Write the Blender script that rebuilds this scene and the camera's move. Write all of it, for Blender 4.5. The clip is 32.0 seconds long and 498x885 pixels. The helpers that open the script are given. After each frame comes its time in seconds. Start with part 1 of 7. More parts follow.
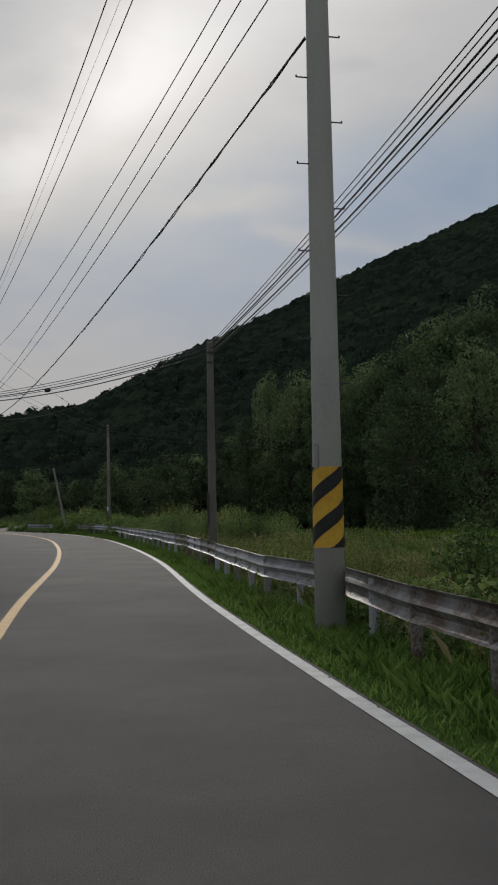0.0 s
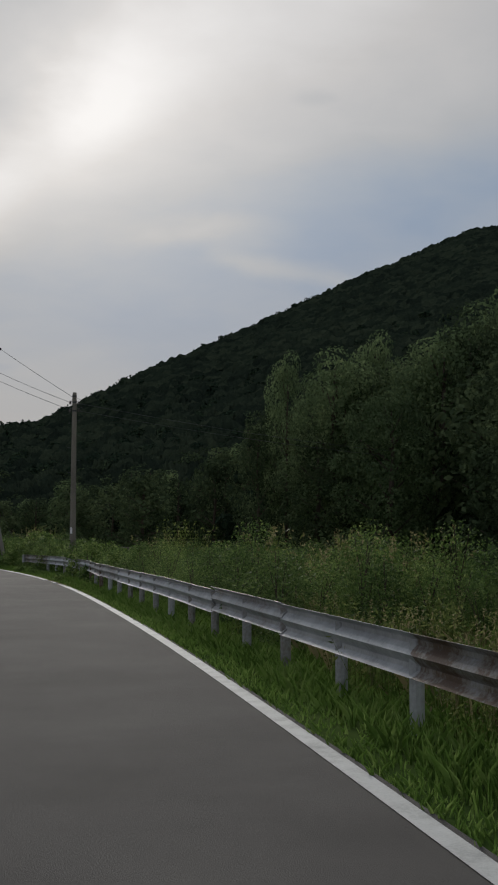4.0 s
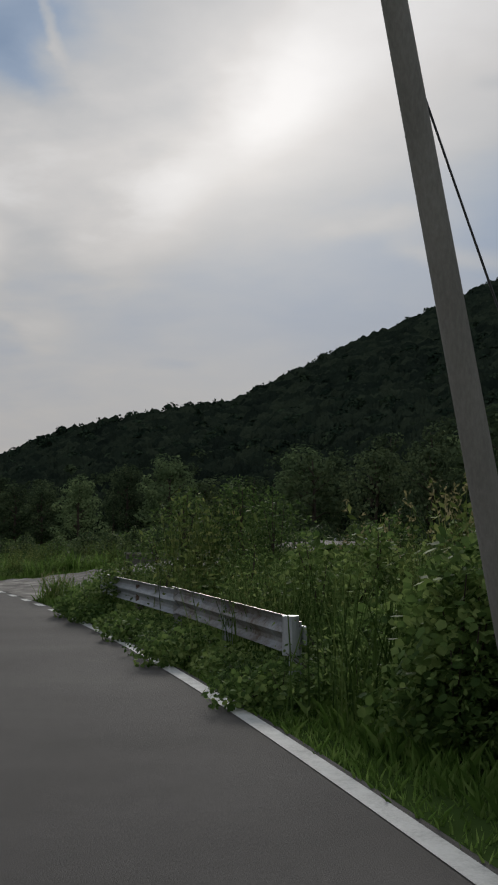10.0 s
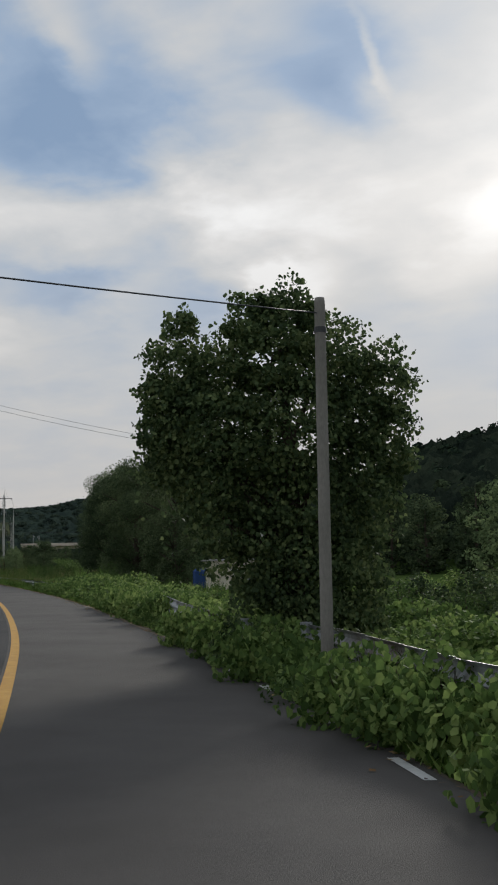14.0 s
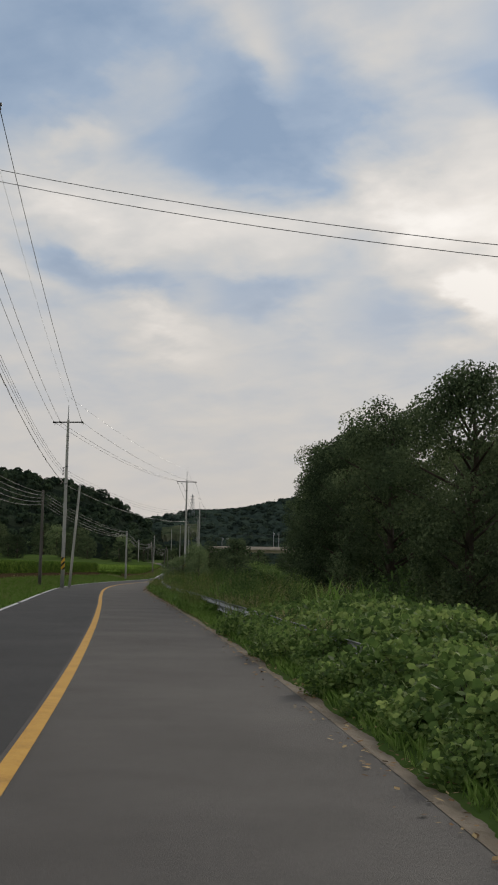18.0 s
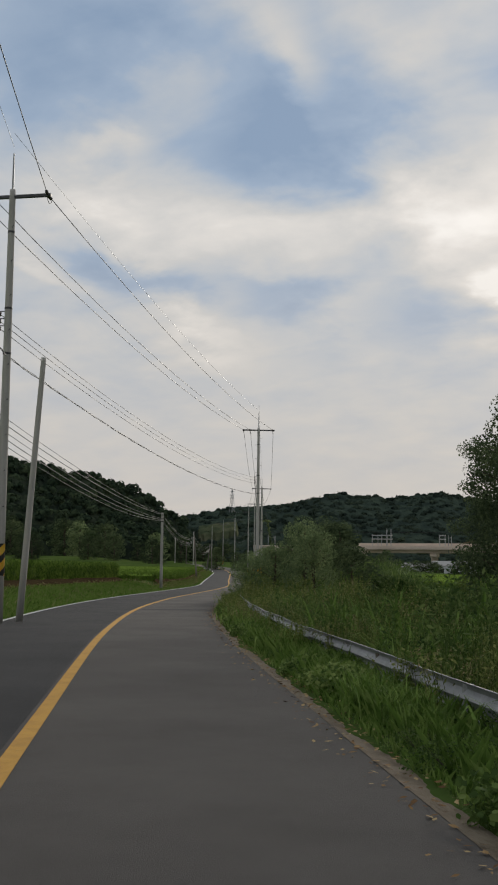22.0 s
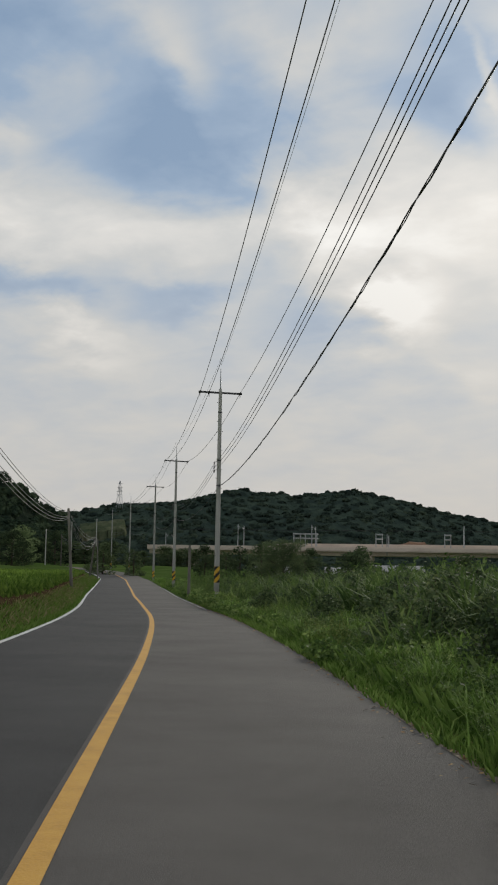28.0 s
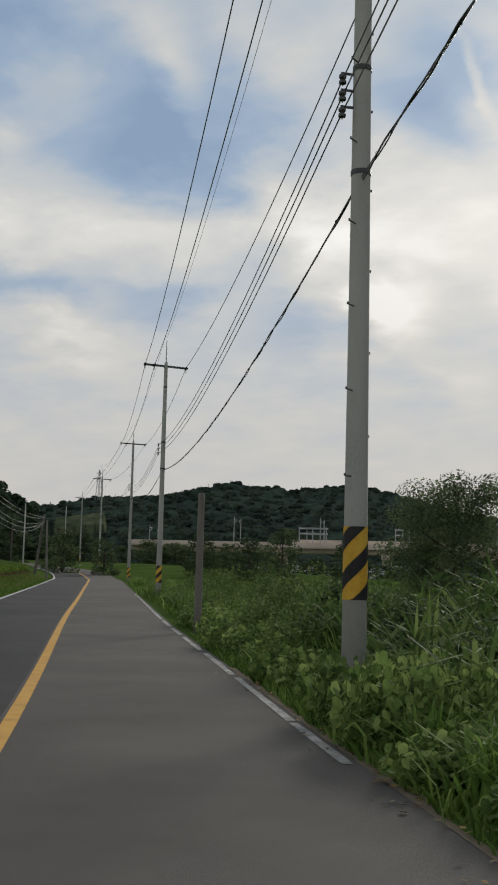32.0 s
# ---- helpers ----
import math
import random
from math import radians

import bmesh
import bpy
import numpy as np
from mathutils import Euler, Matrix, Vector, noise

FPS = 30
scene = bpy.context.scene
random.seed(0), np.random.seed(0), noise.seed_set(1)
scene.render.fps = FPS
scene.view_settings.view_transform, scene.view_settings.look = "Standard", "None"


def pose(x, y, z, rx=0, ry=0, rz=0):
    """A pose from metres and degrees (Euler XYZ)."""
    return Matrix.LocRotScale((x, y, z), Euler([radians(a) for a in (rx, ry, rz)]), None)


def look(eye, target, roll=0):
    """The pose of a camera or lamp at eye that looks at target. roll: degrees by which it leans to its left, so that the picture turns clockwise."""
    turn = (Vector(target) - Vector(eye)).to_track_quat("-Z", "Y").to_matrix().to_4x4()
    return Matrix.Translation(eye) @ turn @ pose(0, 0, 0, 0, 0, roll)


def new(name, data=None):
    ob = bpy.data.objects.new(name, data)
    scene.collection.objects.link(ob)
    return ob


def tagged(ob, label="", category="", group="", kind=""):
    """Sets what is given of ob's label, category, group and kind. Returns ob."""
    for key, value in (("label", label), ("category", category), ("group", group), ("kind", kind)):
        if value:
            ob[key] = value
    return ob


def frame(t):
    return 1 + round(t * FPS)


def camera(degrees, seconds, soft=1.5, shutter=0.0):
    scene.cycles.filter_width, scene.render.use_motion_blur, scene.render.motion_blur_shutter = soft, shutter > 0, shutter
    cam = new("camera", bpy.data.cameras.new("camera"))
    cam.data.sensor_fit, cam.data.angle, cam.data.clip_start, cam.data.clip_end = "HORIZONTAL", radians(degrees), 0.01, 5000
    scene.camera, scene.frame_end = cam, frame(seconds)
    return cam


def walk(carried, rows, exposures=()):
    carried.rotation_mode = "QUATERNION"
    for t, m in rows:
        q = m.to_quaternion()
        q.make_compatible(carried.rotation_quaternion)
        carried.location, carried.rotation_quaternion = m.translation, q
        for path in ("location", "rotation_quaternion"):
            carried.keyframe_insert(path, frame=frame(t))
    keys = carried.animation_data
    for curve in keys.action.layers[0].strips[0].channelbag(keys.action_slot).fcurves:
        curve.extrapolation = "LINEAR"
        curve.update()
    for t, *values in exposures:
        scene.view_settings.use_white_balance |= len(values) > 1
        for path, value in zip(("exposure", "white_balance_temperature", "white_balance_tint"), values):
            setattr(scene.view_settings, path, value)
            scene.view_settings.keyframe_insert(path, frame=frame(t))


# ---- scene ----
# ---- the camera and its way ----
cam = camera(24.57, 32.0, soft=2.0)
PATH = [
    (0, (0.00, 0.00, 1.42), (0.035, 9.982, 2.022), -1.05),
    (0.5, (-0.63, 3.62, 1.42), (-0.569, 13.595, 2.105), -0.81),
    (1, (-1.21, 7.28, 1.42), (-1.141, 17.246, 2.209), -0.83),
    (1.5, (-1.71, 10.92, 1.42), (-1.615, 20.883, 2.239), -0.42),
    (2, (-2.21, 14.55, 1.42), (-2.031, 24.509, 2.269), -0.19),
    (2.5, (-2.70, 18.18, 1.42), (-2.446, 28.142, 2.280), 0.09),
    (3, (-3.14, 21.90, 1.42), (-2.817, 31.855, 2.275), 0.03),
    (3.5, (-3.55, 25.71, 1.42), (-3.168, 35.667, 2.269), 0.01),
    (4, (-3.97, 29.62, 1.42), (-3.551, 39.574, 2.264), 0.01),
    (4.5, (-4.46, 33.60, 1.42), (-4.019, 43.557, 2.258), 0.01),
    (5, (-5.03, 37.65, 1.42), (-4.603, 47.605, 2.255), -0.14),
    (5.5, (-5.65, 41.77, 1.42), (-5.277, 51.727, 2.230), -0.25),
    (6, (-6.34, 45.99, 1.42), (-6.056, 55.950, 2.226), -0.23),
    (6.5, (-7.14, 50.36, 1.42), (-6.949, 60.328, 2.223), -0.02),
    (7, (-7.97, 54.85, 1.42), (-7.906, 64.817, 2.233), -0.31),
    (7.5, (-8.88, 59.41, 1.42), (-8.950, 69.372, 2.229), -0.22),
    (8, (-9.87, 63.99, 1.42), (-10.078, 73.957, 2.206), -0.22),
    (8.5, (-10.94, 68.60, 1.42), (-11.302, 78.566, 2.202), 0.10),
    (9, (-12.14, 73.25, 1.42), (-12.732, 83.197, 2.223), 0.13),
    (9.5, (-13.47, 77.93, 1.42), (-14.337, 87.861, 2.214), 0.15),
    (10, (-14.94, 82.57, 1.42), (-16.105, 92.472, 2.210), 0.06),
    (10.5, (-16.51, 87.08, 1.42), (-17.984, 96.937, 2.196), -0.01),
    (11, (-18.14, 91.39, 1.42), (-19.910, 101.207, 2.138), 0.33),
    (11.5, (-19.77, 95.48, 1.42), (-21.832, 105.236, 2.181), 0.63),
    (12, (-21.44, 99.32, 1.42), (-23.885, 108.991, 2.142), 0.37),
    (12.5, (-23.15, 103.00, 1.42), (-26.170, 112.501, 2.155), 0.44),
    (13, (-25.03, 106.58, 1.42), (-28.811, 115.801, 2.302), 0.44),
    (13.5, (-26.99, 110.19, 1.42), (-30.860, 119.355, 2.402), -0.03),
    (14, (-29.06, 113.87, 1.42), (-33.055, 122.980, 2.463), -0.91),
    (14.5, (-31.37, 117.69, 1.42), (-35.617, 126.687, 2.483), -1.73),
    (15, (-33.75, 121.72, 1.42), (-38.267, 130.572, 2.508), -0.90),
    (15.5, (-36.28, 125.87, 1.42), (-41.060, 134.588, 2.538), -0.18),
    (16, (-39.04, 130.13, 1.42), (-44.010, 138.735, 2.537), -0.02),
    (16.5, (-42.05, 134.48, 1.42), (-47.167, 142.996, 2.536), 0.12),
    (17, (-45.33, 138.92, 1.42), (-50.558, 147.367, 2.535), 0.39),
    (17.5, (-48.85, 143.46, 1.42), (-54.188, 151.847, 2.534), 1.05),
    (18, (-52.60, 148.11, 1.42), (-58.036, 156.433, 2.535), 1.13),
    (18.5, (-56.49, 152.88, 1.42), (-61.963, 161.168, 2.543), 1.12),
    (19, (-60.46, 157.72, 1.42), (-66.004, 165.970, 2.541), 1.00),
    (19.5, (-64.44, 162.64, 1.42), (-70.022, 170.856, 2.534), 0.82),
    (20, (-68.40, 167.58, 1.42), (-74.016, 175.771, 2.542), 0.87),
    (20.5, (-72.37, 172.48, 1.42), (-78.013, 180.661, 2.537), 0.86),
    (21, (-76.36, 177.35, 1.42), (-82.010, 185.521, 2.545), 0.92),
    (21.5, (-80.38, 182.21, 1.42), (-86.051, 190.378, 2.538), 0.97),
    (22, (-84.49, 187.10, 1.42), (-90.157, 195.261, 2.546), 0.67),
    (22.5, (-88.69, 192.00, 1.42), (-94.346, 200.166, 2.566), -0.46),
    (23, (-92.90, 196.86, 1.42), (-98.529, 205.042, 2.576), -1.02),
    (23.5, (-96.94, 201.70, 1.42), (-102.557, 209.897, 2.581), -1.02),
    (24, (-100.72, 206.56, 1.42), (-106.306, 214.766, 2.590), -0.38),
    (24.5, (-104.44, 211.35, 1.42), (-109.972, 219.596, 2.615), 0.01),
    (25, (-108.08, 216.12, 1.42), (-113.553, 224.402, 2.611), 0.02),
    (25.5, (-111.64, 220.86, 1.42), (-117.032, 229.200, 2.608), 0.06),
    (26, (-115.11, 225.60, 1.42), (-120.399, 234.005, 2.604), 0.15),
    (26.5, (-118.47, 230.36, 1.42), (-123.646, 238.831, 2.601), 0.40),
    (27, (-121.72, 235.13, 1.42), (-126.761, 243.680, 2.608), 0.69),
    (27.5, (-124.84, 239.91, 1.42), (-129.754, 248.541, 2.605), 0.92),
    (28, (-127.90, 244.69, 1.42), (-132.707, 253.382, 2.612), 0.97),
    (28.5, (-130.93, 249.48, 1.42), (-135.650, 258.220, 2.623), 0.97),
    (29, (-133.94, 254.30, 1.42), (-138.587, 263.074, 2.590), 0.79),
    (29.5, (-136.94, 259.10, 1.42), (-141.547, 267.904, 2.586), 0.41),
    (30, (-139.97, 263.90, 1.42), (-144.555, 272.704, 2.611), 0.41),
    (30.5, (-143.03, 268.66, 1.42), (-147.612, 277.464, 2.606), 0.44),
    (31, (-146.07, 273.35, 1.42), (-150.660, 282.149, 2.602), 0.43),
    (31.5, (-149.06, 277.92, 1.42), (-153.693, 286.700, 2.604), 0.71),
    (32, (-152.00, 282.38, 1.42), (-156.696, 291.121, 2.626), 1.50),
]
walk(cam, [(t, look(eye, target, roll)) for t, eye, target, roll in PATH], exposures=[(0, -0.5, 6250, 10), (12.4, -0.45, 6150, 10), (13.2, -0.3, 6100, 9), (14.2, 0.02, 6250, 9), (14.9, 0.25, 6400, 9), (15.4, 0.22, 6450, 9), (17.6, 0.02, 6600, 10), (24.0, 0.0, 6600, 9), (27.0, 0.0, 6450, 8), (32.0, 0.0, 6450, 8)])

# ---- sky and sun ----
SUN_AZ, SUN_EL = radians(6.5), radians(21)       # to the left of +y, above the level
SUN_DIR = Vector((-math.sin(SUN_AZ) * math.cos(SUN_EL), math.cos(SUN_AZ) * math.cos(SUN_EL), math.sin(SUN_EL)))


def tree_of(holder):
    """The node tree of a material or world, emptied, and two helpers to add and join nodes."""
    holder.use_nodes = True
    nt = holder.node_tree
    nt.nodes.clear()

    def node(kind, **values):
        n = nt.nodes.new(kind)
        for key, value in values.items():
            if key in n.inputs:
                n.inputs[key].default_value = value
        return n

    def join(a, b):
        nt.links.new(a, b)
    return nt, node, join


def ramp_of(node, stops):
    n = node("ShaderNodeValToRGB")
    el = n.color_ramp.elements
    while len(el) < len(stops):
        el.new(0.5)
    for e, (at, col) in zip(el, stops):
        e.position, e.color = at, (*col, 1) if len(col) == 3 else col
    return n


def math_of(node, join, op, a, b=None, c=None):
    n = node("ShaderNodeMath")
    n.operation = op
    for i, v in enumerate((a, b, c)):
        if v is None:
            continue
        if isinstance(v, (int, float)):
            n.inputs[i].default_value = v
        else:
            join(v, n.inputs[i])
    return n.outputs[0]


def mix_of(node, join, fac, a, b):
    n = node("ShaderNodeMix")
    n.data_type = "RGBA"
    for sock, v in ((n.inputs[0], fac), (n.inputs[6], a), (n.inputs[7], b)):
        if isinstance(v, (int, float)):
            sock.default_value = v
        elif isinstance(v, tuple):
            sock.default_value = (*v, 1)
        else:
            join(v, sock)
    return n.outputs[2]


# clouds by where they stand: degrees to the right of +y, degrees up, half widths, tilt, and how much they whiten the sky
CLOUD_BANKS = ((4.0, 25.6, 28, 12.0, 19, 0.46), (-7.0, 19.8, 12, 6.5, 47, 0.12), (-13.5, 14.2, 8, 3.2, 32, 0.22), (-15.5, 19.5, 8, 6.5, 0, 0.14), (-17.5, 10.3, 3.2, 1.9, 0, 0.30),
               (-25.0, 19.3, 6.5, 5.6, -20, 0.33), (-20.0, 16.5, 10, 6.0, -8, 0.30), (-10.5, 16.7, 4.0, 4.0, 0, 0.18), (-40.0, 17.7, 11, 3.6, -9, 0.36), (-31.0, 17.6, 7, 2.8, 4, 0.22), (-37.0, 11.4, 6.5, 2.4, -12, 0.24), (13.5, 20.5, 9.0, 7.0, 15, 0.13))
CLOUD_GAPS = ((7.0, 13.8, 18, 6.5, 16, -0.21), (15.0, 17.0, 10, 5.5, 14, -0.09), (-6.0, 10.6, 16, 3.6, 0, -0.14), (-18.0, 25.6, 5.0, 2.8, -20, -0.34), (-19.3, 22.9, 5.0, 2.4, -25, -0.40), (-30.0, 22.0, 11, 6.0, -15, -0.36),
              (-34.5, 21.2, 7.5, 4.0, 0, -0.34), (-45.5, 24.5, 9, 6.5, -15, -0.34), (-41.5, 14.4, 6.0, 1.6, -10, -0.42), (-33.0, 14.0, 5.0, 1.3, -5, -0.30), (-33.5, 12.9, 4.0, 1.3, -5, -0.18), (-25.6, 12.6, 4.5, 3.2, 0, -0.26), (-16.8, 12.0, 4.0, 2.6, 0, -0.12), (-41.5, 26.8, 8.0, 5.0, 0, -0.24))
CLOUD_WISPS = ((-5.6, 21.4, 7.0, 4.4, 45, 0.12), (0.0, 15.0, 5.5, 1.2, 4, 0.24), (3.4, 13.6, 5.0, 0.9, -6, 0.22), (7.0, 12.9, 3.0, 0.6, -8, 0.14), (-16.7, 24.8, 2.8, 0.5, -68, 0.30), (-33.0, 25.0, 5.5, 2.2, -50, 0.34),
               (-42.0, 21.0, 2.4, 1.2, 0, 0.30), (-20.9, 14.0, 2.3, 2.5, -20, 0.36), (-19.6, 12.6, 4.0, 2.4, 0, 0.14), (-45.0, 14.6, 3.0, 1.2, -30, 0.30), (-37.5, 12.0, 3.0, 1.0, -25, 0.20), (5.5, 21.3, 1.6, 0.6, 0, -0.10), (-10.0, 8.4, 2.0, 0.7, 0, -0.16))


def build_sky():
    world = bpy.data.worlds.new("sky")
    scene.world = world
    nt, node, join = tree_of(world)
    m = lambda *a: math_of(node, join, *a)
    coord = node("ShaderNodeTexCoord")
    sep = node("ShaderNodeSeparateXYZ")
    join(coord.outputs["Generated"], sep.inputs[0])
    x, y, z = sep.outputs
    zc = m("MAXIMUM", z, 0.0)
    den = m("ADD", zc, 0.24)
    flat = node("ShaderNodeCombineXYZ")
    join(m("DIVIDE", x, den), flat.inputs[0])
    join(m("DIVIDE", y, den), flat.inputs[1])
    sky = node("ShaderNodeTexSky")
    sky.sky_type, sky.sun_disc = "NISHITA", False
    sky.sun_elevation, sky.sun_rotation = SUN_EL, -SUN_AZ
    sky.air_density, sky.dust_density, sky.ozone_density = 1.0, 0.6, 1.5
    big = node("ShaderNodeTexNoise", Scale=2.2, Detail=5.0, Roughness=0.5, Distortion=0.3)
    fine = node("ShaderNodeTexNoise", Scale=7.0, Detail=6.0, Roughness=0.52, Distortion=0.2)
    wisp = node("ShaderNodeTexNoise", Scale=6.0, Detail=5.0, Roughness=0.5, Distortion=0.8)
    stretch = node("ShaderNodeMapping")
    stretch.inputs["Rotation"].default_value = (0, 0, radians(-30))
    stretch.inputs["Scale"].default_value = (0.9, 1.5, 1)
    join(flat.outputs[0], big.inputs["Vector"])
    join(flat.outputs[0], fine.inputs["Vector"])
    join(flat.outputs[0], stretch.inputs["Vector"])
    join(stretch.outputs[0], wisp.inputs["Vector"])

    # degrees to the right of +y and above the level, ruffled so that the clouds have ragged edges
    right, up = m("MULTIPLY", m("ARCTAN2", x, y), 57.2958), m("MULTIPLY", m("ARCSINE", z), 57.2958)
    calm = m("ADD", 0.28, m("MULTIPLY", m("MINIMUM", m("MAXIMUM", m("DIVIDE", m("SUBTRACT", -9.0, right), 14.0), 0.0), 1.0), 0.72))
    shift = node("ShaderNodeSeparateColor")
    join(fine.outputs["Color"], shift.inputs[0])
    drift = node("ShaderNodeSeparateColor")
    join(big.outputs["Color"], drift.inputs[0])

    def ruffled(base, part, k, j):
        coarse = m("MULTIPLY", m("SUBTRACT", drift.outputs[part], 0.5), j)
        return m("ADD", base, m("ADD", coarse, m("MULTIPLY", m("MULTIPLY", m("SUBTRACT", shift.outputs[part], 0.5), k), calm)))

    place = node("ShaderNodeCombineXYZ")
    join(ruffled(right, 0, 5.0, 6.0), place.inputs[0])
    join(ruffled(up, 1, 3.4, 3.0), place.inputs[1])

    def cloud(az, el, wide, high, tilt):
        at = node("ShaderNodeMapping")
        at.vector_type = "TEXTURE"
        at.inputs["Location"].default_value, at.inputs["Rotation"].default_value = (az, el, 0), (0, 0, radians(tilt))
        at.inputs["Scale"].default_value = (wide, high, 1)
        join(place.outputs[0], at.inputs["Vector"])
        ball = node("ShaderNodeTexGradient")
        ball.gradient_type = "SPHERICAL"
        join(at.outputs[0], ball.inputs["Vector"])
        soft = node("ShaderNodeMapRange")
        soft.interpolation_type = "SMOOTHSTEP"
        join(ball.outputs["Fac"], soft.inputs["Value"])
        return soft.outputs["Result"]

    white = m("ADD", 0.47, m("MULTIPLY", m("SUBTRACT", big.outputs["Fac"], 0.5), 0.35))
    grain = m("ADD", m("MULTIPLY", m("SUBTRACT", fine.outputs["Fac"], 0.5), 0.66), m("MULTIPLY", m("SUBTRACT", wisp.outputs["Fac"], 0.5), 0.28))
    white = m("ADD", white, m("MULTIPLY", grain, calm))
    for *where, amount in CLOUD_BANKS + CLOUD_GAPS + CLOUD_WISPS:
        white = m("ADD", white, m("MULTIPLY", cloud(*where), amount))
    tone = ramp_of(node, [(0.0, (0.255, 0.35, 0.495)), (0.22, (0.345, 0.435, 0.565)), (0.42, (0.495, 0.535, 0.585)), (0.62, (0.64, 0.628, 0.608)), (0.82, (0.80, 0.758, 0.708)), (1.0, (1.0, 0.955, 0.90))])
    join(white, tone.inputs[0])
    blue = node("ShaderNodeVectorMath")
    blue.operation = "SCALE"
    join(sky.outputs[0], blue.inputs[0])
    blue.inputs["Scale"].default_value = 0.10
    col = mix_of(node, join, 0.90, blue.outputs[0], tone.outputs[0])
    haze = m("MULTIPLY", m("SUBTRACT", 1.0, m("MINIMUM", m("MULTIPLY", zc, 3.3), 1.0)), 0.95)
    col = mix_of(node, join, haze, col, (0.60, 0.557, 0.52))

    def toward(az, el, power):
        """How near a direction of the sky is to the given one, from 0 to 1."""
        n = node("ShaderNodeVectorMath")
        n.operation = "DOT_PRODUCT"
        join(coord.outputs["Generated"], n.inputs[0])
        az, el = radians(az), radians(el)
        n.inputs[1].default_value = (-math.sin(az) * math.cos(el), math.cos(az) * math.cos(el), math.sin(el))
        return m("POWER", m("MAXIMUM", n.outputs["Value"], 0.0), power)

    # the hidden sun shines through the thinner cloud
    glow = m("ADD", m("MULTIPLY", cloud(-5.4, 21.4, 12.0, 7.0, 45), 0.14), m("MULTIPLY", toward(4.0, 22.0, 60.0), 0.18))
    shine = node("ShaderNodeVectorMath")
    shine.operation = "SCALE"
    join(col, shine.inputs[0])
    join(m("ADD", 0.97, glow), shine.inputs["Scale"])
    back = node("ShaderNodeBackground", Strength=1.0)
    join(shine.outputs[0], back.inputs["Color"])
    out = node("ShaderNodeOutputWorld")
    join(back.outputs[0], out.inputs[0])


build_sky()
sun = new("sun", bpy.data.lights.new("sun", "SUN"))
sun.data.energy, sun.data.angle, sun.data.color = 1.9, radians(14), (1.0, 0.93, 0.82)
sun.matrix_world = look(SUN_DIR * 50, (0, 0, 0))


# ---- materials ----
def surface(name, stops, scale=6.0, rough=0.7, metal=0.0, bump=0.2, fine=60.0, translucent=0.0, per="none", spec=0.3, stretch=(1, 1, 1), use="Object", spread=0.45, mottle=1.0):
    """A material with colour drawn from two scales of noise, a fine relief, and a spread from piece to piece."""
    mat = bpy.data.materials.new(name)
    nt, node, join = tree_of(mat)
    m = lambda *a: math_of(node, join, *a)
    coord = node("ShaderNodeTexCoord")
    where = node("ShaderNodeMapping")
    where.inputs["Scale"].default_value = stretch
    join(coord.outputs[use], where.inputs["Vector"])
    a = node("ShaderNodeTexNoise", Scale=scale, Detail=5.0, Roughness=0.6)
    b = node("ShaderNodeTexNoise", Scale=fine, Detail=3.0, Roughness=0.7)
    join(where.outputs[0], a.inputs["Vector"])
    join(where.outputs[0], b.inputs["Vector"])
    value = m("ADD", m("MULTIPLY", m("ADD", m("MULTIPLY", m("SUBTRACT", a.outputs["Fac"], 0.5), mottle), 0.5), 0.65), m("MULTIPLY", b.outputs["Fac"], 0.35))
    if per == "object":
        info = node("ShaderNodeObjectInfo")
        value = m("ADD", value, m("MULTIPLY", m("SUBTRACT", info.outputs["Random"], 0.5), 0.3))
    elif per == "island":
        info = node("ShaderNodeNewGeometry")
        value = m("ADD", value, m("MULTIPLY", m("SUBTRACT", info.outputs["Random Per Island"], 0.5), spread))
        if translucent:
            thing = node("ShaderNodeObjectInfo")
            value = m("ADD", value, m("MULTIPLY", m("SUBTRACT", thing.outputs["Random"], 0.5), 0.22))
    ramp = ramp_of(node, stops)
    join(value, ramp.inputs[0])
    shade = node("ShaderNodeBsdfPrincipled", Roughness=rough, Metallic=metal)
    shade.inputs["Specular IOR Level"].default_value = spec
    join(ramp.outputs[0], shade.inputs["Base Color"])
    if bump:
        relief = node("ShaderNodeBump", Strength=bump, Distance=0.02)
        join(b.outputs["Fac"], relief.inputs["Height"])
        join(relief.outputs[0], shade.inputs["Normal"])
    out = node("ShaderNodeOutputMaterial")
    if translucent:
        through_leaf = node("ShaderNodeBsdfTranslucent")
        join(ramp.outputs[0], through_leaf.inputs["Color"])
        both = node("ShaderNodeMixShader", Fac=translucent)
        join(shade.outputs[0], both.inputs[1])
        join(through_leaf.outputs[0], both.inputs[2])
        join(both.outputs[0], out.inputs[0])
    else:
        join(shade.outputs[0], out.inputs[0])
    return mat


def leafy(name, dark, mid, light, translucent=0.35, spec=0.06, scale=0.9, spread=0.45, mottle=1.0):
    return surface(name, [(0.30, dark), (0.52, mid), (0.76, light)], scale=scale, fine=9.0, rough=0.65, bump=0.0, translucent=translucent, per="island", spec=spec, spread=spread, mottle=mottle)


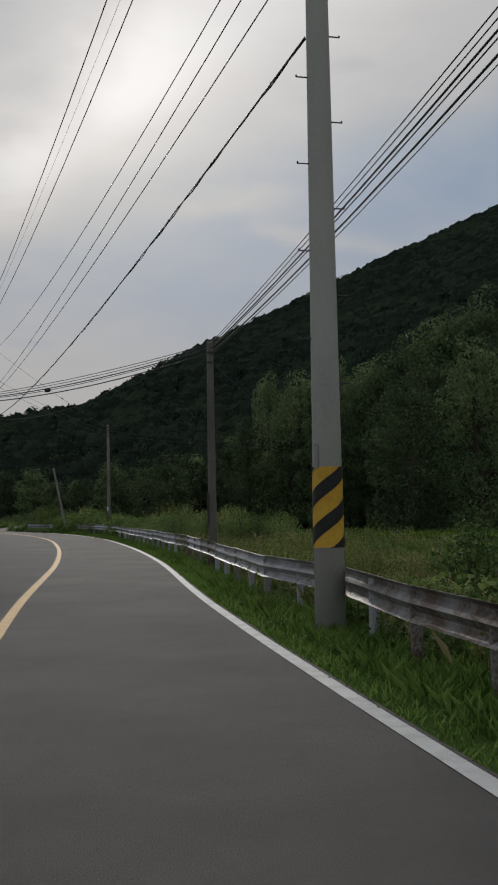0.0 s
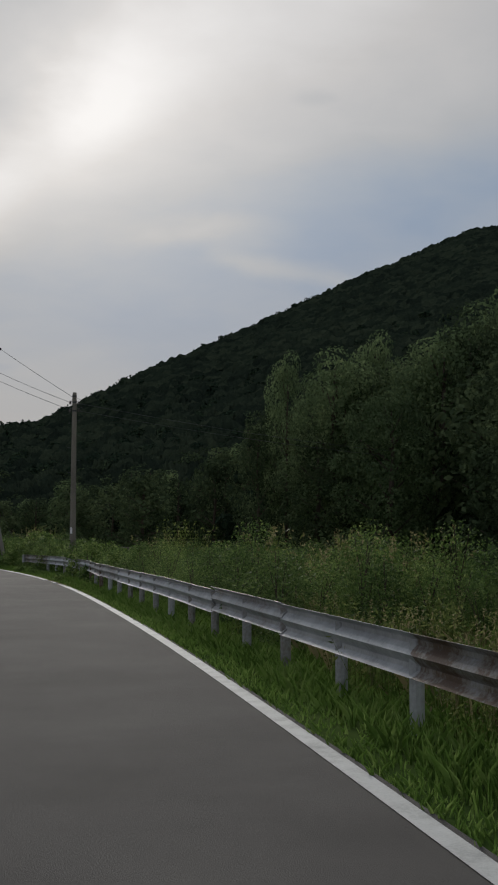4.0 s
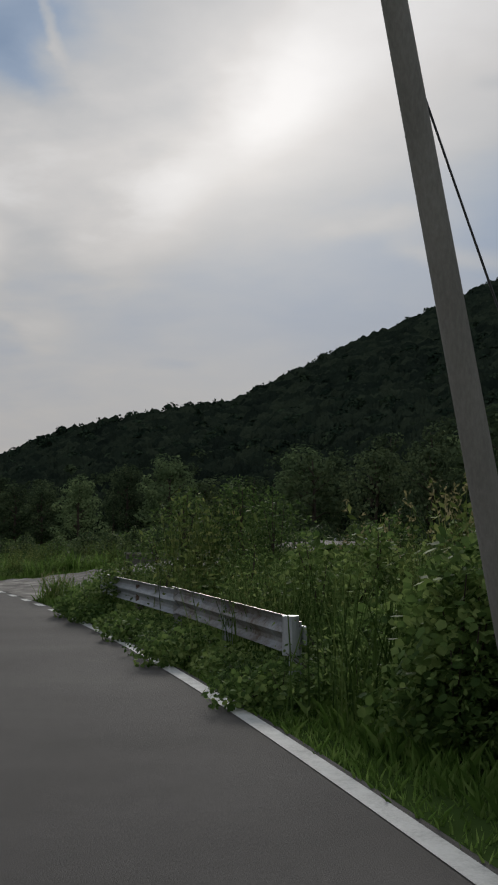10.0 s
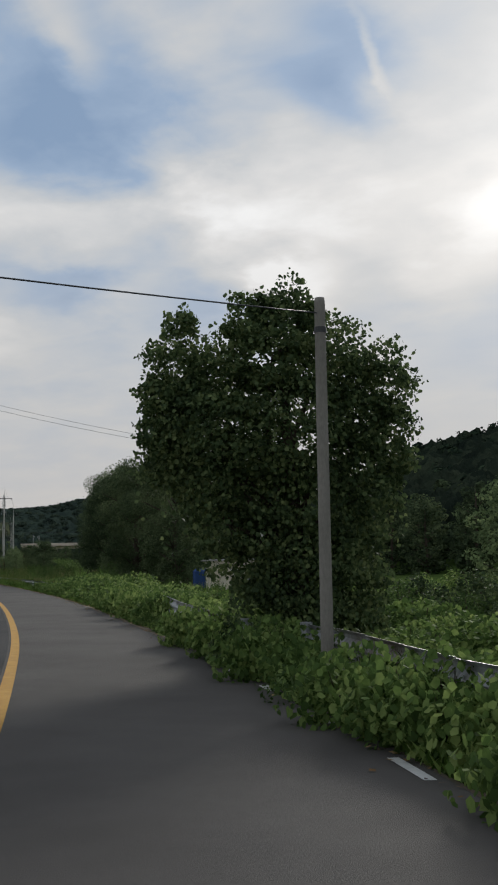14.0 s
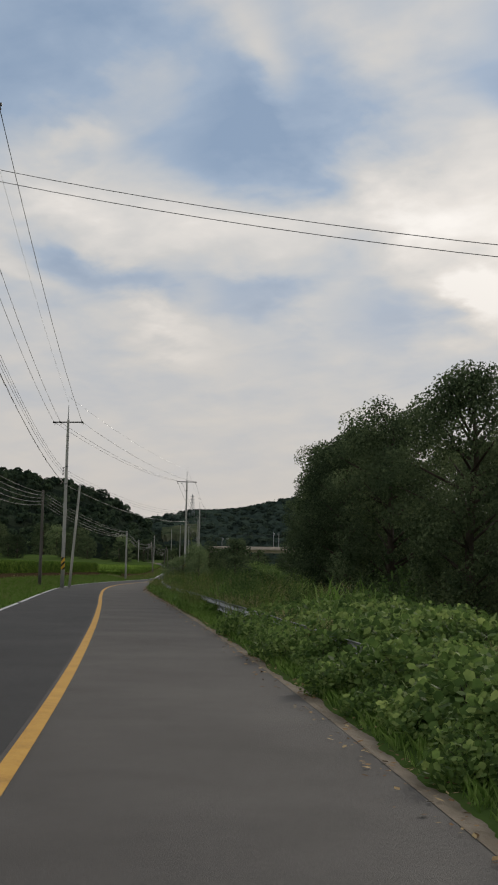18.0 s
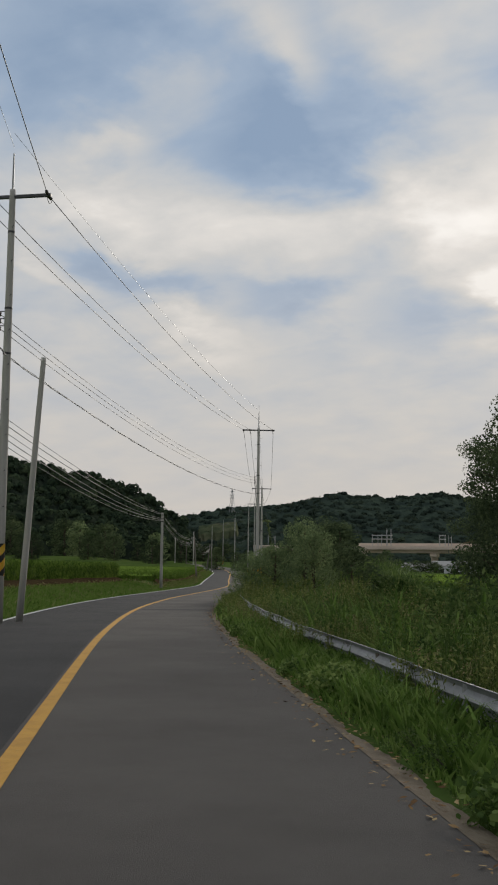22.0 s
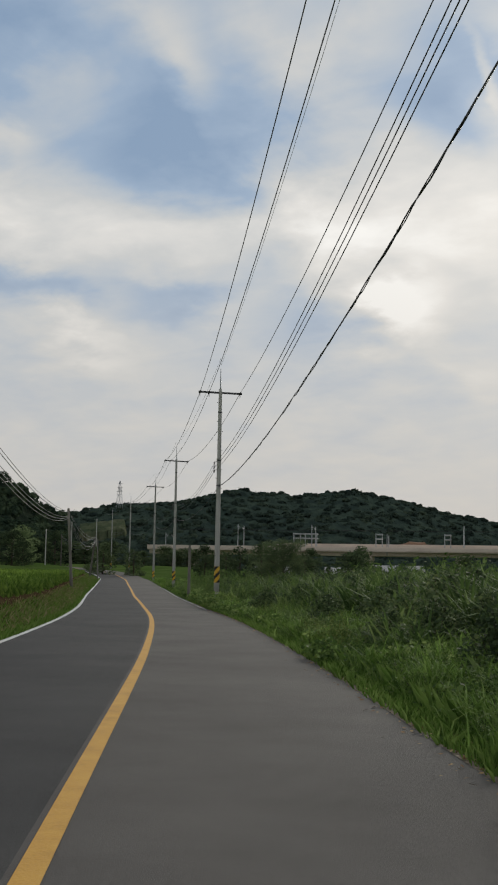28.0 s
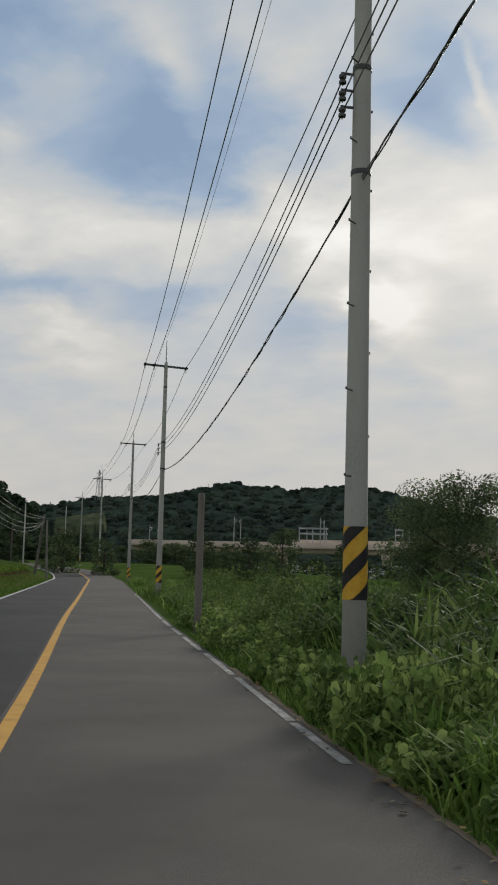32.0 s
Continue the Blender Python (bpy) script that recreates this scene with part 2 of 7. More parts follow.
ASPHALT = surface("asphalt", [(0.3, (0.030, 0.030, 0.032)), (0.5, (0.044, 0.044, 0.045)), (0.7, (0.062, 0.061, 0.060))], scale=0.35, fine=140, rough=0.82, bump=0.5, spec=0.12)
ASPHALT_OLD = surface("asphalt_old", [(0.3, (0.062, 0.057, 0.053)), (0.5, (0.088, 0.081, 0.076)), (0.7, (0.118, 0.109, 0.101))], scale=0.4, fine=120, rough=0.85, bump=0.5, spec=0.15)
YELLOW = surface("yellow_line_paint", [(0.3, (0.34, 0.175, 0.022)), (0.5, (0.50, 0.265, 0.032)), (0.75, (0.58, 0.33, 0.05))], scale=3, fine=50, rough=0.7, bump=0.3)
WHITE = surface("white_line_paint", [(0.3, (0.30, 0.30, 0.29)), (0.5, (0.52, 0.52, 0.50)), (0.75, (0.66, 0.66, 0.64))], scale=3, fine=50, rough=0.7, bump=0.3)
WHITE_WORN = surface("worn_white_paint", [(0.36, (0.12, 0.115, 0.11)), (0.5, (0.26, 0.255, 0.245)), (0.66, (0.46, 0.455, 0.44))], scale=2.5, fine=40, rough=0.75, bump=0.3)
SOIL = surface("sandy_soil", [(0.3, (0.10, 0.08, 0.055)), (0.5, (0.17, 0.135, 0.095)), (0.7, (0.24, 0.20, 0.15))], scale=2, fine=45, rough=0.95, bump=0.8)
GROUND = surface("meadow_ground", [(0.3, (0.034, 0.056, 0.015)), (0.5, (0.058, 0.094, 0.025)), (0.72, (0.095, 0.118, 0.040))], scale=0.12, fine=2.5, rough=0.95, bump=0.6, spec=0.0)
CONCRETE = surface("concrete", [(0.3, (0.30, 0.29, 0.27)), (0.5, (0.40, 0.39, 0.36)), (0.72, (0.48, 0.465, 0.43))], scale=1.3, fine=60, rough=0.85, bump=0.25, per="object", stretch=(1, 1, 0.35))
CONCRETE_DARK = surface("weathered_concrete", [(0.3, (0.075, 0.068, 0.060)), (0.5, (0.145, 0.132, 0.115)), (0.70, (0.25, 0.225, 0.19))], scale=1.2, fine=50, rough=0.9, bump=0.3, per="object", stretch=(1, 1, 0.3))
PAVING = surface("rough_concrete_paving", [(0.34, (0.060, 0.054, 0.047)), (0.5, (0.145, 0.131, 0.115)), (0.64, (0.29, 0.27, 0.24))], scale=1.6, fine=12, rough=0.92, bump=0.9, mottle=1.5)
STEEL = surface("galvanised_steel", [(0.3, (0.24, 0.25, 0.26)), (0.5, (0.37, 0.38, 0.39)), (0.72, (0.47, 0.48, 0.49))], scale=2.2, fine=30, rough=0.5, metal=0.55, bump=0.12, per="object")
RUST = surface("rusty_steel", [(0.34, (0.09, 0.05, 0.03)), (0.5, (0.20, 0.13, 0.09)), (0.62, (0.33, 0.32, 0.31))], scale=2.5, fine=24, rough=0.75, metal=0.2, bump=0.4, per="object")
DARK_STEEL = surface("dark_steel", [(0.3, (0.05, 0.05, 0.052)), (0.7, (0.10, 0.10, 0.105))], rough=0.5, metal=0.6, bump=0.1)
WIRE = surface("weathered_wire", [(0.3, (0.040, 0.041, 0.044)), (0.7, (0.075, 0.076, 0.080))], rough=0.5, bump=0.0)
CONCRETE_OLD = surface("aged_concrete", [(0.3, (0.15, 0.14, 0.125)), (0.5, (0.23, 0.215, 0.19)), (0.72, (0.33, 0.31, 0.28))], scale=1.2, fine=55, rough=0.88, bump=0.3, per="object", stretch=(1, 1, 0.3))
CABLE = surface("black_cable_sheath", [(0.3, (0.012, 0.012, 0.013)), (0.7, (0.03, 0.03, 0.032))], rough=0.55, bump=0.0)
RAIL_STEEL = surface("stained_rail_steel", [(0.34, (0.10, 0.062, 0.04)), (0.41, (0.22, 0.205, 0.19)), (0.54, (0.33, 0.34, 0.355)), (0.7, (0.46, 0.475, 0.49))], scale=1.6, fine=22, rough=0.48, metal=0.45, bump=0.2, per="object")
LITTER = surface("dead_leaves", [(0.3, (0.10, 0.055, 0.025)), (0.5, (0.24, 0.14, 0.06)), (0.7, (0.38, 0.28, 0.14))], scale=2, rough=0.9, bump=0.0, per="island", spec=0.1)
EARTH = surface("brown_field_earth", [(0.3, (0.026, 0.019, 0.011)), (0.5, (0.050, 0.035, 0.020)), (0.7, (0.075, 0.062, 0.028))], scale=1.5, fine=14, rough=0.95, bump=0.9, spec=0.0)
CERAMIC = surface("brown_porcelain", [(0.3, (0.035, 0.028, 0.025)), (0.7, (0.07, 0.06, 0.055))], rough=0.25, bump=0.0, spec=0.6)
SIGN_YELLOW = surface("yellow_sheeting", [(0.3, (0.50, 0.27, 0.02)), (0.5, (0.64, 0.37, 0.035)), (0.7, (0.70, 0.44, 0.07))], scale=4, fine=30, rough=0.5, bump=0.05)
SIGN_BLACK = surface("black_sheeting", [(0.3, (0.010, 0.010, 0.010)), (0.7, (0.028, 0.027, 0.026))], scale=4, fine=30, rough=0.5, bump=0.05)
SIGN_BLUE = surface("blue_sign_paint", [(0.3, (0.01, 0.03, 0.26)), (0.7, (0.02, 0.06, 0.38))], rough=0.4, bump=0.0)
SIGN_WHITE = surface("white_sign_paint", [(0.3, (0.62, 0.63, 0.65)), (0.7, (0.78, 0.78, 0.79))], rough=0.45, bump=0.0)
CREAM = surface("cream_wall_panel", [(0.3, (0.50, 0.46, 0.36)), (0.5, (0.62, 0.57, 0.45)), (0.7, (0.70, 0.65, 0.53))], scale=1.5, fine=20, rough=0.6, bump=0.1)
ROOFING = surface("grey_roof_sheet", [(0.3, (0.28, 0.27, 0.26)), (0.7, (0.42, 0.41, 0.40))], rough=0.6, bump=0.1)
TARP = surface("blue_tarpaulin", [(0.3, (0.008, 0.03, 0.12)), (0.7, (0.02, 0.07, 0.22))], rough=0.5, bump=0.2)
FILM = surface("greenhouse_film", [(0.3, (0.36, 0.40, 0.44)), (0.7, (0.58, 0.61, 0.64))], scale=1.2, rough=0.35, bump=0.15, translucent=0.3)
BLACK_NET = surface("black_shade_net", [(0.3, (0.012, 0.013, 0.014)), (0.7, (0.03, 0.032, 0.034))], rough=0.8, bump=0.3)
BARK = surface("bark", [(0.3, (0.035, 0.026, 0.019)), (0.5, (0.065, 0.05, 0.038)), (0.7, (0.11, 0.088, 0.068))], scale=3, fine=25, rough=0.95, bump=0.9, stretch=(1, 1, 0.25))
BRIDGE = surface("pale_bridge_concrete", [(0.3, (0.52, 0.43, 0.36)), (0.5, (0.62, 0.52, 0.44)), (0.7, (0.70, 0.60, 0.51))], scale=0.12, fine=2.0, rough=0.85, bump=0.1)
# haze put into the woods' colours: slight blue lift, most in PINE_FAR
FOREST = leafy("forest_leaves", (0.029, 0.043, 0.024), (0.068, 0.095, 0.049), (0.155, 0.195, 0.095), 0.32, 0.0, 0.5, 0.20, 1.5)
FOREST_PALE = leafy("pale_forest_leaves", (0.072, 0.104, 0.052), (0.142, 0.196, 0.094), (0.27, 0.33, 0.155), 0.48, 0.0, 0.5, 0.22, 1.5)
PINE = leafy("pine_needles", (0.018, 0.030, 0.021), (0.038, 0.058, 0.036), (0.076, 0.104, 0.056), 0.12, 0.0, 0.16, 0.22, 2.0)
PINE_FAR = leafy("haze_tinted_trees", (0.028, 0.042, 0.036), (0.044, 0.063, 0.048), (0.075, 0.099, 0.064), 0.15, 0.0, 0.10, 0.2, 2.2)
BUSH = leafy("bush_leaves", (0.045, 0.082, 0.024), (0.095, 0.152, 0.044), (0.19, 0.255, 0.085), 0.42)
VINE = leafy("kudzu_leaves", (0.062, 0.108, 0.030), (0.145, 0.222, 0.062), (0.29, 0.365, 0.12), 0.45)
VINE_DARK = leafy("dark_vine_leaves", (0.042, 0.066, 0.031), (0.094, 0.138, 0.058), (0.21, 0.255, 0.105), 0.36, 0.06, 1.3, 0.4)
WEED = leafy("weed_stalks", (0.075, 0.110, 0.028), (0.150, 0.195, 0.055), (0.30, 0.32, 0.11), 0.40)
GRASS = leafy("verge_grass", (0.078, 0.138, 0.028), (0.155, 0.258, 0.056), (0.25, 0.345, 0.10), 0.50)
STRAW = leafy("dry_grass", (0.14, 0.14, 0.06), (0.26, 0.235, 0.11), (0.42, 0.36, 0.20), 0.40)
MEADOW_FAR = surface("pale_hill_meadow", [(0.35, (0.045, 0.062, 0.036)), (0.5, (0.085, 0.098, 0.055)), (0.65, (0.15, 0.145, 0.095))], scale=0.06, fine=0.5, rough=0.95, bump=0.0, spec=0.0)
RED_SOIL = surface("red_soil", [(0.3, (0.16, 0.085, 0.05)), (0.7, (0.27, 0.15, 0.09))], scale=0.4, fine=3, rough=0.95, bump=0.3)
RICE = surface("rice_field", [(0.3, (0.085, 0.145, 0.022)), (0.5, (0.128, 0.20, 0.034)), (0.72, (0.18, 0.25, 0.05))], scale=0.25, fine=5.0, rough=0.9, bump=0.8, spec=0.0)


def canopy_material(name, stops):
    mat = bpy.data.materials.new(name)
    nt, node, join = tree_of(mat)
    coord = node("ShaderNodeTexCoord")
    cells = node("ShaderNodeTexVoronoi", Scale=0.16, Randomness=1.0)
    join(coord.outputs["Object"], cells.inputs["Vector"])
    spots = node("ShaderNodeTexNoise", Scale=0.9, Detail=5.0, Roughness=0.75)
    join(coord.outputs["Object"], spots.inputs["Vector"])
    broad = node("ShaderNodeTexNoise", Scale=0.018, Detail=3.0)
    join(coord.outputs["Object"], broad.inputs["Vector"])
    split = node("ShaderNodeSeparateColor")
    join(cells.outputs["Color"], split.inputs[0])
    m = lambda *a: math_of(node, join, *a)
    v = m("ADD", m("MULTIPLY", split.outputs[0], 0.32), m("ADD", m("MULTIPLY", spots.outputs["Fac"], 0.42), m("MULTIPLY", broad.outputs["Fac"], 0.30)))
    ramp = ramp_of(node, stops)
    join(v, ramp.inputs[0])
    shade = node("ShaderNodeBsdfPrincipled", Roughness=0.9)
    shade.inputs["Specular IOR Level"].default_value = 0.0
    join(ramp.outputs[0], shade.inputs["Base Color"])
    relief = node("ShaderNodeBump", Strength=0.7, Distance=0.8)
    join(spots.outputs["Fac"], relief.inputs["Height"])
    join(relief.outputs[0], shade.inputs["Normal"])
    out = node("ShaderNodeOutputMaterial")
    join(shade.outputs[0], out.inputs[0])
    return mat


# distance haze put into both colours: slightly lifted here, paler and bluer far off
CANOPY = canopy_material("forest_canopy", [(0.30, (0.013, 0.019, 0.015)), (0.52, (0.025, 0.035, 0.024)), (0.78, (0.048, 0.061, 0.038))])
CANOPY_FAR = canopy_material("haze_tinted_canopy", [(0.30, (0.027, 0.040, 0.035)), (0.52, (0.038, 0.055, 0.044)), (0.78, (0.055, 0.076, 0.056))])


# ---- building helpers ----
def mesh_of(name, verts, faces, mats, smooth=False, slots=None):
    me = bpy.data.meshes.new(name)
    me.from_pydata([tuple(v) for v in verts] if not isinstance(verts, np.ndarray) else verts.tolist(), [], faces if isinstance(faces, list) else faces.tolist())
    for mt in (mats if isinstance(mats, (list, tuple)) else [mats]):
        me.materials.append(mt)
    if smooth:
        me.polygons.foreach_set("use_smooth", [True] * len(me.polygons))
    if slots is not None:
        me.polygons.foreach_set("material_index", slots)
    return me


def part(name, me, parent, label=""):
    """Links a mesh, or a bmesh with its material as a pair, as one object under a thing or part."""
    ob = new(name, me)
    ob.parent = parent
    if label:
        tagged(ob, label)
    return ob


def thing(name, label, category, at=(0, 0, 0), group="", kind="", data=None, rz=0.0):
    ob = new(name, data)
    ob.location = at
    ob.rotation_euler = (0, 0, rz)
    return tagged(ob, label, category, group, kind)


def tube(points, radii, sides=10, cap=True):
    """Verts and faces of a tapered tube along points."""
    pts = [Vector(p) for p in points]
    if isinstance(radii, (int, float)):
        radii = [radii] * len(pts)
    verts, faces = [], []
    for i, p in enumerate(pts):
        ahead = (pts[min(i + 1, len(pts) - 1)] - pts[max(i - 1, 0)]).normalized()
        side = ahead.orthogonal().normalized() if i == 0 else (side - ahead * side.dot(ahead)).normalized()
        up = ahead.cross(side)
        for k in range(sides):
            a = 2 * math.pi * k / sides
            verts.append(p + (side * math.cos(a) + up * math.sin(a)) * radii[i])
    for i in range(len(pts) - 1):
        for k in range(sides):
            j = (k + 1) % sides
            faces.append((i * sides + k, i * sides + j, (i + 1) * sides + j, (i + 1) * sides + k))
    if cap:
        faces.append(tuple(reversed(range(sides))))
        faces.append(tuple(range((len(pts) - 1) * sides, len(pts) * sides)))
    return verts, faces


def box(lo, hi, chamfer=0.0):
    bm = bmesh.new()
    bmesh.ops.create_cube(bm, size=1.0)
    lo, hi = Vector(lo), Vector(hi)
    for v in bm.verts:
        v.co = Vector(((v.co[i] + 0.5) * (hi[i] - lo[i]) + lo[i] for i in range(3)))
    if chamfer:
        bmesh.ops.bevel(bm, geom=bm.edges[:], offset=chamfer, segments=1, affect="EDGES")
    verts = [v.co.copy() for v in bm.verts]
    faces = [tuple(v.index for v in f.verts) for f in bm.faces]
    bm.free()
    return verts, faces


def merge(*pieces):
    verts, faces = [], []
    for v, f in pieces:
        n = len(verts)
        verts += list(v)
        faces += [tuple(i + n for i in g) for g in f]
    return verts, faces


# ---- the line of the road ----
ROAD_CTRL = [
    (9.41, -59.24),
    (4.31, -29.69),
    (-0.79, -0.14),
    (-3.41, 16.64),
    (-5.57, 33.52),
    (-8.27, 50.25),
    (-11.66, 67.02),
    (-16.18, 83.07),
    (-22.25, 98.85),
    (-30.05, 113.98),
    (-39.31, 128.32),
    (-49.16, 141.97),
    (-59.48, 155.36),
    (-70.19, 168.55),
    (-81.12, 181.66),
    (-91.81, 194.33),
    (-102.96, 207.82),
    (-113.17, 221.15),
    (-122.71, 235.12),
    (-131.81, 249.60),
    (-140.85, 263.99),
    (-150.30, 278.38),
    (-160.22, 292.53),
    (-171.93, 308.74),
    (-182.90, 324.20),
    (-194.60, 340.60),
    (-206.20, 356.90),
    (-217.20, 372.00),
    (-229.50, 386.80),
    (-244.50, 401.20),
    (-262.00, 414.50),
    (-281.00, 425.50),
    (-301.00, 434.00),
    (-322.00, 440.00)
]


def smooth_line(ctrl, step=1.0):
    pts = [Vector((*c, 0)) for c in ctrl]
    pts = [2 * pts[0] - pts[1]] + pts + [2 * pts[-1] - pts[-2]]
    out = []
    for i in range(1, len(pts) - 2):
        a, b, c, d = pts[i - 1:i + 3]
        n = max(2, int((c - b).length / step))
        for k in range(n):
            u = k / n
            out.append(0.5 * ((2 * b) + (c - a) * u + (2 * a - 5 * b + 4 * c - d) * u * u + (3 * b - a - 3 * c + d) * u ** 3))
    out.append(pts[-2])
    return out


LINE = smooth_line(ROAD_CTRL)
LINE_XY = np.array([(p.x, p.y) for p in LINE])
LINE_S = np.concatenate([[0], np.cumsum(np.hypot(*np.diff(LINE_XY, axis=0).T))]) - 60.0
_t = np.gradient(LINE_XY, axis=0)
_t /= np.hypot(*_t.T)[:, None]
LINE_N = np.stack([_t[:, 1], -_t[:, 0]], 1)
S_END = float(LINE_S[-1])
EDGE_R, EDGE_L, RAIL_O = 2.9, -3.15, 3.62
EDGE_AT = ((-60, 2.98), (112, 2.98), (130, 2.95), (142, 2.65), (245, 2.65), (262, 2.82), (300, 2.9), (345, 2.8), (600, 2.8))


def rise(s):
    """The road climbs gently past the end of the drive."""
    return np.interp(s, [338, 357, 380, 400, 420, 440, 470, 505, 560], [0, 0.2, 0.5, 0.75, 1.05, 1.3, 2.4, 3.4, 4.0])


def on_road(s, o, z=0.0):
    """A place s metres along the centre line and o metres to its right."""
    x, y = np.interp(s, LINE_S, LINE_XY[:, 0]), np.interp(s, LINE_S, LINE_XY[:, 1])
    nx, ny = np.interp(s, LINE_S, LINE_N[:, 0]), np.interp(s, LINE_S, LINE_N[:, 1])
    return Vector((float(x + nx * o), float(y + ny * o), z + float(rise(s))))


def edge(s):
    """Where the asphalt ends on the right, which wavers along the way."""
    return float(np.interp(s, [q[0] for q in EDGE_AT], [q[1] for q in EDGE_AT]))


def along(s):
    a, b = on_road(s - 0.5, 0), on_road(s + 0.5, 0)
    return math.atan2(b.y - a.y, b.x - a.x)


def road_frame(pts):
    """s and o of places given as an n x 2 array."""
    s, o = np.empty(len(pts)), np.empty(len(pts))
    for a in range(0, len(pts), 4000):
        q = pts[a:a + 4000]
        d = ((q[:, None] - LINE_XY[None]) ** 2).sum(2)
        i = d.argmin(1)
        s[a:a + 4000] = LINE_S[i]
        o[a:a + 4000] = ((q - LINE_XY[i]) * LINE_N[i]).sum(1)
        far = np.sqrt(d.min(1))
        end = (i == 0) | (i == len(LINE_XY) - 1)
        o[a:a + 4000] = np.where(end, np.sign(o[a:a + 4000]) * np.maximum(np.abs(o[a:a + 4000]), far), o[a:a + 4000])
    return s, o


# ---- hills: the height of the skyline seen from a middle point, and how far off it stands ----
def polar(xy, origin):
    d = xy - np.array(origin)
    return np.degrees(np.arctan2(-d[:, 0], d[:, 1])), np.hypot(*d.T)


HILLS = [
    # origin, azimuths to the left, skyline elevation, its distance, distance of the foot
    ((-12, 73), [-110, -70, -40, -25, -15, -9, -0.5, 1.8, 7.6, 12, 15.6, 20.5, 24], [6, 12, 15, 16.2, 15.6, 13.4, 9.7, 8.8, 5.9, 5.2, 4.4, 2.4, 0.2],
     [500, 600, 700, 740, 730, 660, 540, 490, 400, 390, 390, 390, 390], [90, 85, 80, 82, 84, 88, 100, 105, 125, 140, 160, 190, 210]),
    ((-104, 211), [36.5, 38, 40, 43, 46, 52, 60, 75, 95, 120], [0.1, 2.0, 3.4, 4.3, 4.8, 5.3, 4.9, 3.8, 2.4, 0.1],
     [470, 460, 440, 425, 420, 400, 380, 360, 340, 320], [330, 330, 320, 310, 300, 280, 250, 220, 200, 190]),
    ((-128, 245), [-30, -5, 5, 12, 16.6, 18.9, 21.6, 23.7, 26.7, 29.5, 32.3, 35.4, 37.6, 41, 48], [1.0, 1.3, 1.6, 2.15, 2.7, 3.12, 3.84, 4.22, 3.95, 4.2, 3.56, 3.33, 2.9, 2.5, 2.0],
     [620, 600, 600, 590, 580, 570, 560, 550, 545, 540, 535, 530, 530, 540, 560], [420, 420, 420, 400, 380, 370, 360, 350, 350, 350, 355, 360, 370, 390, 400]),
]


def hill_height(xy):
    h = np.zeros(len(xy))
    for origin, az, el, far, foot in HILLS:
        a, r = polar(xy, origin)
        e, rr, rf = np.interp(a, az, el, 0, 0), np.interp(a, az, far), np.interp(a, az, foot)
        top = np.tan(np.radians(e)) * rr
        u = np.clip((r - rf) / (rr - rf), 0, 1)
        rise = top * u ** 1.25
        fall = np.clip(1 - (r - rr) / 500.0, 0, 1)
        h = np.maximum(h, np.where(r < rr, rise, top * fall * fall * (3 - 2 * fall)))
    return h


def ground_height(xy):
    s, o = road_frame(xy)
    h = -0.45 + 0.15 * np.clip((np.abs(o) - 9) / 6, 0, 1)
    # fields to the left of the later road lie higher
    up = np.clip((s - 170) / 25, 0, 1) * np.clip((-o - 9.0) / 4.0, 0, 1)
    h = h + up * (0.9 + 0.006 * np.clip(-o - 8, 0, 200))
    h = h + rise(s) * np.clip(1 - (np.abs(o) - 25) / 60, 0, 1)
    far = np.clip((np.hypot(xy[:, 0] + 100, xy[:, 1] - 180) - 120) / 250, 0, 1)
    h = h + far * 1.2 * np.clip((np.abs(o) - 8) / 20, 0, 1)
    return h + hill_height(xy) * np.clip((np.abs(o) - 8) / 20, 0, 1)


def grid_sheet(xs, ys):
    gx, gy = np.meshgrid(xs, ys)
    xy = np.stack([gx.ravel(), gy.ravel()], 1)
    n, m = len(xs), len(ys)
    i = np.arange(n * m).reshape(m, n)
    faces = np.stack([i[:-1, :-1], i[:-1, 1:], i[1:, 1:], i[1:, :-1]], -1).reshape(-1, 4)
    return xy, faces


def build_ground():
    xs = np.concatenate([[-4500, -3000, -2000, -1400, -1000], np.arange(-800, 140, 5.0), [150, 170, 200, 260, 340, 450, 650, 1000, 1600, 3000, 4500]])
    ys = np.concatenate([[-4500, -3000, -1500, -800, -400, -200, -120], np.arange(-80, 480, 5.0), np.arange(480, 1000, 14.0), [1050, 1200, 1600, 2500, 4500]])
    xy, faces = grid_sheet(xs, ys)
    z = ground_height(xy)
    me = mesh_of("ground", np.c_[xy, z], faces, GROUND, smooth=True)
    thing("ground", "grassy valley floor rising into wooded hills", "ground", kind="structure", data=me)


def ribbon(s0, s1, o0, o1, z0, z1=None, step=1.0, wander=0.0, seed=0):
    """Verts and faces of a strip along the road; its outer edges may wander."""
    n = max(2, int((s1 - s0) / step) + 1)
    verts, faces = [], []
    for i in range(n):
        s = s0 + (s1 - s0) * i / (n - 1)
        w = wander * (noise.noise(Vector((s * 0.35, seed * 7.3, 0))) + 0.6 * noise.noise(Vector((s * 1.7, seed * 3.1, 5))))
        a, b = (e(s) if callable(e) else e for e in (o0, o1))
        verts += [on_road(s, a, z0), on_road(s, b + w, z1 if z1 is not None else z0)]
    for i in range(n - 1):
        faces.append((2 * i, 2 * i + 1, 2 * i + 3, 2 * i + 2))
    return verts, faces


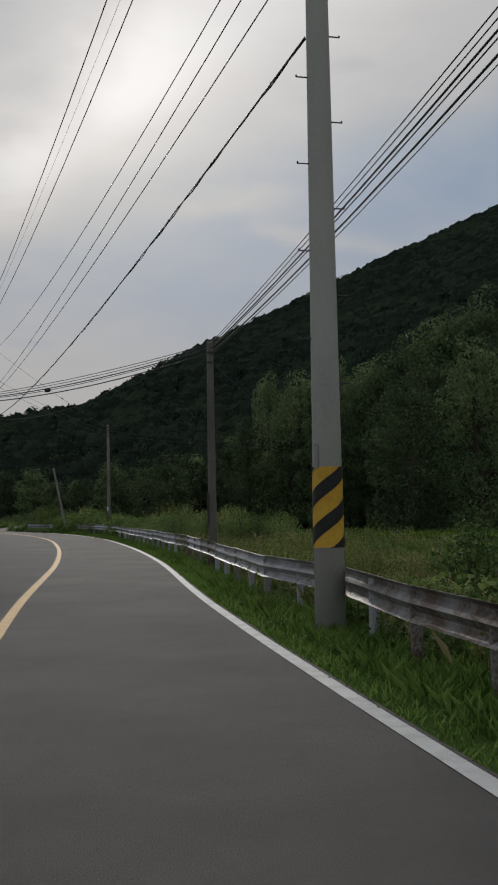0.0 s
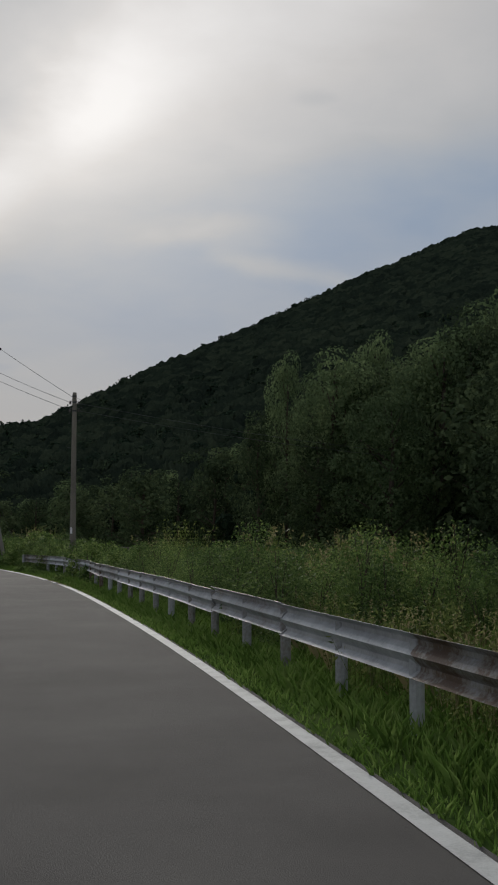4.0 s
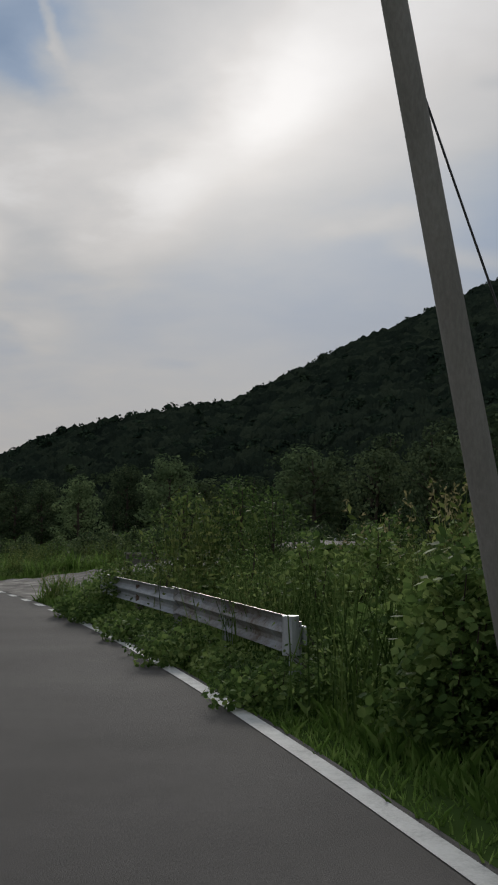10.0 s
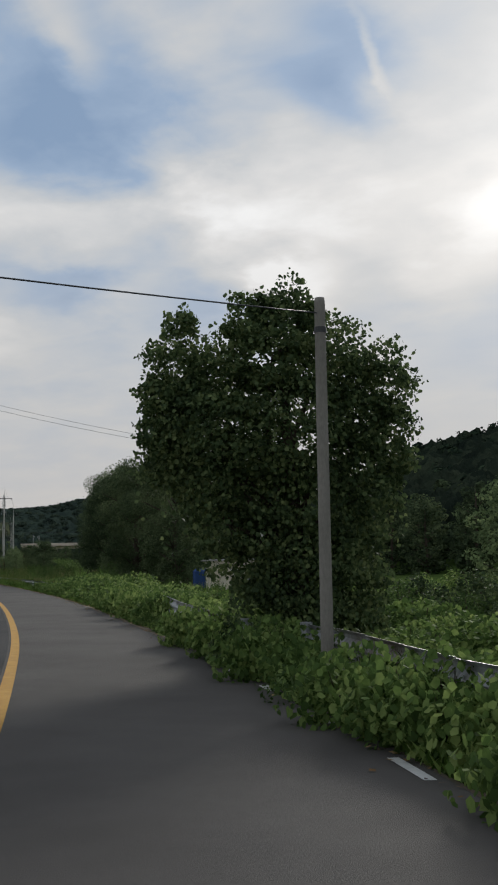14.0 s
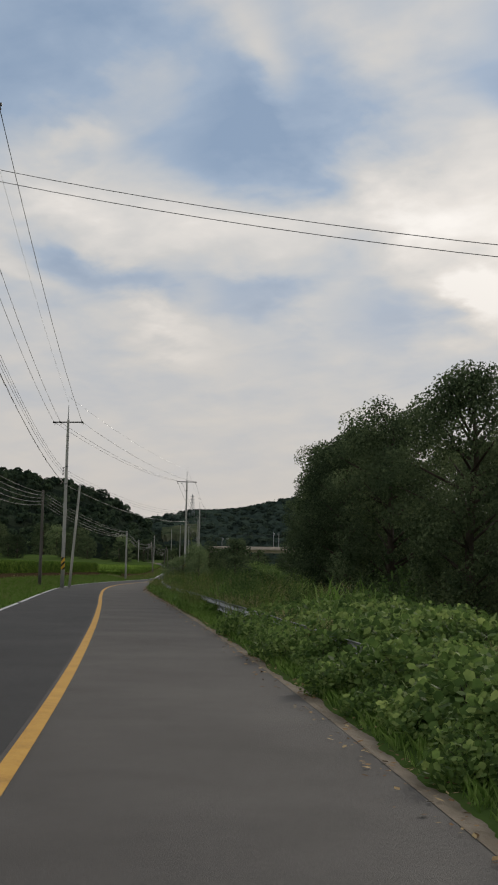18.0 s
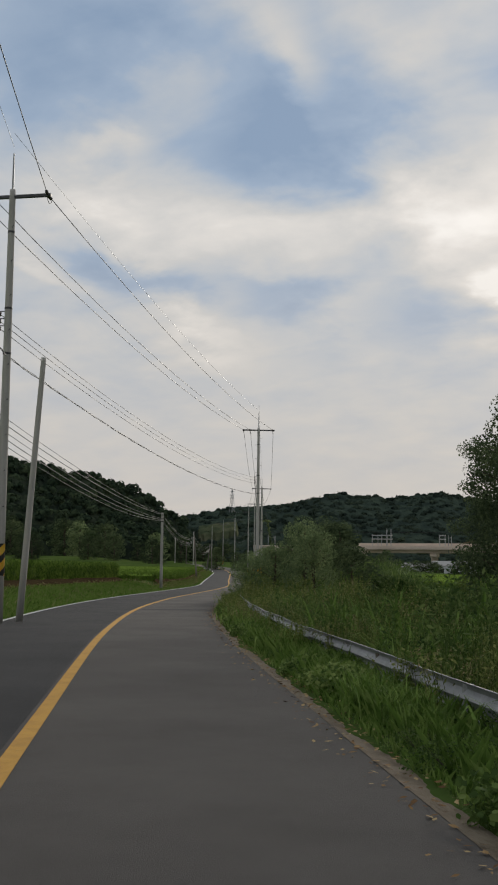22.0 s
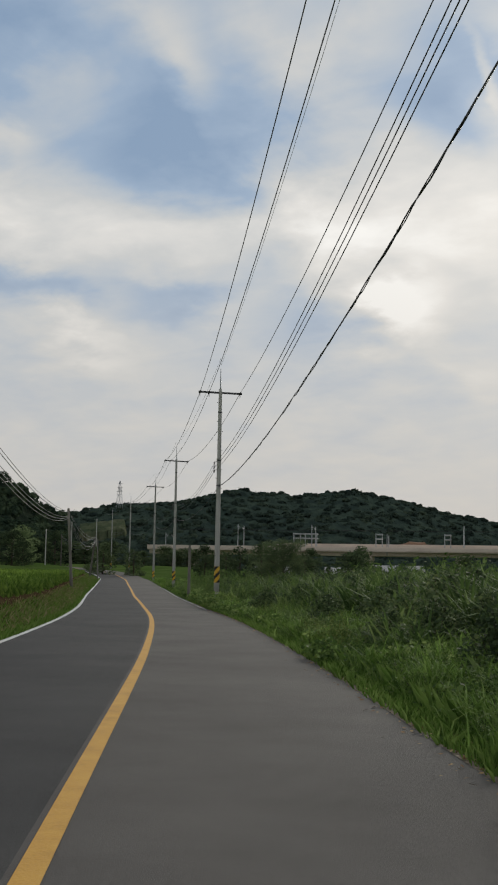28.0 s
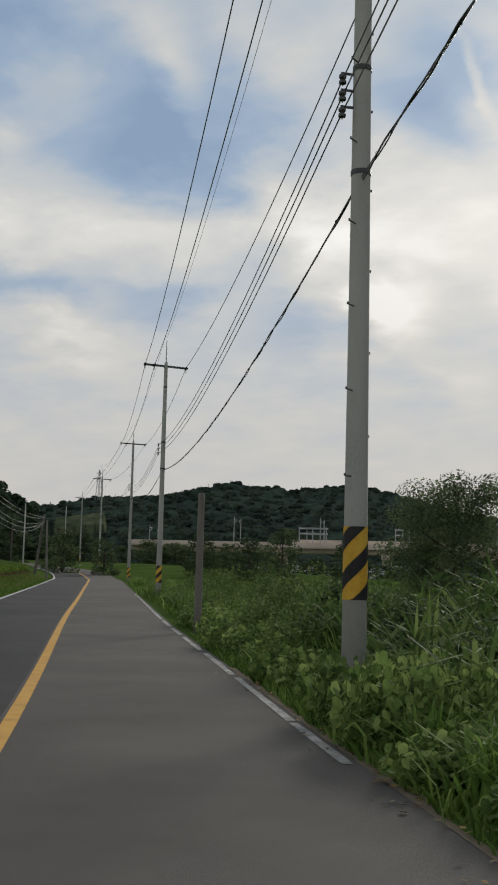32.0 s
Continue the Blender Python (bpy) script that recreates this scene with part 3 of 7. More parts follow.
def build_road():
    # slab with a skirt at both sides, each lane a surface of its own
    road = thing("road", "two-lane country road, darker far lane and paler near lane", "road", kind="structure")
    for name, o1, o2, mt, sign in (("near_lane", lambda s: edge(s) + 0.12, lambda s: edge(s) + 0.15, ASPHALT_OLD, 1), ("far_lane", EDGE_L - 0.1, EDGE_L - 0.13, ASPHALT, -1)):
        v, f = ribbon(-58, S_END - 1, -0.12, o1, 0.0, wander=0.0)
        ds = merge((v, f if sign > 0 else [tuple(reversed(g)) for g in f]), ribbon(-58, S_END - 1, o1, o2, 0.0, -0.12))
        part(name, mesh_of(name, *ds, mt), road)
    v, f = ribbon(-58, S_END - 1, -0.075, 0.075, 0.006, step=1.0)
    thing("centre_line", "solid yellow painted centre line", "road marking", kind="structure", data=mesh_of("centre_line", v, f, YELLOW))
    line = thing("edge_line", "worn white painted edge line", "road marking", kind="structure")
    for s0, s1, o in ((-58, 66, EDGE_R), (70.5, 104, EDGE_R), (118.5, 123, EDGE_R), (-58, 205, EDGE_L), (206, 221, EDGE_L), (221.6, 240, EDGE_L), (241, S_END - 2, EDGE_L)):
        v, f = ribbon(s0, s1, (lambda s: edge(s) - 0.07) if o > 0 else o - 0.07, (lambda s: edge(s) + 0.07) if o > 0 else o + 0.07, 0.006)
        part("stripe", mesh_of("stripe", v, f, WHITE), line)
    rng = random.Random(3)
    s = 104.5
    while s < 118:
        v, f = ribbon(s, s + 0.75, edge(s) - 0.07, edge(s) + 0.07, 0.006, step=0.4)
        part("dash", mesh_of("dash", v, f, WHITE), line)
        s += 1.75
    for a, b in ((66.2, 70), (123.5, 134)):
        s = a
        while s < b:
            n = rng.uniform(0.2, 1.0)
            v, f = ribbon(s, s + n, edge(s) - 0.06, edge(s) + 0.04 + rng.uniform(-0.05, 0.03), 0.006, step=0.4)
            part("worn_stripe", mesh_of("worn_stripe", v, f, WHITE), line)
            s += n + rng.uniform(0.4, 2.6)
    s = 336
    while s < 385:
        n = rng.uniform(1.5, 5.0)
        v, f = ribbon(s, s + n, edge(s) - 0.05, edge(s) + 0.05, 0.006, step=0.5, wander=0.03, seed=int(s))
        part("worn_stripe", mesh_of("worn_stripe", v, f, WHITE_WORN), line)
        s += n + rng.uniform(0.15, 0.9)
    v, f = ribbon(119, 345, lambda s: edge(s) + 0.10, lambda s: edge(s) + 0.62, 0.004, -0.10, step=0.2, wander=0.4, seed=4)
    thing("shoulder", "strip of sandy soil and dead leaves beside the asphalt", "verge", kind="structure", data=mesh_of("shoulder", v, f, SOIL))
    for s0, o0, o1, w in ((252.5, 0.2, 2.9, 0.75), (318.0, -2.9, -0.3, 0.5)):
        v, f = ribbon(s0, s0 + w, o0, o1, 0.004, step=0.2)
        thing("asphalt_patch", "dark repaired strip across one lane", "road patch", kind="structure", data=mesh_of("asphalt_patch", v, f, ASPHALT))


def driveway_height(o):
    u = min(1, max(0, (o - 3.06) / 11))
    return 0.012 + 1.12 * u * u * (3 - 2 * u)


def in_driveway(s, o, more=0.0):
    u = min(1.3, max(0, (o - 3.06) / 11))
    return abs(s - 113.2 - 1.5 * u * u) < 2.2 + 2.8 * max(0, 1 - u) ** 2.6 + more


def left_bank(s, o):
    """Rise of the grassy bank below the fields, which comes nearer to the road past the first field."""
    foot, run = np.interp(s, [296, 308], [4.3, 3.6]), np.interp(s, [296, 308], [3.0, 1.5])
    return 0.62 * np.clip((s - 172) / 22, 0, 1) * np.clip((-o - foot) / run, 0, 1)


def verge_height(s, o):
    """Height of the bank beside the road: level with it on the right, rising to the fields on the left of the later part."""
    if o > 0:
        if in_driveway(s, o, 0.5):
            return min(driveway_height(o) - 0.14, -0.05 + 0.2 * (o - 3))
        bank = max(0, 1 - abs(s - 114.5) / 13) * min(1, max(0, (o - 3.6) / 6)) * 0.75
        return -0.02 - 0.02 * (o - 3) + bank + 0.05 * noise.noise(Vector((s * 0.4, o * 0.6, 1))) * min(1, o - 2.6)
    return -0.03 + float(left_bank(s, o)) + 0.05 * noise.noise(Vector((s * 0.4, o * 0.6, 2)))


def build_verges():
    for name, o_in, o_out in (("right_verge", 2.75, 15.0), ("left_verge", EDGE_L - 0.04, -13.0)):
        cols = [o_in + (o_out - o_in) * (k / 12) ** 1.5 for k in range(13)]
        rows = np.arange(-58, S_END - 2, 1.0)
        verts = []
        for s in rows:
            for k, o in enumerate(cols):
                z = verge_height(s, o) if k else -0.06
                verts.append(on_road(s, o, z if k < 12 else z - 0.5))
        n = len(cols)
        faces = [(i * n + k, (i + 1) * n + k, (i + 1) * n + k + 1, i * n + k + 1) for i in range(len(rows) - 1) for k in range(n - 1)]
        if o_out > 0:
            faces = [tuple(reversed(f)) for f in faces]
        thing(name, "grassy verge beside the asphalt", "verge", kind="structure", data=mesh_of(name, verts, faces, GROUND, smooth=True))


def build_driveway():
    """The rough concrete apron that climbs off to the right, and the low wall that closes it."""
    n, m = 44, 40
    verts, faces = [], []
    for i in range(n + 1):
        u = i / n
        for k in range(m + 1):
            w = k / m
            flare = 2.8 * (1 - u) ** 2.6
            s = 113.2 + (w - 0.5) * (4.4 + 2 * flare) + u * u * 1.5
            o = 3.06 + u * 11
            p = on_road(s, o)
            ridge = abs(noise.noise(Vector((s * 0.8 + o * 0.5, o * 2.6 - s * 0.9, 3)))) + 0.5 * abs(noise.noise(Vector((s * 2.1, o * 5.0 - s * 2.0, 7))))
            p.z = driveway_height(o) + (0.11 * ridge + 0.05 * noise.noise(p * 0.7)) * min(1, u * 5)
            verts.append(p)
    for i in range(n):
        for k in range(m):
            a = i * (m + 1) + k
            faces.append((a, a + m + 1, a + m + 2, a + 1))
    thing("driveway", "cracked rough concrete apron leading off the road", "driveway", kind="structure", data=mesh_of("driveway", verts, faces, PAVING, smooth=True))
    wall = thing("low_wall", "low dark weathered concrete wall behind the apron", "wall", on_road(117.6, 7.8, 0), kind="structure", rz=radians(17))
    part("wall_body", mesh_of("wall_body", *box((0, -0.15, -0.3), (15, 0.15, 0.76), 0.02), CONCRETE_DARK), wall)
    part("coping", mesh_of("coping", *box((-0.05, -0.20, 0.76), (15, 0.20, 0.82), 0.012), CONCRETE_DARK), wall)
    for x in (6.6, 7.6):
        post = thing("marker_post", "thin white marker post on the low wall", "post", wall.matrix_basis @ Vector((x, 0.1, 0.82)), "marker posts")
        part("shaft", mesh_of("shaft", *tube([(0, 0, 0), (0, 0, 0.42)], 0.035, 8), SIGN_WHITE), post)
        part("cap", mesh_of("cap", *tube([(0, 0, 0.42), (0, 0, 0.45)], [0.04, 0.02], 8), STEEL), post)


def build_litter():
    """Dead leaves and twigs that have gathered along the edge of the asphalt."""
    rng = np.random.RandomState(90)
    verts, faces = [], []
    for s0, s1, dense in ((60, 76, 22), (124, 142, 14), (142, 200, 26), (200, 262, 40), (285, 345, 26)):
        for _ in range(int((s1 - s0) * dense)):
            s = rng.uniform(s0, s1)
            o = edge(s) + 0.18 + rng.normal() * 0.17
            p, a, k = on_road(s, o, 0.016), rng.uniform(0, 6.28), rng.uniform(0.014, 0.04)
            t = Vector((math.cos(a), math.sin(a), rng.uniform(-0.3, 0.3))) * k
            b = Vector((-math.sin(a), math.cos(a), rng.uniform(-0.3, 0.3))) * k * rng.uniform(0.25, 0.8)
            n = len(verts)
            verts += [p - t, p + b, p + t, p - b]
            faces.append((n, n + 1, n + 2, n + 3))
    thing("leaf_litter", "dead brown leaves along the edge of the asphalt", "leaf litter", kind="stuff", data=mesh_of("leaf_litter", verts, faces, LITTER))
    for s0, s1, front in ((208, 304, -8.1), (304, 376, -5.05), (380, 428, -5.25)):
        cols, rows = (front + 1.35, front + 0.7, front - 0.1), np.arange(s0, s1, 1.0)
        if front > -6:
            cols = (front + 0.75, front + 0.4, front - 0.1)
        verts = [on_road(s, o + (0.4 if front < -6 else 0.15) * noise.noise(Vector((s * 0.23, front, 3))), verge_height(s, o) + (0.04, 0.12, 0.30)[k]) for s in rows for k, o in enumerate(cols)]
        faces = [(3 * i + k, 3 * i + k + 1, 3 * i + k + 4, 3 * i + k + 3) for i in range(len(rows) - 1) for k in range(2)]
        thing("earth_strip", "bare brown earth below the edge of the rice field", "earth", kind="structure", data=mesh_of("earth_strip", verts, faces, EARTH))


build_ground()
build_road()
build_verges()
build_driveway()
build_litter()


# ---- the far woods ----
def canopy_bumps(xy, size, seed):
    """Height of rounded crowns on a jittered grid, by place."""
    rng = np.random.RandomState(seed)
    table = rng.rand(256, 256, 4)
    c = np.floor(xy / size).astype(int)
    best = np.zeros(len(xy))
    for dx in (-1, 0, 1):
        for dy in (-1, 0, 1):
            q = c + (dx, dy)
            r = table[q[:, 0] % 256, q[:, 1] % 256]
            p = (q + 0.15 + 0.7 * r[:, :2]) * size
            rad = size * (0.55 + 0.45 * r[:, 2])
            d2 = ((xy - p) ** 2).sum(1) / rad ** 2
            best = np.maximum(best, np.where(d2 < 1, (0.45 + 0.75 * r[:, 3]) * size * np.sqrt(np.clip(1 - d2, 0, 1)), 0))
    return best


def build_canopies():
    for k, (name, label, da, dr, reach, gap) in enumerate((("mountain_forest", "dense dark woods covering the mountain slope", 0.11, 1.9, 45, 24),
                                                      ("left_hill_forest", "dark broadleaf woods on a low hill", 0.22, 3.0, 40, 0), ("far_hill_forest", "haze-tinted dark green woods on a distant ridge", 0.2, 4.0, 40, 0))):
        origin, az, el, far, foot = HILLS[k]
        a = np.arange(az[0] + 0.5, az[-1] - 0.2, da) if k else np.arange(-36, az[-1] - 0.2, da)
        u = np.linspace(0, 1, int((max(far) + reach - min(foot)) / dr / (1.6 if k == 0 else 1.3)))
        ga, gu = np.meshgrid(a, u)
        ga, gu = ga.ravel(), gu.ravel()
        rf, rr = np.interp(ga, az, foot) + gap, np.interp(ga, az, far) + reach
        r = rf + (rr - rf) * gu ** 1.3
        xy = np.stack([origin[0] - r * np.sin(np.radians(ga)), origin[1] + r * np.cos(np.radians(ga))], 1)
        size = (4.2, 4.2, 3.8)[k]
        b = canopy_bumps(xy, size, 5 + k)
        rough = np.random.RandomState(k).rand(len(xy)) * (0.9, 0.6, 0.25)[k]
        b = b * (0.8, 0.7, 0.3)[k]
        edge = np.clip((gu) / 0.03, 0, 1)
        z = ground_height(xy) + (2.0 + b + rough + canopy_bumps(xy, 2.1, 30 + k) * 0.5) * edge - 0.5
        n, m = len(a), len(u)
        i = np.arange(n * m).reshape(m, n)
        faces = np.stack([i[:-1, :-1], i[1:, :-1], i[1:, 1:], i[:-1, 1:]], -1).reshape(-1, 4)
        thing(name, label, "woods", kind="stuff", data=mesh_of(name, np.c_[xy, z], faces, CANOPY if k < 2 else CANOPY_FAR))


build_canopies()


# ---- poles ----
def band_strips(r0, r1, z0, z1, pitch, turns, width):
    """Slanting bands round a tapered pole between two heights."""
    n, out = 24, []
    rise = pitch * turns
    for k in range(-turns - 1, int((z1 - z0) / pitch) + 2):
        verts, faces = [], []
        for i in range(n + 1):
            th = 2 * math.pi * i / n
            za = z0 + k * pitch + rise * i / n
            for z in (za, za + width):
                zz = min(max(z, z0), z1)
                r = r0 + (r1 - r0) * (zz - z0) / (z1 - z0)
                verts.append(Vector((r * math.cos(th), r * math.sin(th), zz)))
        for i in range(n):
            a = 2 * i
            if (verts[a + 1].z - verts[a].z) + (verts[a + 3].z - verts[a + 2].z) > 0.004:
                faces.append((a, a + 2, a + 3, a + 1))
        if faces:
            used = sorted({i for g in faces for i in g})
            at = {i: j for j, i in enumerate(used)}
            out.append(([verts[i] for i in used], [tuple(at[i] for i in g) for g in faces]))
    return out


def bolt_mesh():
    v, f = merge(tube([(0.0, 0, 0), (0.15, 0, 0)], 0.009, 6), tube([(0.145, 0, -0.004), (0.145, 0, 0.022)], 0.011, 6))
    return mesh_of("step_bolt", v, f, DARK_STEEL)


BOLT = bolt_mesh()


def insulator_mesh():
    pts, rad = [], []
    for i in range(7):
        pts += [(0, 0, i * 0.03), (0, 0, i * 0.03 + 0.012), (0, 0, i * 0.03 + 0.02)]
        rad += [0.022, 0.048, 0.024]
    v, f = merge(tube(pts, rad, 8), tube([(0, 0, -0.08), (0, 0, 0.29)], 0.01, 5))
    return mesh_of("insulator", v, f, CERAMIC, smooth=False)


INSULATOR = insulator_mesh()
SPOOL = mesh_of("spool", *merge(tube([(0, 0, -0.05), (0, 0, -0.02), (0, 0, 0), (0, 0, 0.02), (0, 0, 0.05)], [0.045, 0.045, 0.025, 0.045, 0.045], 10), tube([(0, 0, -0.08), (0, 0, 0.08)], 0.008, 5)), CERAMIC)


def aim(ob, way):
    ob.rotation_euler = Vector(way).to_track_quat("Z", "Y").to_euler()


def pole(at, top, r0, r1, mat, label, bolts=(), stripes=None, lean=(0, 0), name="utility_pole", group="poles beside the road", turn=0.0, bands=()):
    x, y = at
    ob = thing(name, label, "pole", (x, y, -0.3), group)
    taper = [(lean[0] * u, lean[1] * u, (top + 0.3) * u) for u in (0, 0.25, 0.5, 0.75, 0.985, 1)]
    rad = [r0 + (r1 - r0) * u for u in (0, 0.25, 0.5, 0.75, 1)] + [r1 * 0.9]
    me = mesh_of("shaft", *tube(taper, rad, 20), mat, smooth=False)
    me.polygons.foreach_set("use_smooth", [len(p.vertices) == 4 for p in me.polygons])
    part("shaft", me, ob)
    rad_at = lambda z: r0 + (r1 - r0) * z / top
    for i, z in enumerate(bolts):
        b = part("step_bolt", BOLT, ob)
        a = turn + (math.pi if i % 2 else 0)
        b.location = (rad_at(z) * 0.92 * math.cos(a) + lean[0] * z / top, rad_at(z) * 0.92 * math.sin(a) + lean[1] * z / top, z + 0.3)
        b.rotation_euler = (0, 0, a)
    for z in bands:
        v, f = tube([(0, 0, z + 0.27), (0, 0, z + 0.33)], rad_at(z) + 0.008, 16)
        part("steel_band", mesh_of("steel_band", v, f, DARK_STEEL), ob)
    if stripes:
        z0, z1 = stripes
        ra, rb = rad_at(z0) + 0.004, rad_at(z1) + 0.004
        v, f = tube([(0, 0, z0 + 0.3), (0, 0, z1 + 0.3)], [ra, rb], 24, cap=False)
        sleeve = part("warning_sleeve", mesh_of("warning_sleeve", v, f, SIGN_YELLOW), ob, "yellow reflective sleeve with black slanting bars")
        for v, f in band_strips(ra + 0.004, rb + 0.004, z0 + 0.3, z1 + 0.3, 0.42, 2, 0.19):
            part("slanting_bar", mesh_of("slanting_bar", v, f, SIGN_BLACK), sleeve)
    return ob


def crossarm(ob, z, direction, half=1.12, offsets=(-1.05, -0.58, 1.02), wire_dirs=()):
    """A steel crossarm with its dead-end insulators on a pole. Returns where the wires meet it, by direction."""
    d = Vector((*direction, 0)).normalized()
    at = Vector(ob.location)
    v, f = box((-half, -0.045, z + 0.26), (half, 0.045, z + 0.35), 0.006)
    arm = part("crossarm", mesh_of("crossarm", v, f, DARK_STEEL), ob, "square steel crossarm")
    arm.rotation_euler = (0, 0, math.atan2(d.y, d.x))
    v, f = tube([(0, 0, z + 0.4), (0, 0, z + 1.55)], [0.035, 0.02], 8)
    part("ground_wire_pin", mesh_of("ground_wire_pin", v, f, STEEL), ob)
    ends = []
    for way in wire_dirs:
        w = Vector(way).normalized()
        for o in offsets:
            p = d * o + Vector((0, 0, z + 0.3))
            ins = part("insulator", INSULATOR, ob)
            ins.location = p + w * 0.10
            aim(ins, w)
            ends.append(at + p + w * 0.40)
    return ends


def rack(ob, z, way, n=3, gap=0.2, r=0.17):
    """Spool insulators one above the other on the side of a pole."""
    w = Vector((*way, 0)).normalized()
    pts = []
    for i in range(n):
        p = w * (r + 0.07) + Vector((0, 0, z + 0.3 - gap * i))
        sp = part("spool_insulator", SPOOL, ob)
        sp.location = p
        v, f = box((0, -0.012, -0.012), (r + 0.09, 0.012, 0.012))
        br = part("bracket", mesh_of("bracket", v, f, DARK_STEEL), ob)
        br.location, br.rotation_euler = (0, 0, z + 0.3 - gap * i + 0.075), (0, 0, math.atan2(w.y, w.x))
        pts.append(Vector(ob.location) + p)
    return pts


def wire(a, b, sag, r, label, group, segments=14, name="overhead_wire", mat=None):
    a, b = Vector(a), Vector(b)
    pts = [a.lerp(b, u) - Vector((0, 0, 4 * sag * u * (1 - u))) for u in (i / segments for i in range(segments + 1))]
    v, f = tube([p - a for p in pts], r, 5)
    return thing(name, label, "wire", a, group, data=mesh_of(name, v, f, mat or WIRE, smooth=True))


def bundle(a, b, sag, group, r=0.0095):
    """A lashed messenger cable: two strands that wind about each other, with ring hangers."""
    a, b = Vector(a), Vector(b)
    ob = thing("messenger_cable", "black lashed telephone cable with small ring hangers", "cable", a, group)
    n = int((b - a).length / 0.45)
    side = (b - a).cross(Vector((0, 0, 1))).normalized()
    path = [a.lerp(b, i / n) - Vector((0, 0, 4 * sag * (i / n) * (1 - i / n))) - a for i in range(n + 1)]
    part("carrier", mesh_of("carrier", *tube(path, r * 0.6, 5), WIRE, smooth=True), ob)
    for k in range(2):
        loose = [p + side * (0.012 * math.sin(i * 1.1 + k * 2.4)) + Vector((0, 0, -0.022 + 0.012 * math.cos(i * 0.83 + k * 2) + 0.03 * noise.noise(Vector((i * 0.5, k * 9, 0))))) for i, p in enumerate(path)]
        part("cable", mesh_of("cable", *tube(loose, r * (1.15 - 0.3 * k), 6), WIRE, smooth=True), ob)
    ring = mesh_of("ring_hanger", *tube([(0.017 * math.cos(t), 0, 0.022 * math.sin(t) - 0.012) for t in [i * math.pi / 5 for i in range(11)]], 0.004, 4, cap=False), WIRE)
    yaw = math.atan2(side.y, side.x)
    for i in range(3, n, 7):
        h = part("ring_hanger", ring, ob)
        h.location, h.rotation_euler = path[i], (0, 0, yaw)
    return ob


V3 = lambda x, y, z: Vector((x, y, z))
GREY_POLE = "tall tapered grey concrete power pole"

# poles of the first bend
pole_a = pole((0.95, 13.3), 12.6, 0.185, 0.10, CONCRETE, "tall grey concrete power pole with yellow and black warning sleeve", bolts=[2.9 + 0.52 * i for i in range(17)], stripes=(0.99, 1.92), turn=0.25)
v, f = box((-0.03, -0.006, 0), (0.03, 0.006, 0.28), 0.003)
plate = part("tag_plate", mesh_of("tag_plate", v, f, RUST), pole_a)
plate.location, plate.rotation_euler = (-0.135, -0.12, 2.2), (0, 0, -0.8)
pole_b = pole((-0.85, 28.83), 5.75, 0.115, 0.085, CONCRETE_DARK, "weathered telephone pole carrying a bundle of black cables", bolts=[], name="telephone_pole", bands=(5.2, 5.45))
v, f = box((-0.035, -0.05, 1.35), (0.0, 0.05, 2.2), 0.01)
strip_b = part("cable_guard", mesh_of("cable_guard", v, f, DARK_STEEL), pole_b)
strip_b.location = (-0.09, -0.05, 0)
pole_c = pole((-9.1, 75.92), 7.35, 0.135, 0.085, CONCRETE_DARK, "dark weathered power pole with step bolts among bushes", bolts=[3.6 + 0.5 * i for i in range(6)] + [6.2], turn=0.1, bands=(6.6, 6.95, 7.2))
v, f = box((-0.045, -0.004, 1.95), (0.045, 0.004, 2.2), 0.003)
lab_c = part("label_plate", mesh_of("label_plate", v, f, SIGN_WHITE), pole_c)
lab_c.location, lab_c.rotation_euler = (-0.05, -0.135, 0), (0, 0, -0.35)
pole_l = pole((-14.0, 89.64), 5.06, 0.10, 0.075, CONCRETE_OLD, "leaning grey concrete telephone pole", lean=(-0.95, -0.62), name="telephone_pole")
pole_d = pole((-29.62, 119.75), 5.46, 0.095, 0.065, CONCRETE_DARK, "dark weathered pole with a small blue number sign", bolts=[3.62, 3.64], turn=0.4, bands=(4.28,), name="telephone_pole")
pole_e = pole((-33.05, 124.85), 4.14, 0.068, 0.056, CONCRETE_OLD, "slim pale concrete pole before a vine-covered tree", name="telephone_pole", bands=(3.8,))
pole_r = pole((-54.6, 173.7), 7.7, 0.12, 0.08, CONCRETE, "pale concrete pole beside a small shed", name="telephone_pole", bands=(7.4,))
pole_q = pole((-37.8, 111.0), 8.6, 0.14, 0.09, CONCRETE, "grey concrete pole across the road", name="telephone_pole")
pole_y = pole((-9.8, 38.0), 5.6, 0.115, 0.085, CONCRETE_DARK, "weathered telephone pole across the road", name="telephone_pole")
pole_u = pole((6.4, -5.0), 8.6, 0.13, 0.085, CONCRETE_DARK, "weathered telephone pole beside the guardrail", name="telephone_pole")
pole_w = pole((-28.5, 92.5), 7.6, 0.13, 0.09, CONCRETE, "grey concrete pole across the road", name="telephone_pole")

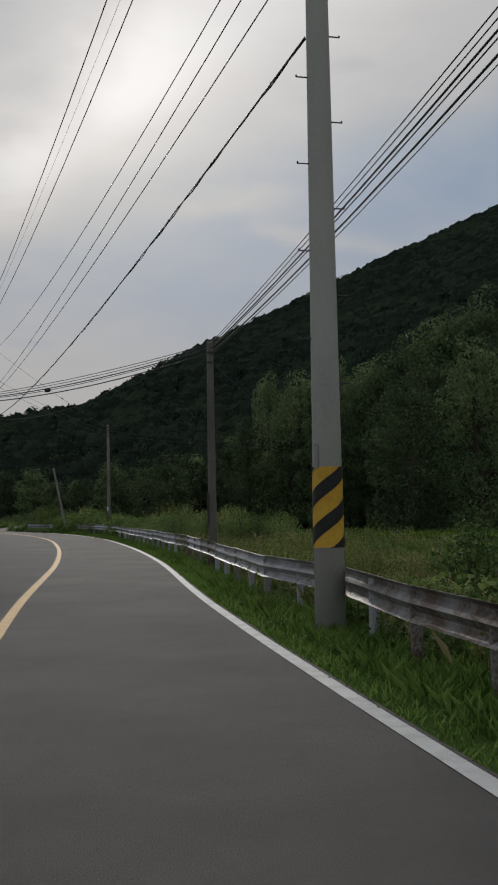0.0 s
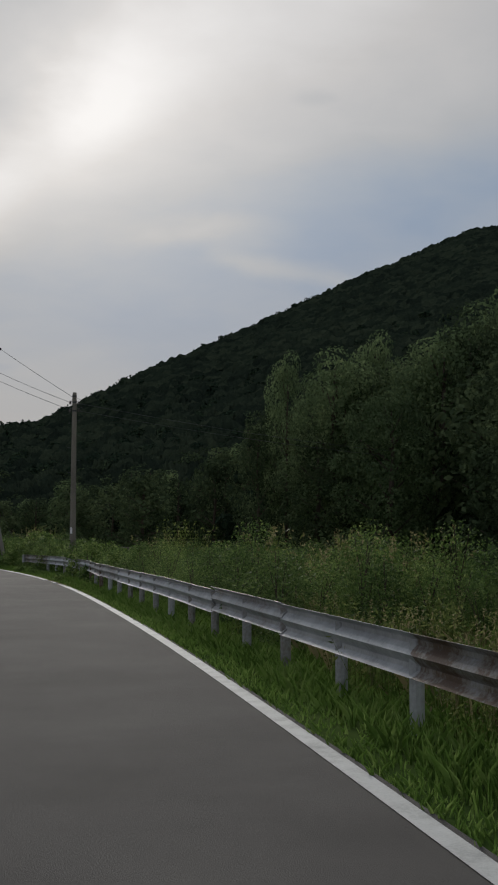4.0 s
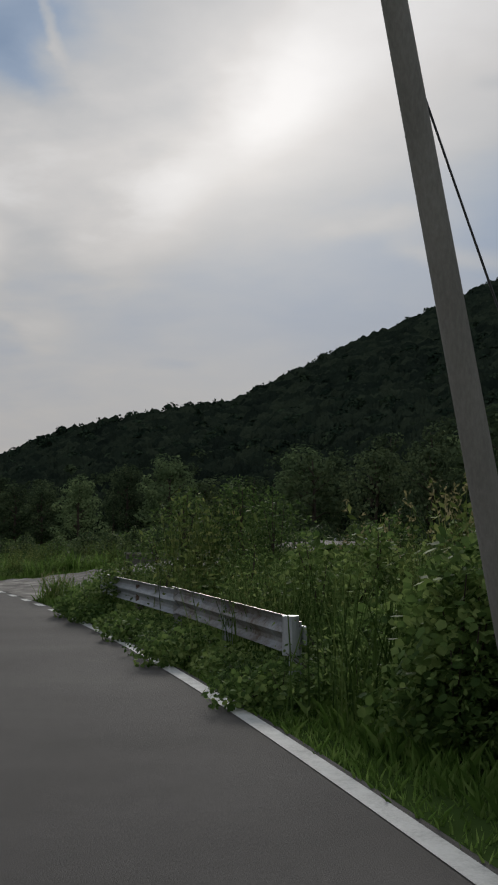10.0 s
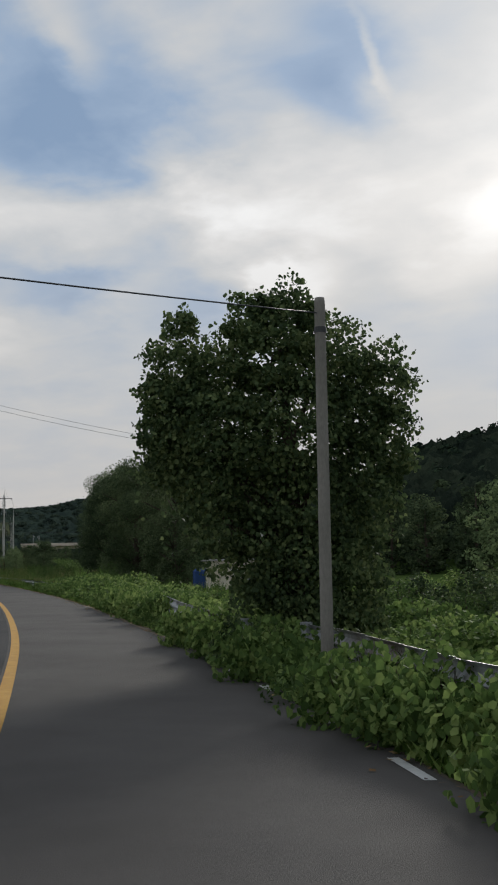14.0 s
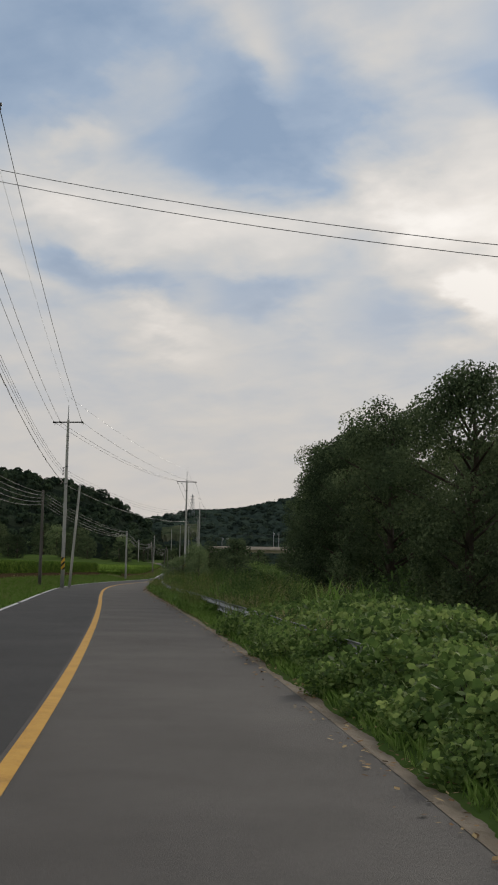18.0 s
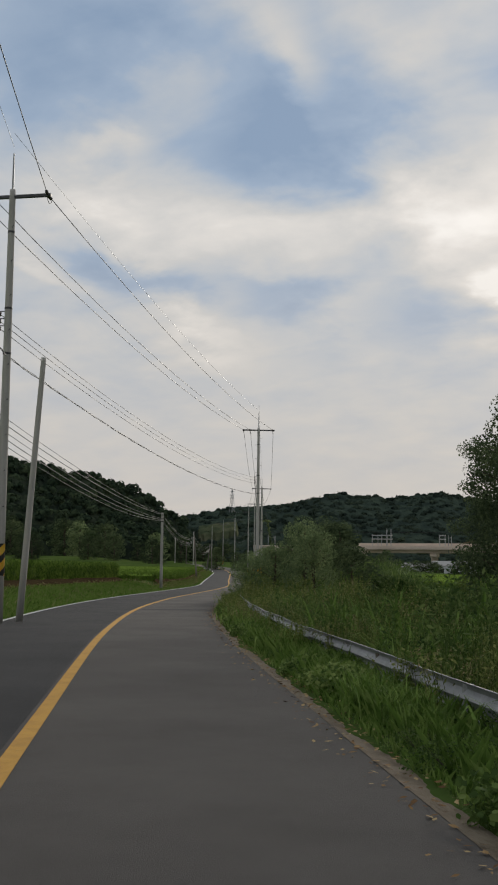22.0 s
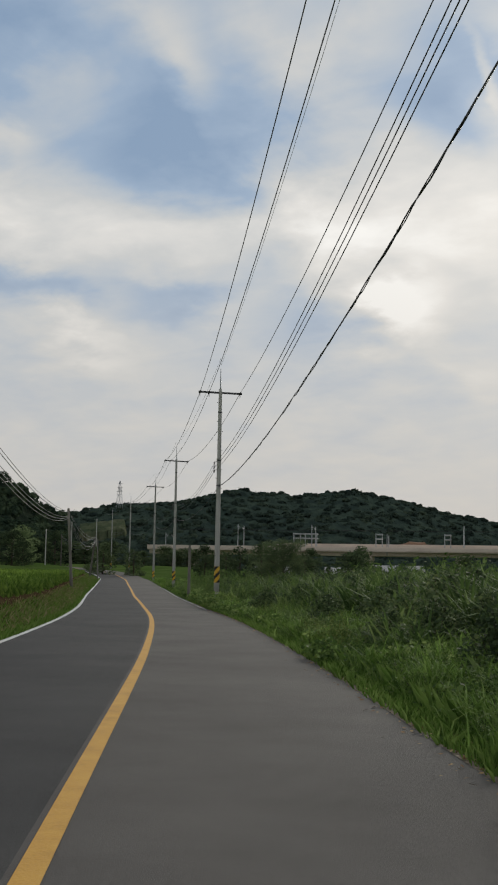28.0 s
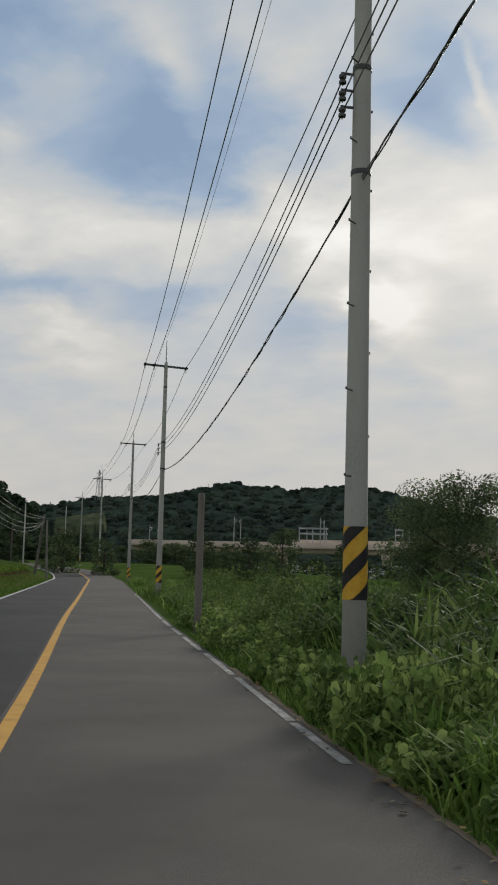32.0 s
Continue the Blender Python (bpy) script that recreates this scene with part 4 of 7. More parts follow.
# the power line: place, top of the shaft, arm height, arm direction, stripes
LINE_POLES = [
    ("z", (-17.9, 77.8), 13.0, 12.9, (0.97, 0.23), None, 9.0),
    ("x", (-77.6, 170.6), 15.2, 15.0, (0.8, 0.6), (1.0, 1.95), 11.0),
    ("f", (-107.4, 208.5), 11.85, 11.64, (0.91, 0.41), (1.25, 2.1), 8.35),
    ("g", (-129.4, 252.95), 11.5, 11.32, (0.78, 0.62), (1.25, 2.05), 8.0),
    ("k", (-156.93, 294.1), 11.0, 10.8, (0.73, 0.68), (1.25, 2.05), 7.2),
    ("m", (-181.0, 327.8), 11.7, 11.5, (0.6, 0.8), (1.25, 2.05), 7.7),
    ("o", (-204.6, 360.2), 12.6, 12.4, (0.6, 0.8), (1.5, 2.3), 9.0),
    ("p", (-230.4, 392.2), 13.1, 12.9, (0.6, 0.8), (3.0, 3.8), 9.6),
    ("s", (-256.6, 423.9), 13.6, 13.4, (0.6, 0.8), (3.4, 4.2), 10.3),
]
chain = [V3(*p[1], p[3]) for p in LINE_POLES]
for i, (key, at, top, arm_z, direction, stripes, low) in enumerate(LINE_POLES):
    ob = pole(at, top, 0.142, 0.085, CONCRETE, GREY_POLE + (" with a striped warning sleeve" if stripes else " across the road"), bolts=[z for z in [2.6 + 0.48 * j for j in range(18)] if z < top - 0.6], stripes=stripes, turn=0.6 + i, bands=(arm_z - 1.0, low + 0.15, low - 1.1))
    here = chain[i]
    back = chain[i - 1] if i >= 2 else V3(0.95, 13.3, 12.0) if i == 0 else None
    ahead = chain[i + 1] if 1 <= i < len(chain) - 1 else None
    ways = [(p - here).normalized() for p in (back, ahead) if p is not None]
    ends = crossarm(ob, arm_z, direction, wire_dirs=ways)
    rk = rack(ob, low, (-direction[0], -direction[1]))
    LINE_POLES[i] = (key, ob, ends, rk, V3(at[0], at[1], low - 1.15), ways)
    if back is not None and ahead is not None:
        n = len(ends) // 2
        for a, b in zip(ends[:n], ends[n:]):
            mid = (a + b) / 2 - V3(0, 0, 0.45)
            pts = [a.lerp(mid, u).lerp(mid.lerp(b, u), u) - Vector(ob.location) for u in [j / 8 for j in range(9)]]
            part("jumper", mesh_of("jumper", *tube(pts, 0.009, 5), CABLE, smooth=True), ob)

# spans of the power line
for i in range(1, len(LINE_POLES) - 1):
    a, b = LINE_POLES[i], LINE_POLES[i + 1]
    ea = a[2][-3:]
    eb = b[2][:3]
    for p, q in zip(ea, eb):
        wire(p, q, 0.6, 0.0125, "black high-voltage wire strung between concrete poles", "power line wires")
    for p, q in zip(a[3], b[3]):
        wire(p, q, 0.75, 0.009, "thin low-voltage wire strung between concrete poles", "low voltage wires")
    bundle(a[4], b[4], 0.75, "lashed telephone cables")
    wire(Vector(a[1].location) + V3(0, 0, 1.8 + (a[2][0].z - a[1].location.z)), Vector(b[1].location) + V3(0, 0, 1.4 + (b[2][0].z - b[1].location.z)), 0.5, 0.006, "thin overhead ground wire on the pole tops", "ground wires", mat=STEEL)
za = LINE_POLES[0]
for k, o in enumerate((-1.05, -0.58, 1.02)):
    wire(V3(0.95 + o, 13.3 + 0.2 * o, 11.4), za[2][k], 0.9, 0.0125, "black high-voltage wire strung between concrete poles", "power line wires")
for k in range(2):
    wire(V3(0.85, 13.2, 8.8 - 0.6 * k), za[3][k], 0.7, 0.010, "thin low-voltage wire strung between concrete poles", "low voltage wires")
bundle(V3(0.8, 13.3, 7.05), V3(-17.8, 77.8, 7.8), 0.9, "lashed telephone cables")
wire(V3(0.95, 13.3, 13.4), V3(-17.9, 77.8, 14.4), 0.5, 0.005, "thin overhead ground wire on the pole tops", "ground wires", mat=STEEL)

# cables round the bend
for k, (dz, r) in enumerate(((0.0, 0.010), (-0.08, 0.009), (-0.17, 0.016), (-0.21, 0.010), (-0.36, 0.017), (-0.42, 0.008))):
    wire((6.4, -5.0, 8.5 + dz), (-0.85, 28.83, 5.68 + dz * 0.7), 0.35 + 0.05 * k, r, "black telephone cable in a bundle of six", "bundle of telephone cables")
    if k < 5:
        wire((-0.85, 28.83, 5.68 + dz * 0.6), (-9.8, 38.0, 5.35 + dz * 0.5), 0.16 + 0.03 * k, r, "black telephone cable crossing above the road", "bundle of telephone cables")
wire((-2.8, 30.8, 5.2), (-9.8, 38.0, 5.0), 0.72, 0.008, "slack thin cable looping below the bundle", "bundle of telephone cables")
wire((-0.8, 28.85, 5.2), (5.2, 33.5, 0.0), 0.05, 0.008, "taut steel guy wire", "guy wires", mat=DARK_STEEL)
for u in (0.16, 0.56):
    p = V3(-0.85, 28.83, 5.4).lerp(V3(-9.8, 38.0, 5.1), u) - V3(0, 0, 0.1)
    v, f = box((-0.12, -0.04, -0.05), (0.12, 0.04, 0.05), 0.02)
    ob = thing("cable_joint_box", "small dark splice box hung on the cables", "cable box", p, data=mesh_of("cable_joint_box", v, f, CABLE), rz=2.3)
crossing = [((-9.15, 75.9, 7.15), (-17.7, 77.6, 13.4), 0.2), ((-9.2, 75.9, 6.92), (-17.7, 77.6, 11.2), 0.25), ((-9.2, 75.9, 6.62), (-17.7, 77.6, 10.8), 0.25)]
for a, b, sag in crossing:
    wire(a, b, sag, 0.009, "thin service wire crossing above the road", "service wires")
for dz in (6.92, 6.62):
    wire((-9.0, 75.95, dz), (40, 150, dz + 4.2), 1.5, 0.009, "thin service wire running towards the hill", "service wires")
for dz, sx in ((6.92, -1), (6.62, -1), (6.92, 1), (6.62, 1)):
    sp = part("spool_insulator", SPOOL, pole_c)
    sp.location = (0.17 * sx, -0.02, dz + 0.3)
    v, f = box((0, -0.012, -0.012), (0.19 * sx, 0.012, 0.012))
    part("bracket", mesh_of("bracket", *box((min(0, 0.2 * sx), -0.012, dz + 0.37), (max(0, 0.2 * sx), 0.012, dz + 0.394)), DARK_STEEL), pole_c)

for dz, w in ((6.95, 0.34), (6.65, 0.30)):
    loop = [(-0.17, -0.05, dz + 0.3), (-0.05, -0.2, dz + 0.42), (0.12, -0.22, dz + 0.44), (0.17 + w * 0.6, -0.1, dz + 0.36), (0.17 + w * 0.5, -0.04, dz + 0.22), (0.19, -0.02, dz + 0.29)]
    part("jumper", mesh_of("jumper", *tube(loop, 0.006, 5), CABLE, smooth=True), pole_c)


def splice(at):
    v, f = tube([(0, 0, -0.05), (0, 0, -0.03), (0, 0, 0.03), (0, 0, 0.05)], [0.02, 0.045, 0.045, 0.02], 10)
    thing("wire_splice", "small dark round splice on a thin wire", "wire fitting", at, data=mesh_of("wire_splice", v, f, CABLE))


a, b = V3(*crossing[0][0]), V3(*crossing[0][1])
splice(a.lerp(b, 0.36) - V3(0, 0, 4 * 0.2 * 0.36 * 0.64))
wire((-14.95, 89.02, 4.95), (-28.5, 92.5, 7.2), 0.25, 0.008, "thin wire from the leaning pole across the road", "service wires")
wire((-14.9, 89.05, 4.6), (-13.2, 90.3, 0.0), 0.04, 0.008, "taut steel guy wire", "guy wires", mat=DARK_STEEL)
wire((-29.62, 119.7, 4.3), (-37.8, 111.0, 8.2), 0.15, 0.008, "thin wire from the pole across the road", "service wires")
splice((-31.3, 117.93, 5.05))
wire((-33.05, 124.85, 3.98), (-37.8, 111.0, 3.1), 0.10, 0.008, "thin wire from the slim pole across the road", "service wires")
for k in range(2):
    wire((-54.6, 173.7, 7.55 - 0.25 * k), (-77.6, 170.6, 13.2 - 0.35 * k), 0.4, 0.010, "thin service wire crossing high above the road", "service wires")

# number sign on the weathered pole
sign = thing("number_sign", "small blue sign with a white number and white strip", "sign", (-29.60, 119.69, 2.38), rz=math.radians(22))
part("panel", mesh_of("panel", *box((-0.085, -0.03, 0.0), (0.095, -0.022, 0.13), 0.003), SIGN_BLUE), sign)
part("top_strip", mesh_of("top_strip", *box((-0.08, -0.03, 0.135), (0.09, -0.022, 0.20), 0.003), SIGN_WHITE), sign)
for i in range(4):
    part("writing_bar", mesh_of("writing_bar", *box((-0.06 + i * 0.036, -0.033, 0.155), (-0.036 + i * 0.036, -0.0302, 0.18)), SIGN_BLUE), sign)
for i in range(3):
    part("number_bar", mesh_of("number_bar", *box((-0.052 + i * 0.042, -0.034, 0.032), (-0.020 + i * 0.042, -0.0302, 0.1), 0.001), SIGN_WHITE), sign)
v, f = box((-0.02, -0.03, 0), (0.02, -0.022, 0.14), 0.003)
tag = part("tag_plate", mesh_of("tag_plate", v, f, SIGN_WHITE), pole_d)
tag.location, tag.rotation_euler = (-0.05, -0.075, 1.95), (0, 0, 0.3)

# poles and cables on the far side of the later road
pole_v = pole((-108.5, 207.4), 6.75, 0.12, 0.085, CONCRETE_DARK, "weathered telephone pole beside a rice field", name="telephone_pole")
pole_w2 = pole((-107.75, 209.6), 7.2, 0.10, 0.07, CONCRETE, "leaning strut pole propping the cables", lean=(1.0, -0.35), name="strut_pole")
pole_h = pole((-140.0, 255.5), 5.87, 0.125, 0.09, CONCRETE, "grey concrete telephone pole beside a rice field", name="telephone_pole", bands=(5.2, 5.4, 5.7))
pole_n = pole((-178.0, 309.9), 6.25, 0.12, 0.085, CONCRETE_DARK, "dark telephone pole at the field's edge", lean=(-0.42, -0.22), name="telephone_pole")
pole_t = pole((-212.4, 357.6), 6.5, 0.13, 0.095, CONCRETE_DARK, "dark leaning telephone pole loaded with cables", lean=(0.75, 0.39), name="telephone_pole")
pole((-211.3, 358.2), 6.0, 0.10, 0.075, CONCRETE_OLD, "pale strut pole propping a leaning telephone pole", lean=(-0.15, -0.1), name="strut_pole")
for at, top, mat, words in (((-244.3, 395.5), 10.4, CONCRETE, "distant slim grey pole at the roadside"), ((-247.5, 397.0), 8.4, CONCRETE_DARK, "distant dark pole at the roadside"), ((-252.0, 398.5), 9.4, CONCRETE, "distant slim grey pole at the field's edge"), ((-283.5, 455.4), 14.6, CONCRETE, "distant tall grey pole past the bend"), ((-166.3, 306.6), 3.55, CONCRETE_DARK, "short dark pole among the roadside weeds"), ((-262.0, 402.0), 9.0, CONCRETE_OLD, "distant slim grey pole at the field's edge")):
    pole(at, top, 0.11 if top > 4 else 0.10, 0.08, mat, words, name="telephone_pole")
for k, dz in enumerate((0.05, 0.11, 0.40, 0.48, 0.56)):
    r = 0.012 + 0.004 * (k % 2)
    words, group = "black telephone cable beside the rice field", "roadside telephone cables"
    wire((-79.5, 168.5, 7.2 - 0.22 * k), (-108.5, 207.4, 6.6 - 0.2 * k), 0.7 + 0.1 * k, r, words, group)
    wire((-108.5, 207.4, 6.6 - 0.2 * k), (-140.0, 255.5, 5.83 - dz), 0.42 + 0.08 * k, r, words, group)
    wire((-140.0, 255.5, 5.83 - dz), (-178.4, 309.7, 6.1 - dz), 0.8 + 0.1 * k, r, words, group)
    wire((-178.4, 309.7, 6.1 - dz), (-211.65, 358.0, 6.35 - dz), 0.7 + 0.22 * k, r, words, group)
    if k < 3:
        wire((-211.65, 358.0, 6.3 - dz), (-247.5, 397.0, 8.2 - dz), 0.9 + 0.3 * k, r, words, group)
pole_x2 = pole((-79.5, 168.5), 7.4, 0.12, 0.085, CONCRETE_DARK, "weathered telephone pole beside the road", name="telephone_pole")


# ---- guardrails ----
def beam_mesh(length, mat, name="beam"):
    prof = [(0.0, -0.165), (0.035, -0.15), (0.075, -0.115), (0.078, -0.075), (0.035, -0.035), (0.012, 0.0), (0.035, 0.035), (0.078, 0.075), (0.075, 0.115), (0.035, 0.15), (0.0, 0.165)]
    back = [(x - 0.012, z) for x, z in reversed(prof)]
    ring = prof + back
    n, verts, faces = len(ring), [], []
    cuts = 5
    for i in range(cuts):
        x = -length / 2 + length * i / (cuts - 1)
        verts += [Vector((x, -a, z)) for a, z in ring]
    for i in range(cuts - 1):
        for k in range(n):
            j = (k + 1) % n
            faces.append((i * n + k, (i + 1) * n + k, (i + 1) * n + j, i * n + j))
    faces += [tuple(range(n)), tuple(reversed(range((cuts - 1) * n, cuts * n)))]
    return mesh_of(name, verts, faces, mat)


POST = mesh_of("post", *merge(tube([(0, 0, -0.4), (0, 0, 0.66)], 0.057, 10), box((-0.06, -0.10, 0.45), (0.06, -0.05, 0.62), 0.01)), RAIL_STEEL)
BEAM_STEEL, BEAM_RUST, BEAM_PALE = beam_mesh(4.06, RAIL_STEEL), beam_mesh(4.06, RUST), beam_mesh(4.06, STEEL)
CAP_END = mesh_of("end_cap", *tube([(0, 0, -0.17), (0, 0, 0.17)], 0.075, 12), STEEL)


def guardrail(s0, s1, z, label, rust=0.2, tilt=0.0, seed=0, o=None, length=4.0, plain=None):
    rng = random.Random(seed)
    way_out = o if callable(o) else (lambda s: RAIL_O if o is None else o)
    base = on_road(s0, way_out(s0))
    ob = thing("guardrail", label, "guardrail", base, "guardrails along the road")
    n = max(1, round((s1 - s0) / length))
    step = (s1 - s0) / n
    for i in range(n):
        a, b = (on_road(q, way_out(q)) for q in (s0 + i * step, s0 + (i + 1) * step))
        bm = part("beam", BEAM_RUST if rng.random() < rust else plain or BEAM_STEEL, ob)
        mid = (a + b) / 2 - base
        bm.location = (mid.x, mid.y, z - 0.17 + rng.uniform(-0.015, 0.015))
        way = b - a
        bm.rotation_euler = (tilt + rng.uniform(-0.03, 0.03), rng.uniform(-0.006, 0.006), math.atan2(way.y, way.x))
        bm.scale = (way.length / 4.0, 1, 1)
        for u in ((0.02, 0.5) if length > 3 else (0.02,)):
            p = a.lerp(b, u) - base
            ps = part("post", POST, ob)
            yaw = math.atan2(way.y, way.x)
            ps.location = (p.x + 0.075 * math.sin(yaw), p.y - 0.075 * math.cos(yaw), z - 0.72)
            ps.rotation_euler = (0, 0, yaw)
    for s in (s0, s1):
        p = on_road(s, way_out(s)) - base
        cp = part("end_cap", CAP_END, ob)
        cp.location = (p.x, p.y, z - 0.17)
    return ob


guardrail(-46, 82, 0.74, "galvanised steel guardrail with rust stains along the bend", 0.03, seed=11, o=lambda s: 3.62 + 0.22 * min(1, max(0, (48 - s) / 14)) + 0.36 * math.exp(-((s - 13) / 2.2) ** 2) + 0.42 * min(1, max(0, (s - 62) / 8)) * min(1, max(0, (81.5 - s) / 4)))
guardrail(93.5, 103.5, 0.70, "short galvanised guardrail ending in weeds", 0.0, seed=2)
guardrail(123.9, 131.5, 0.70, "short galvanised guardrail bending into the vines", 0.0, seed=3, o=lambda s: 3.52 + 0.13 * max(0, 126 - s) ** 2, length=1.2)
guardrail(133.5, 155.5, 0.66, "galvanised guardrail sunk in kudzu vines", 0.05, seed=4, o=lambda s: 3.14 + 0.07 * max(0, s - 139))
guardrail(174, 259, 0.46, "old pale guardrail sunk in tall grass", 0.0, tilt=-0.12, seed=5, o=3.95, plain=BEAM_PALE)
guardrail(271, 287, 0.62, "galvanised guardrail end among bushes", 0.0, seed=6, o=3.9)


# ---- shed, greenhouse and the yard behind the trees ----
GH_A, GH_B = (-49.7, 164.9), (-51.9, 167.2)


def build_yard():
    shed = thing("shed", "small cream panel shed with a flat overhanging roof", "shed", (-55.6, 172.2, -0.2), rz=math.radians(24))
    part("wall_panel", mesh_of("wall_panel", *box((-1.6, -1.5, 0), (1.9, 1.8, 1.72), 0.01), CREAM), shed)
    part("roof", mesh_of("roof", *box((-1.85, -1.8, 1.72), (3.9, 2.0, 1.82), 0.02), ROOFING), shed, "flat grey sheet roof")
    win = part("window", mesh_of("window", *box((-0.25, -2.03, 1.0), (0.15, -2.0, 1.28), 0.005), SIGN_WHITE), shed)
    part("pane", mesh_of("pane", *box((-0.22, -2.04, 1.03), (-0.07, -2.031, 1.25)), SIGN_BLACK), win)
    part("pane", mesh_of("pane", *box((-0.03, -2.04, 1.03), (0.12, -2.031, 1.25)), SIGN_BLACK), win)
    door = part("door", mesh_of("door", *box((0.9, -2.03, 0.05), (1.5, -2.0, 1.4), 0.008), CREAM), shed)
    part("handle", mesh_of("handle", *tube([(1.44, -2.05, 0.7), (1.44, -2.05, 0.85)], 0.012, 6), DARK_STEEL), door)
    for i in range(5):
        part("panel_joint", mesh_of("panel_joint", *box((-1.45 + i * 0.15, -1.507, 0.02), (-1.44 + i * 0.15, -1.499, 1.70)), ROOFING), shed)
    part("porch", mesh_of("porch", *box((-0.75, -2.0, 0), (1.8, -1.503, 1.46), 0.01), CREAM), shed)
    part("porch_roof", mesh_of("porch_roof", *box((-0.95, -2.25, 1.46), (3.6, -1.45, 1.52), 0.01), ROOFING), shed)
    part("lean_to", mesh_of("lean_to", *merge(box((1.92, -0.9, 1.5), (4.0, 1.6, 1.6), 0.01), tube([(3.9, -0.8, 0), (3.9, -0.8, 1.5)], 0.04, 8), tube([(3.9, 1.5, 0), (3.9, 1.5, 1.5)], 0.04, 8)), DARK_STEEL), shed)
    dish = thing("satellite_dish", "small white round satellite dish on a thin mast", "satellite dish", (-52.9, 171.2, -0.2), rz=0.5)
    ring = [((0.30 * u) * math.cos(t), -0.08 * (1 - u * u), (0.30 * u) * math.sin(t)) for u in (0.02, 0.5, 1.0) for t in [i * math.pi / 8 for i in range(16)]]
    faces = [(k * 16 + i, k * 16 + (i + 1) % 16, (k + 1) * 16 + (i + 1) % 16, (k + 1) * 16 + i) for k in range(2) for i in range(16)]
    pan = part("reflector", mesh_of("reflector", [Vector(p) for p in ring], faces, SIGN_WHITE, smooth=True), dish)
    pan.location = (0, -0.1, 1.72)
    part("mast", mesh_of("mast", *tube([(0, 0, 0), (0, 0, 1.72)], 0.025, 8), STEEL), dish)
    part("feed_arm", mesh_of("feed_arm", *tube([(0, -0.1, 1.5), (0, -0.45, 1.7)], 0.012, 6), STEEL), dish)
    tarp = thing("tarpaulin", "blue tarpaulin draped over a stack of goods", "tarpaulin", (-58.6, 174.2, -0.2), rz=0.4)
    v, f = box((-0.55, -0.5, 0), (0.55, 0.5, 1.3), 0.15)
    part("cover", mesh_of("cover", v, f, TARP), tarp)
    part("goods", mesh_of("goods", *box((-0.45, -0.4, 0.02), (0.45, 0.4, 1.1), 0.03), ROOFING), tarp)
    for k, (x, y, L, mt, lab) in enumerate(((GH_A[0], GH_A[1], 5, FILM, "small arched tunnel greenhouse covered with clear film"), (GH_B[0], GH_B[1], 4, BLACK_NET, "low arched frame covered with black shade net"))):
        gh = thing("greenhouse", lab, "greenhouse", (x, y, -0.2), "arched tunnels in the yard", rz=math.radians(25))
        arc = [(0.72 * math.cos(t), 1.25 * math.sin(t) ** 0.7) for t in [math.pi * i / 14 for i in range(15)]]
        vs = [Vector((a, yy, b)) for yy in (0, L / 2, L) for a, b in arc]
        fs = [(r * 15 + i, r * 15 + i + 1, (r + 1) * 15 + i + 1, (r + 1) * 15 + i) for r in range(2) for i in range(14)]
        fs += [tuple(range(14, -1, -1))]
        part("cover", mesh_of("cover", vs, fs, mt, smooth=True), gh)
        for yy in [i * 1.0 for i in range(int(L) + 1)]:
            part("hoop", mesh_of("hoop", *tube([(a * 1.01, yy - 0.01, b * 1.01) for a, b in arc], 0.02, 5), STEEL), gh)


build_yard()


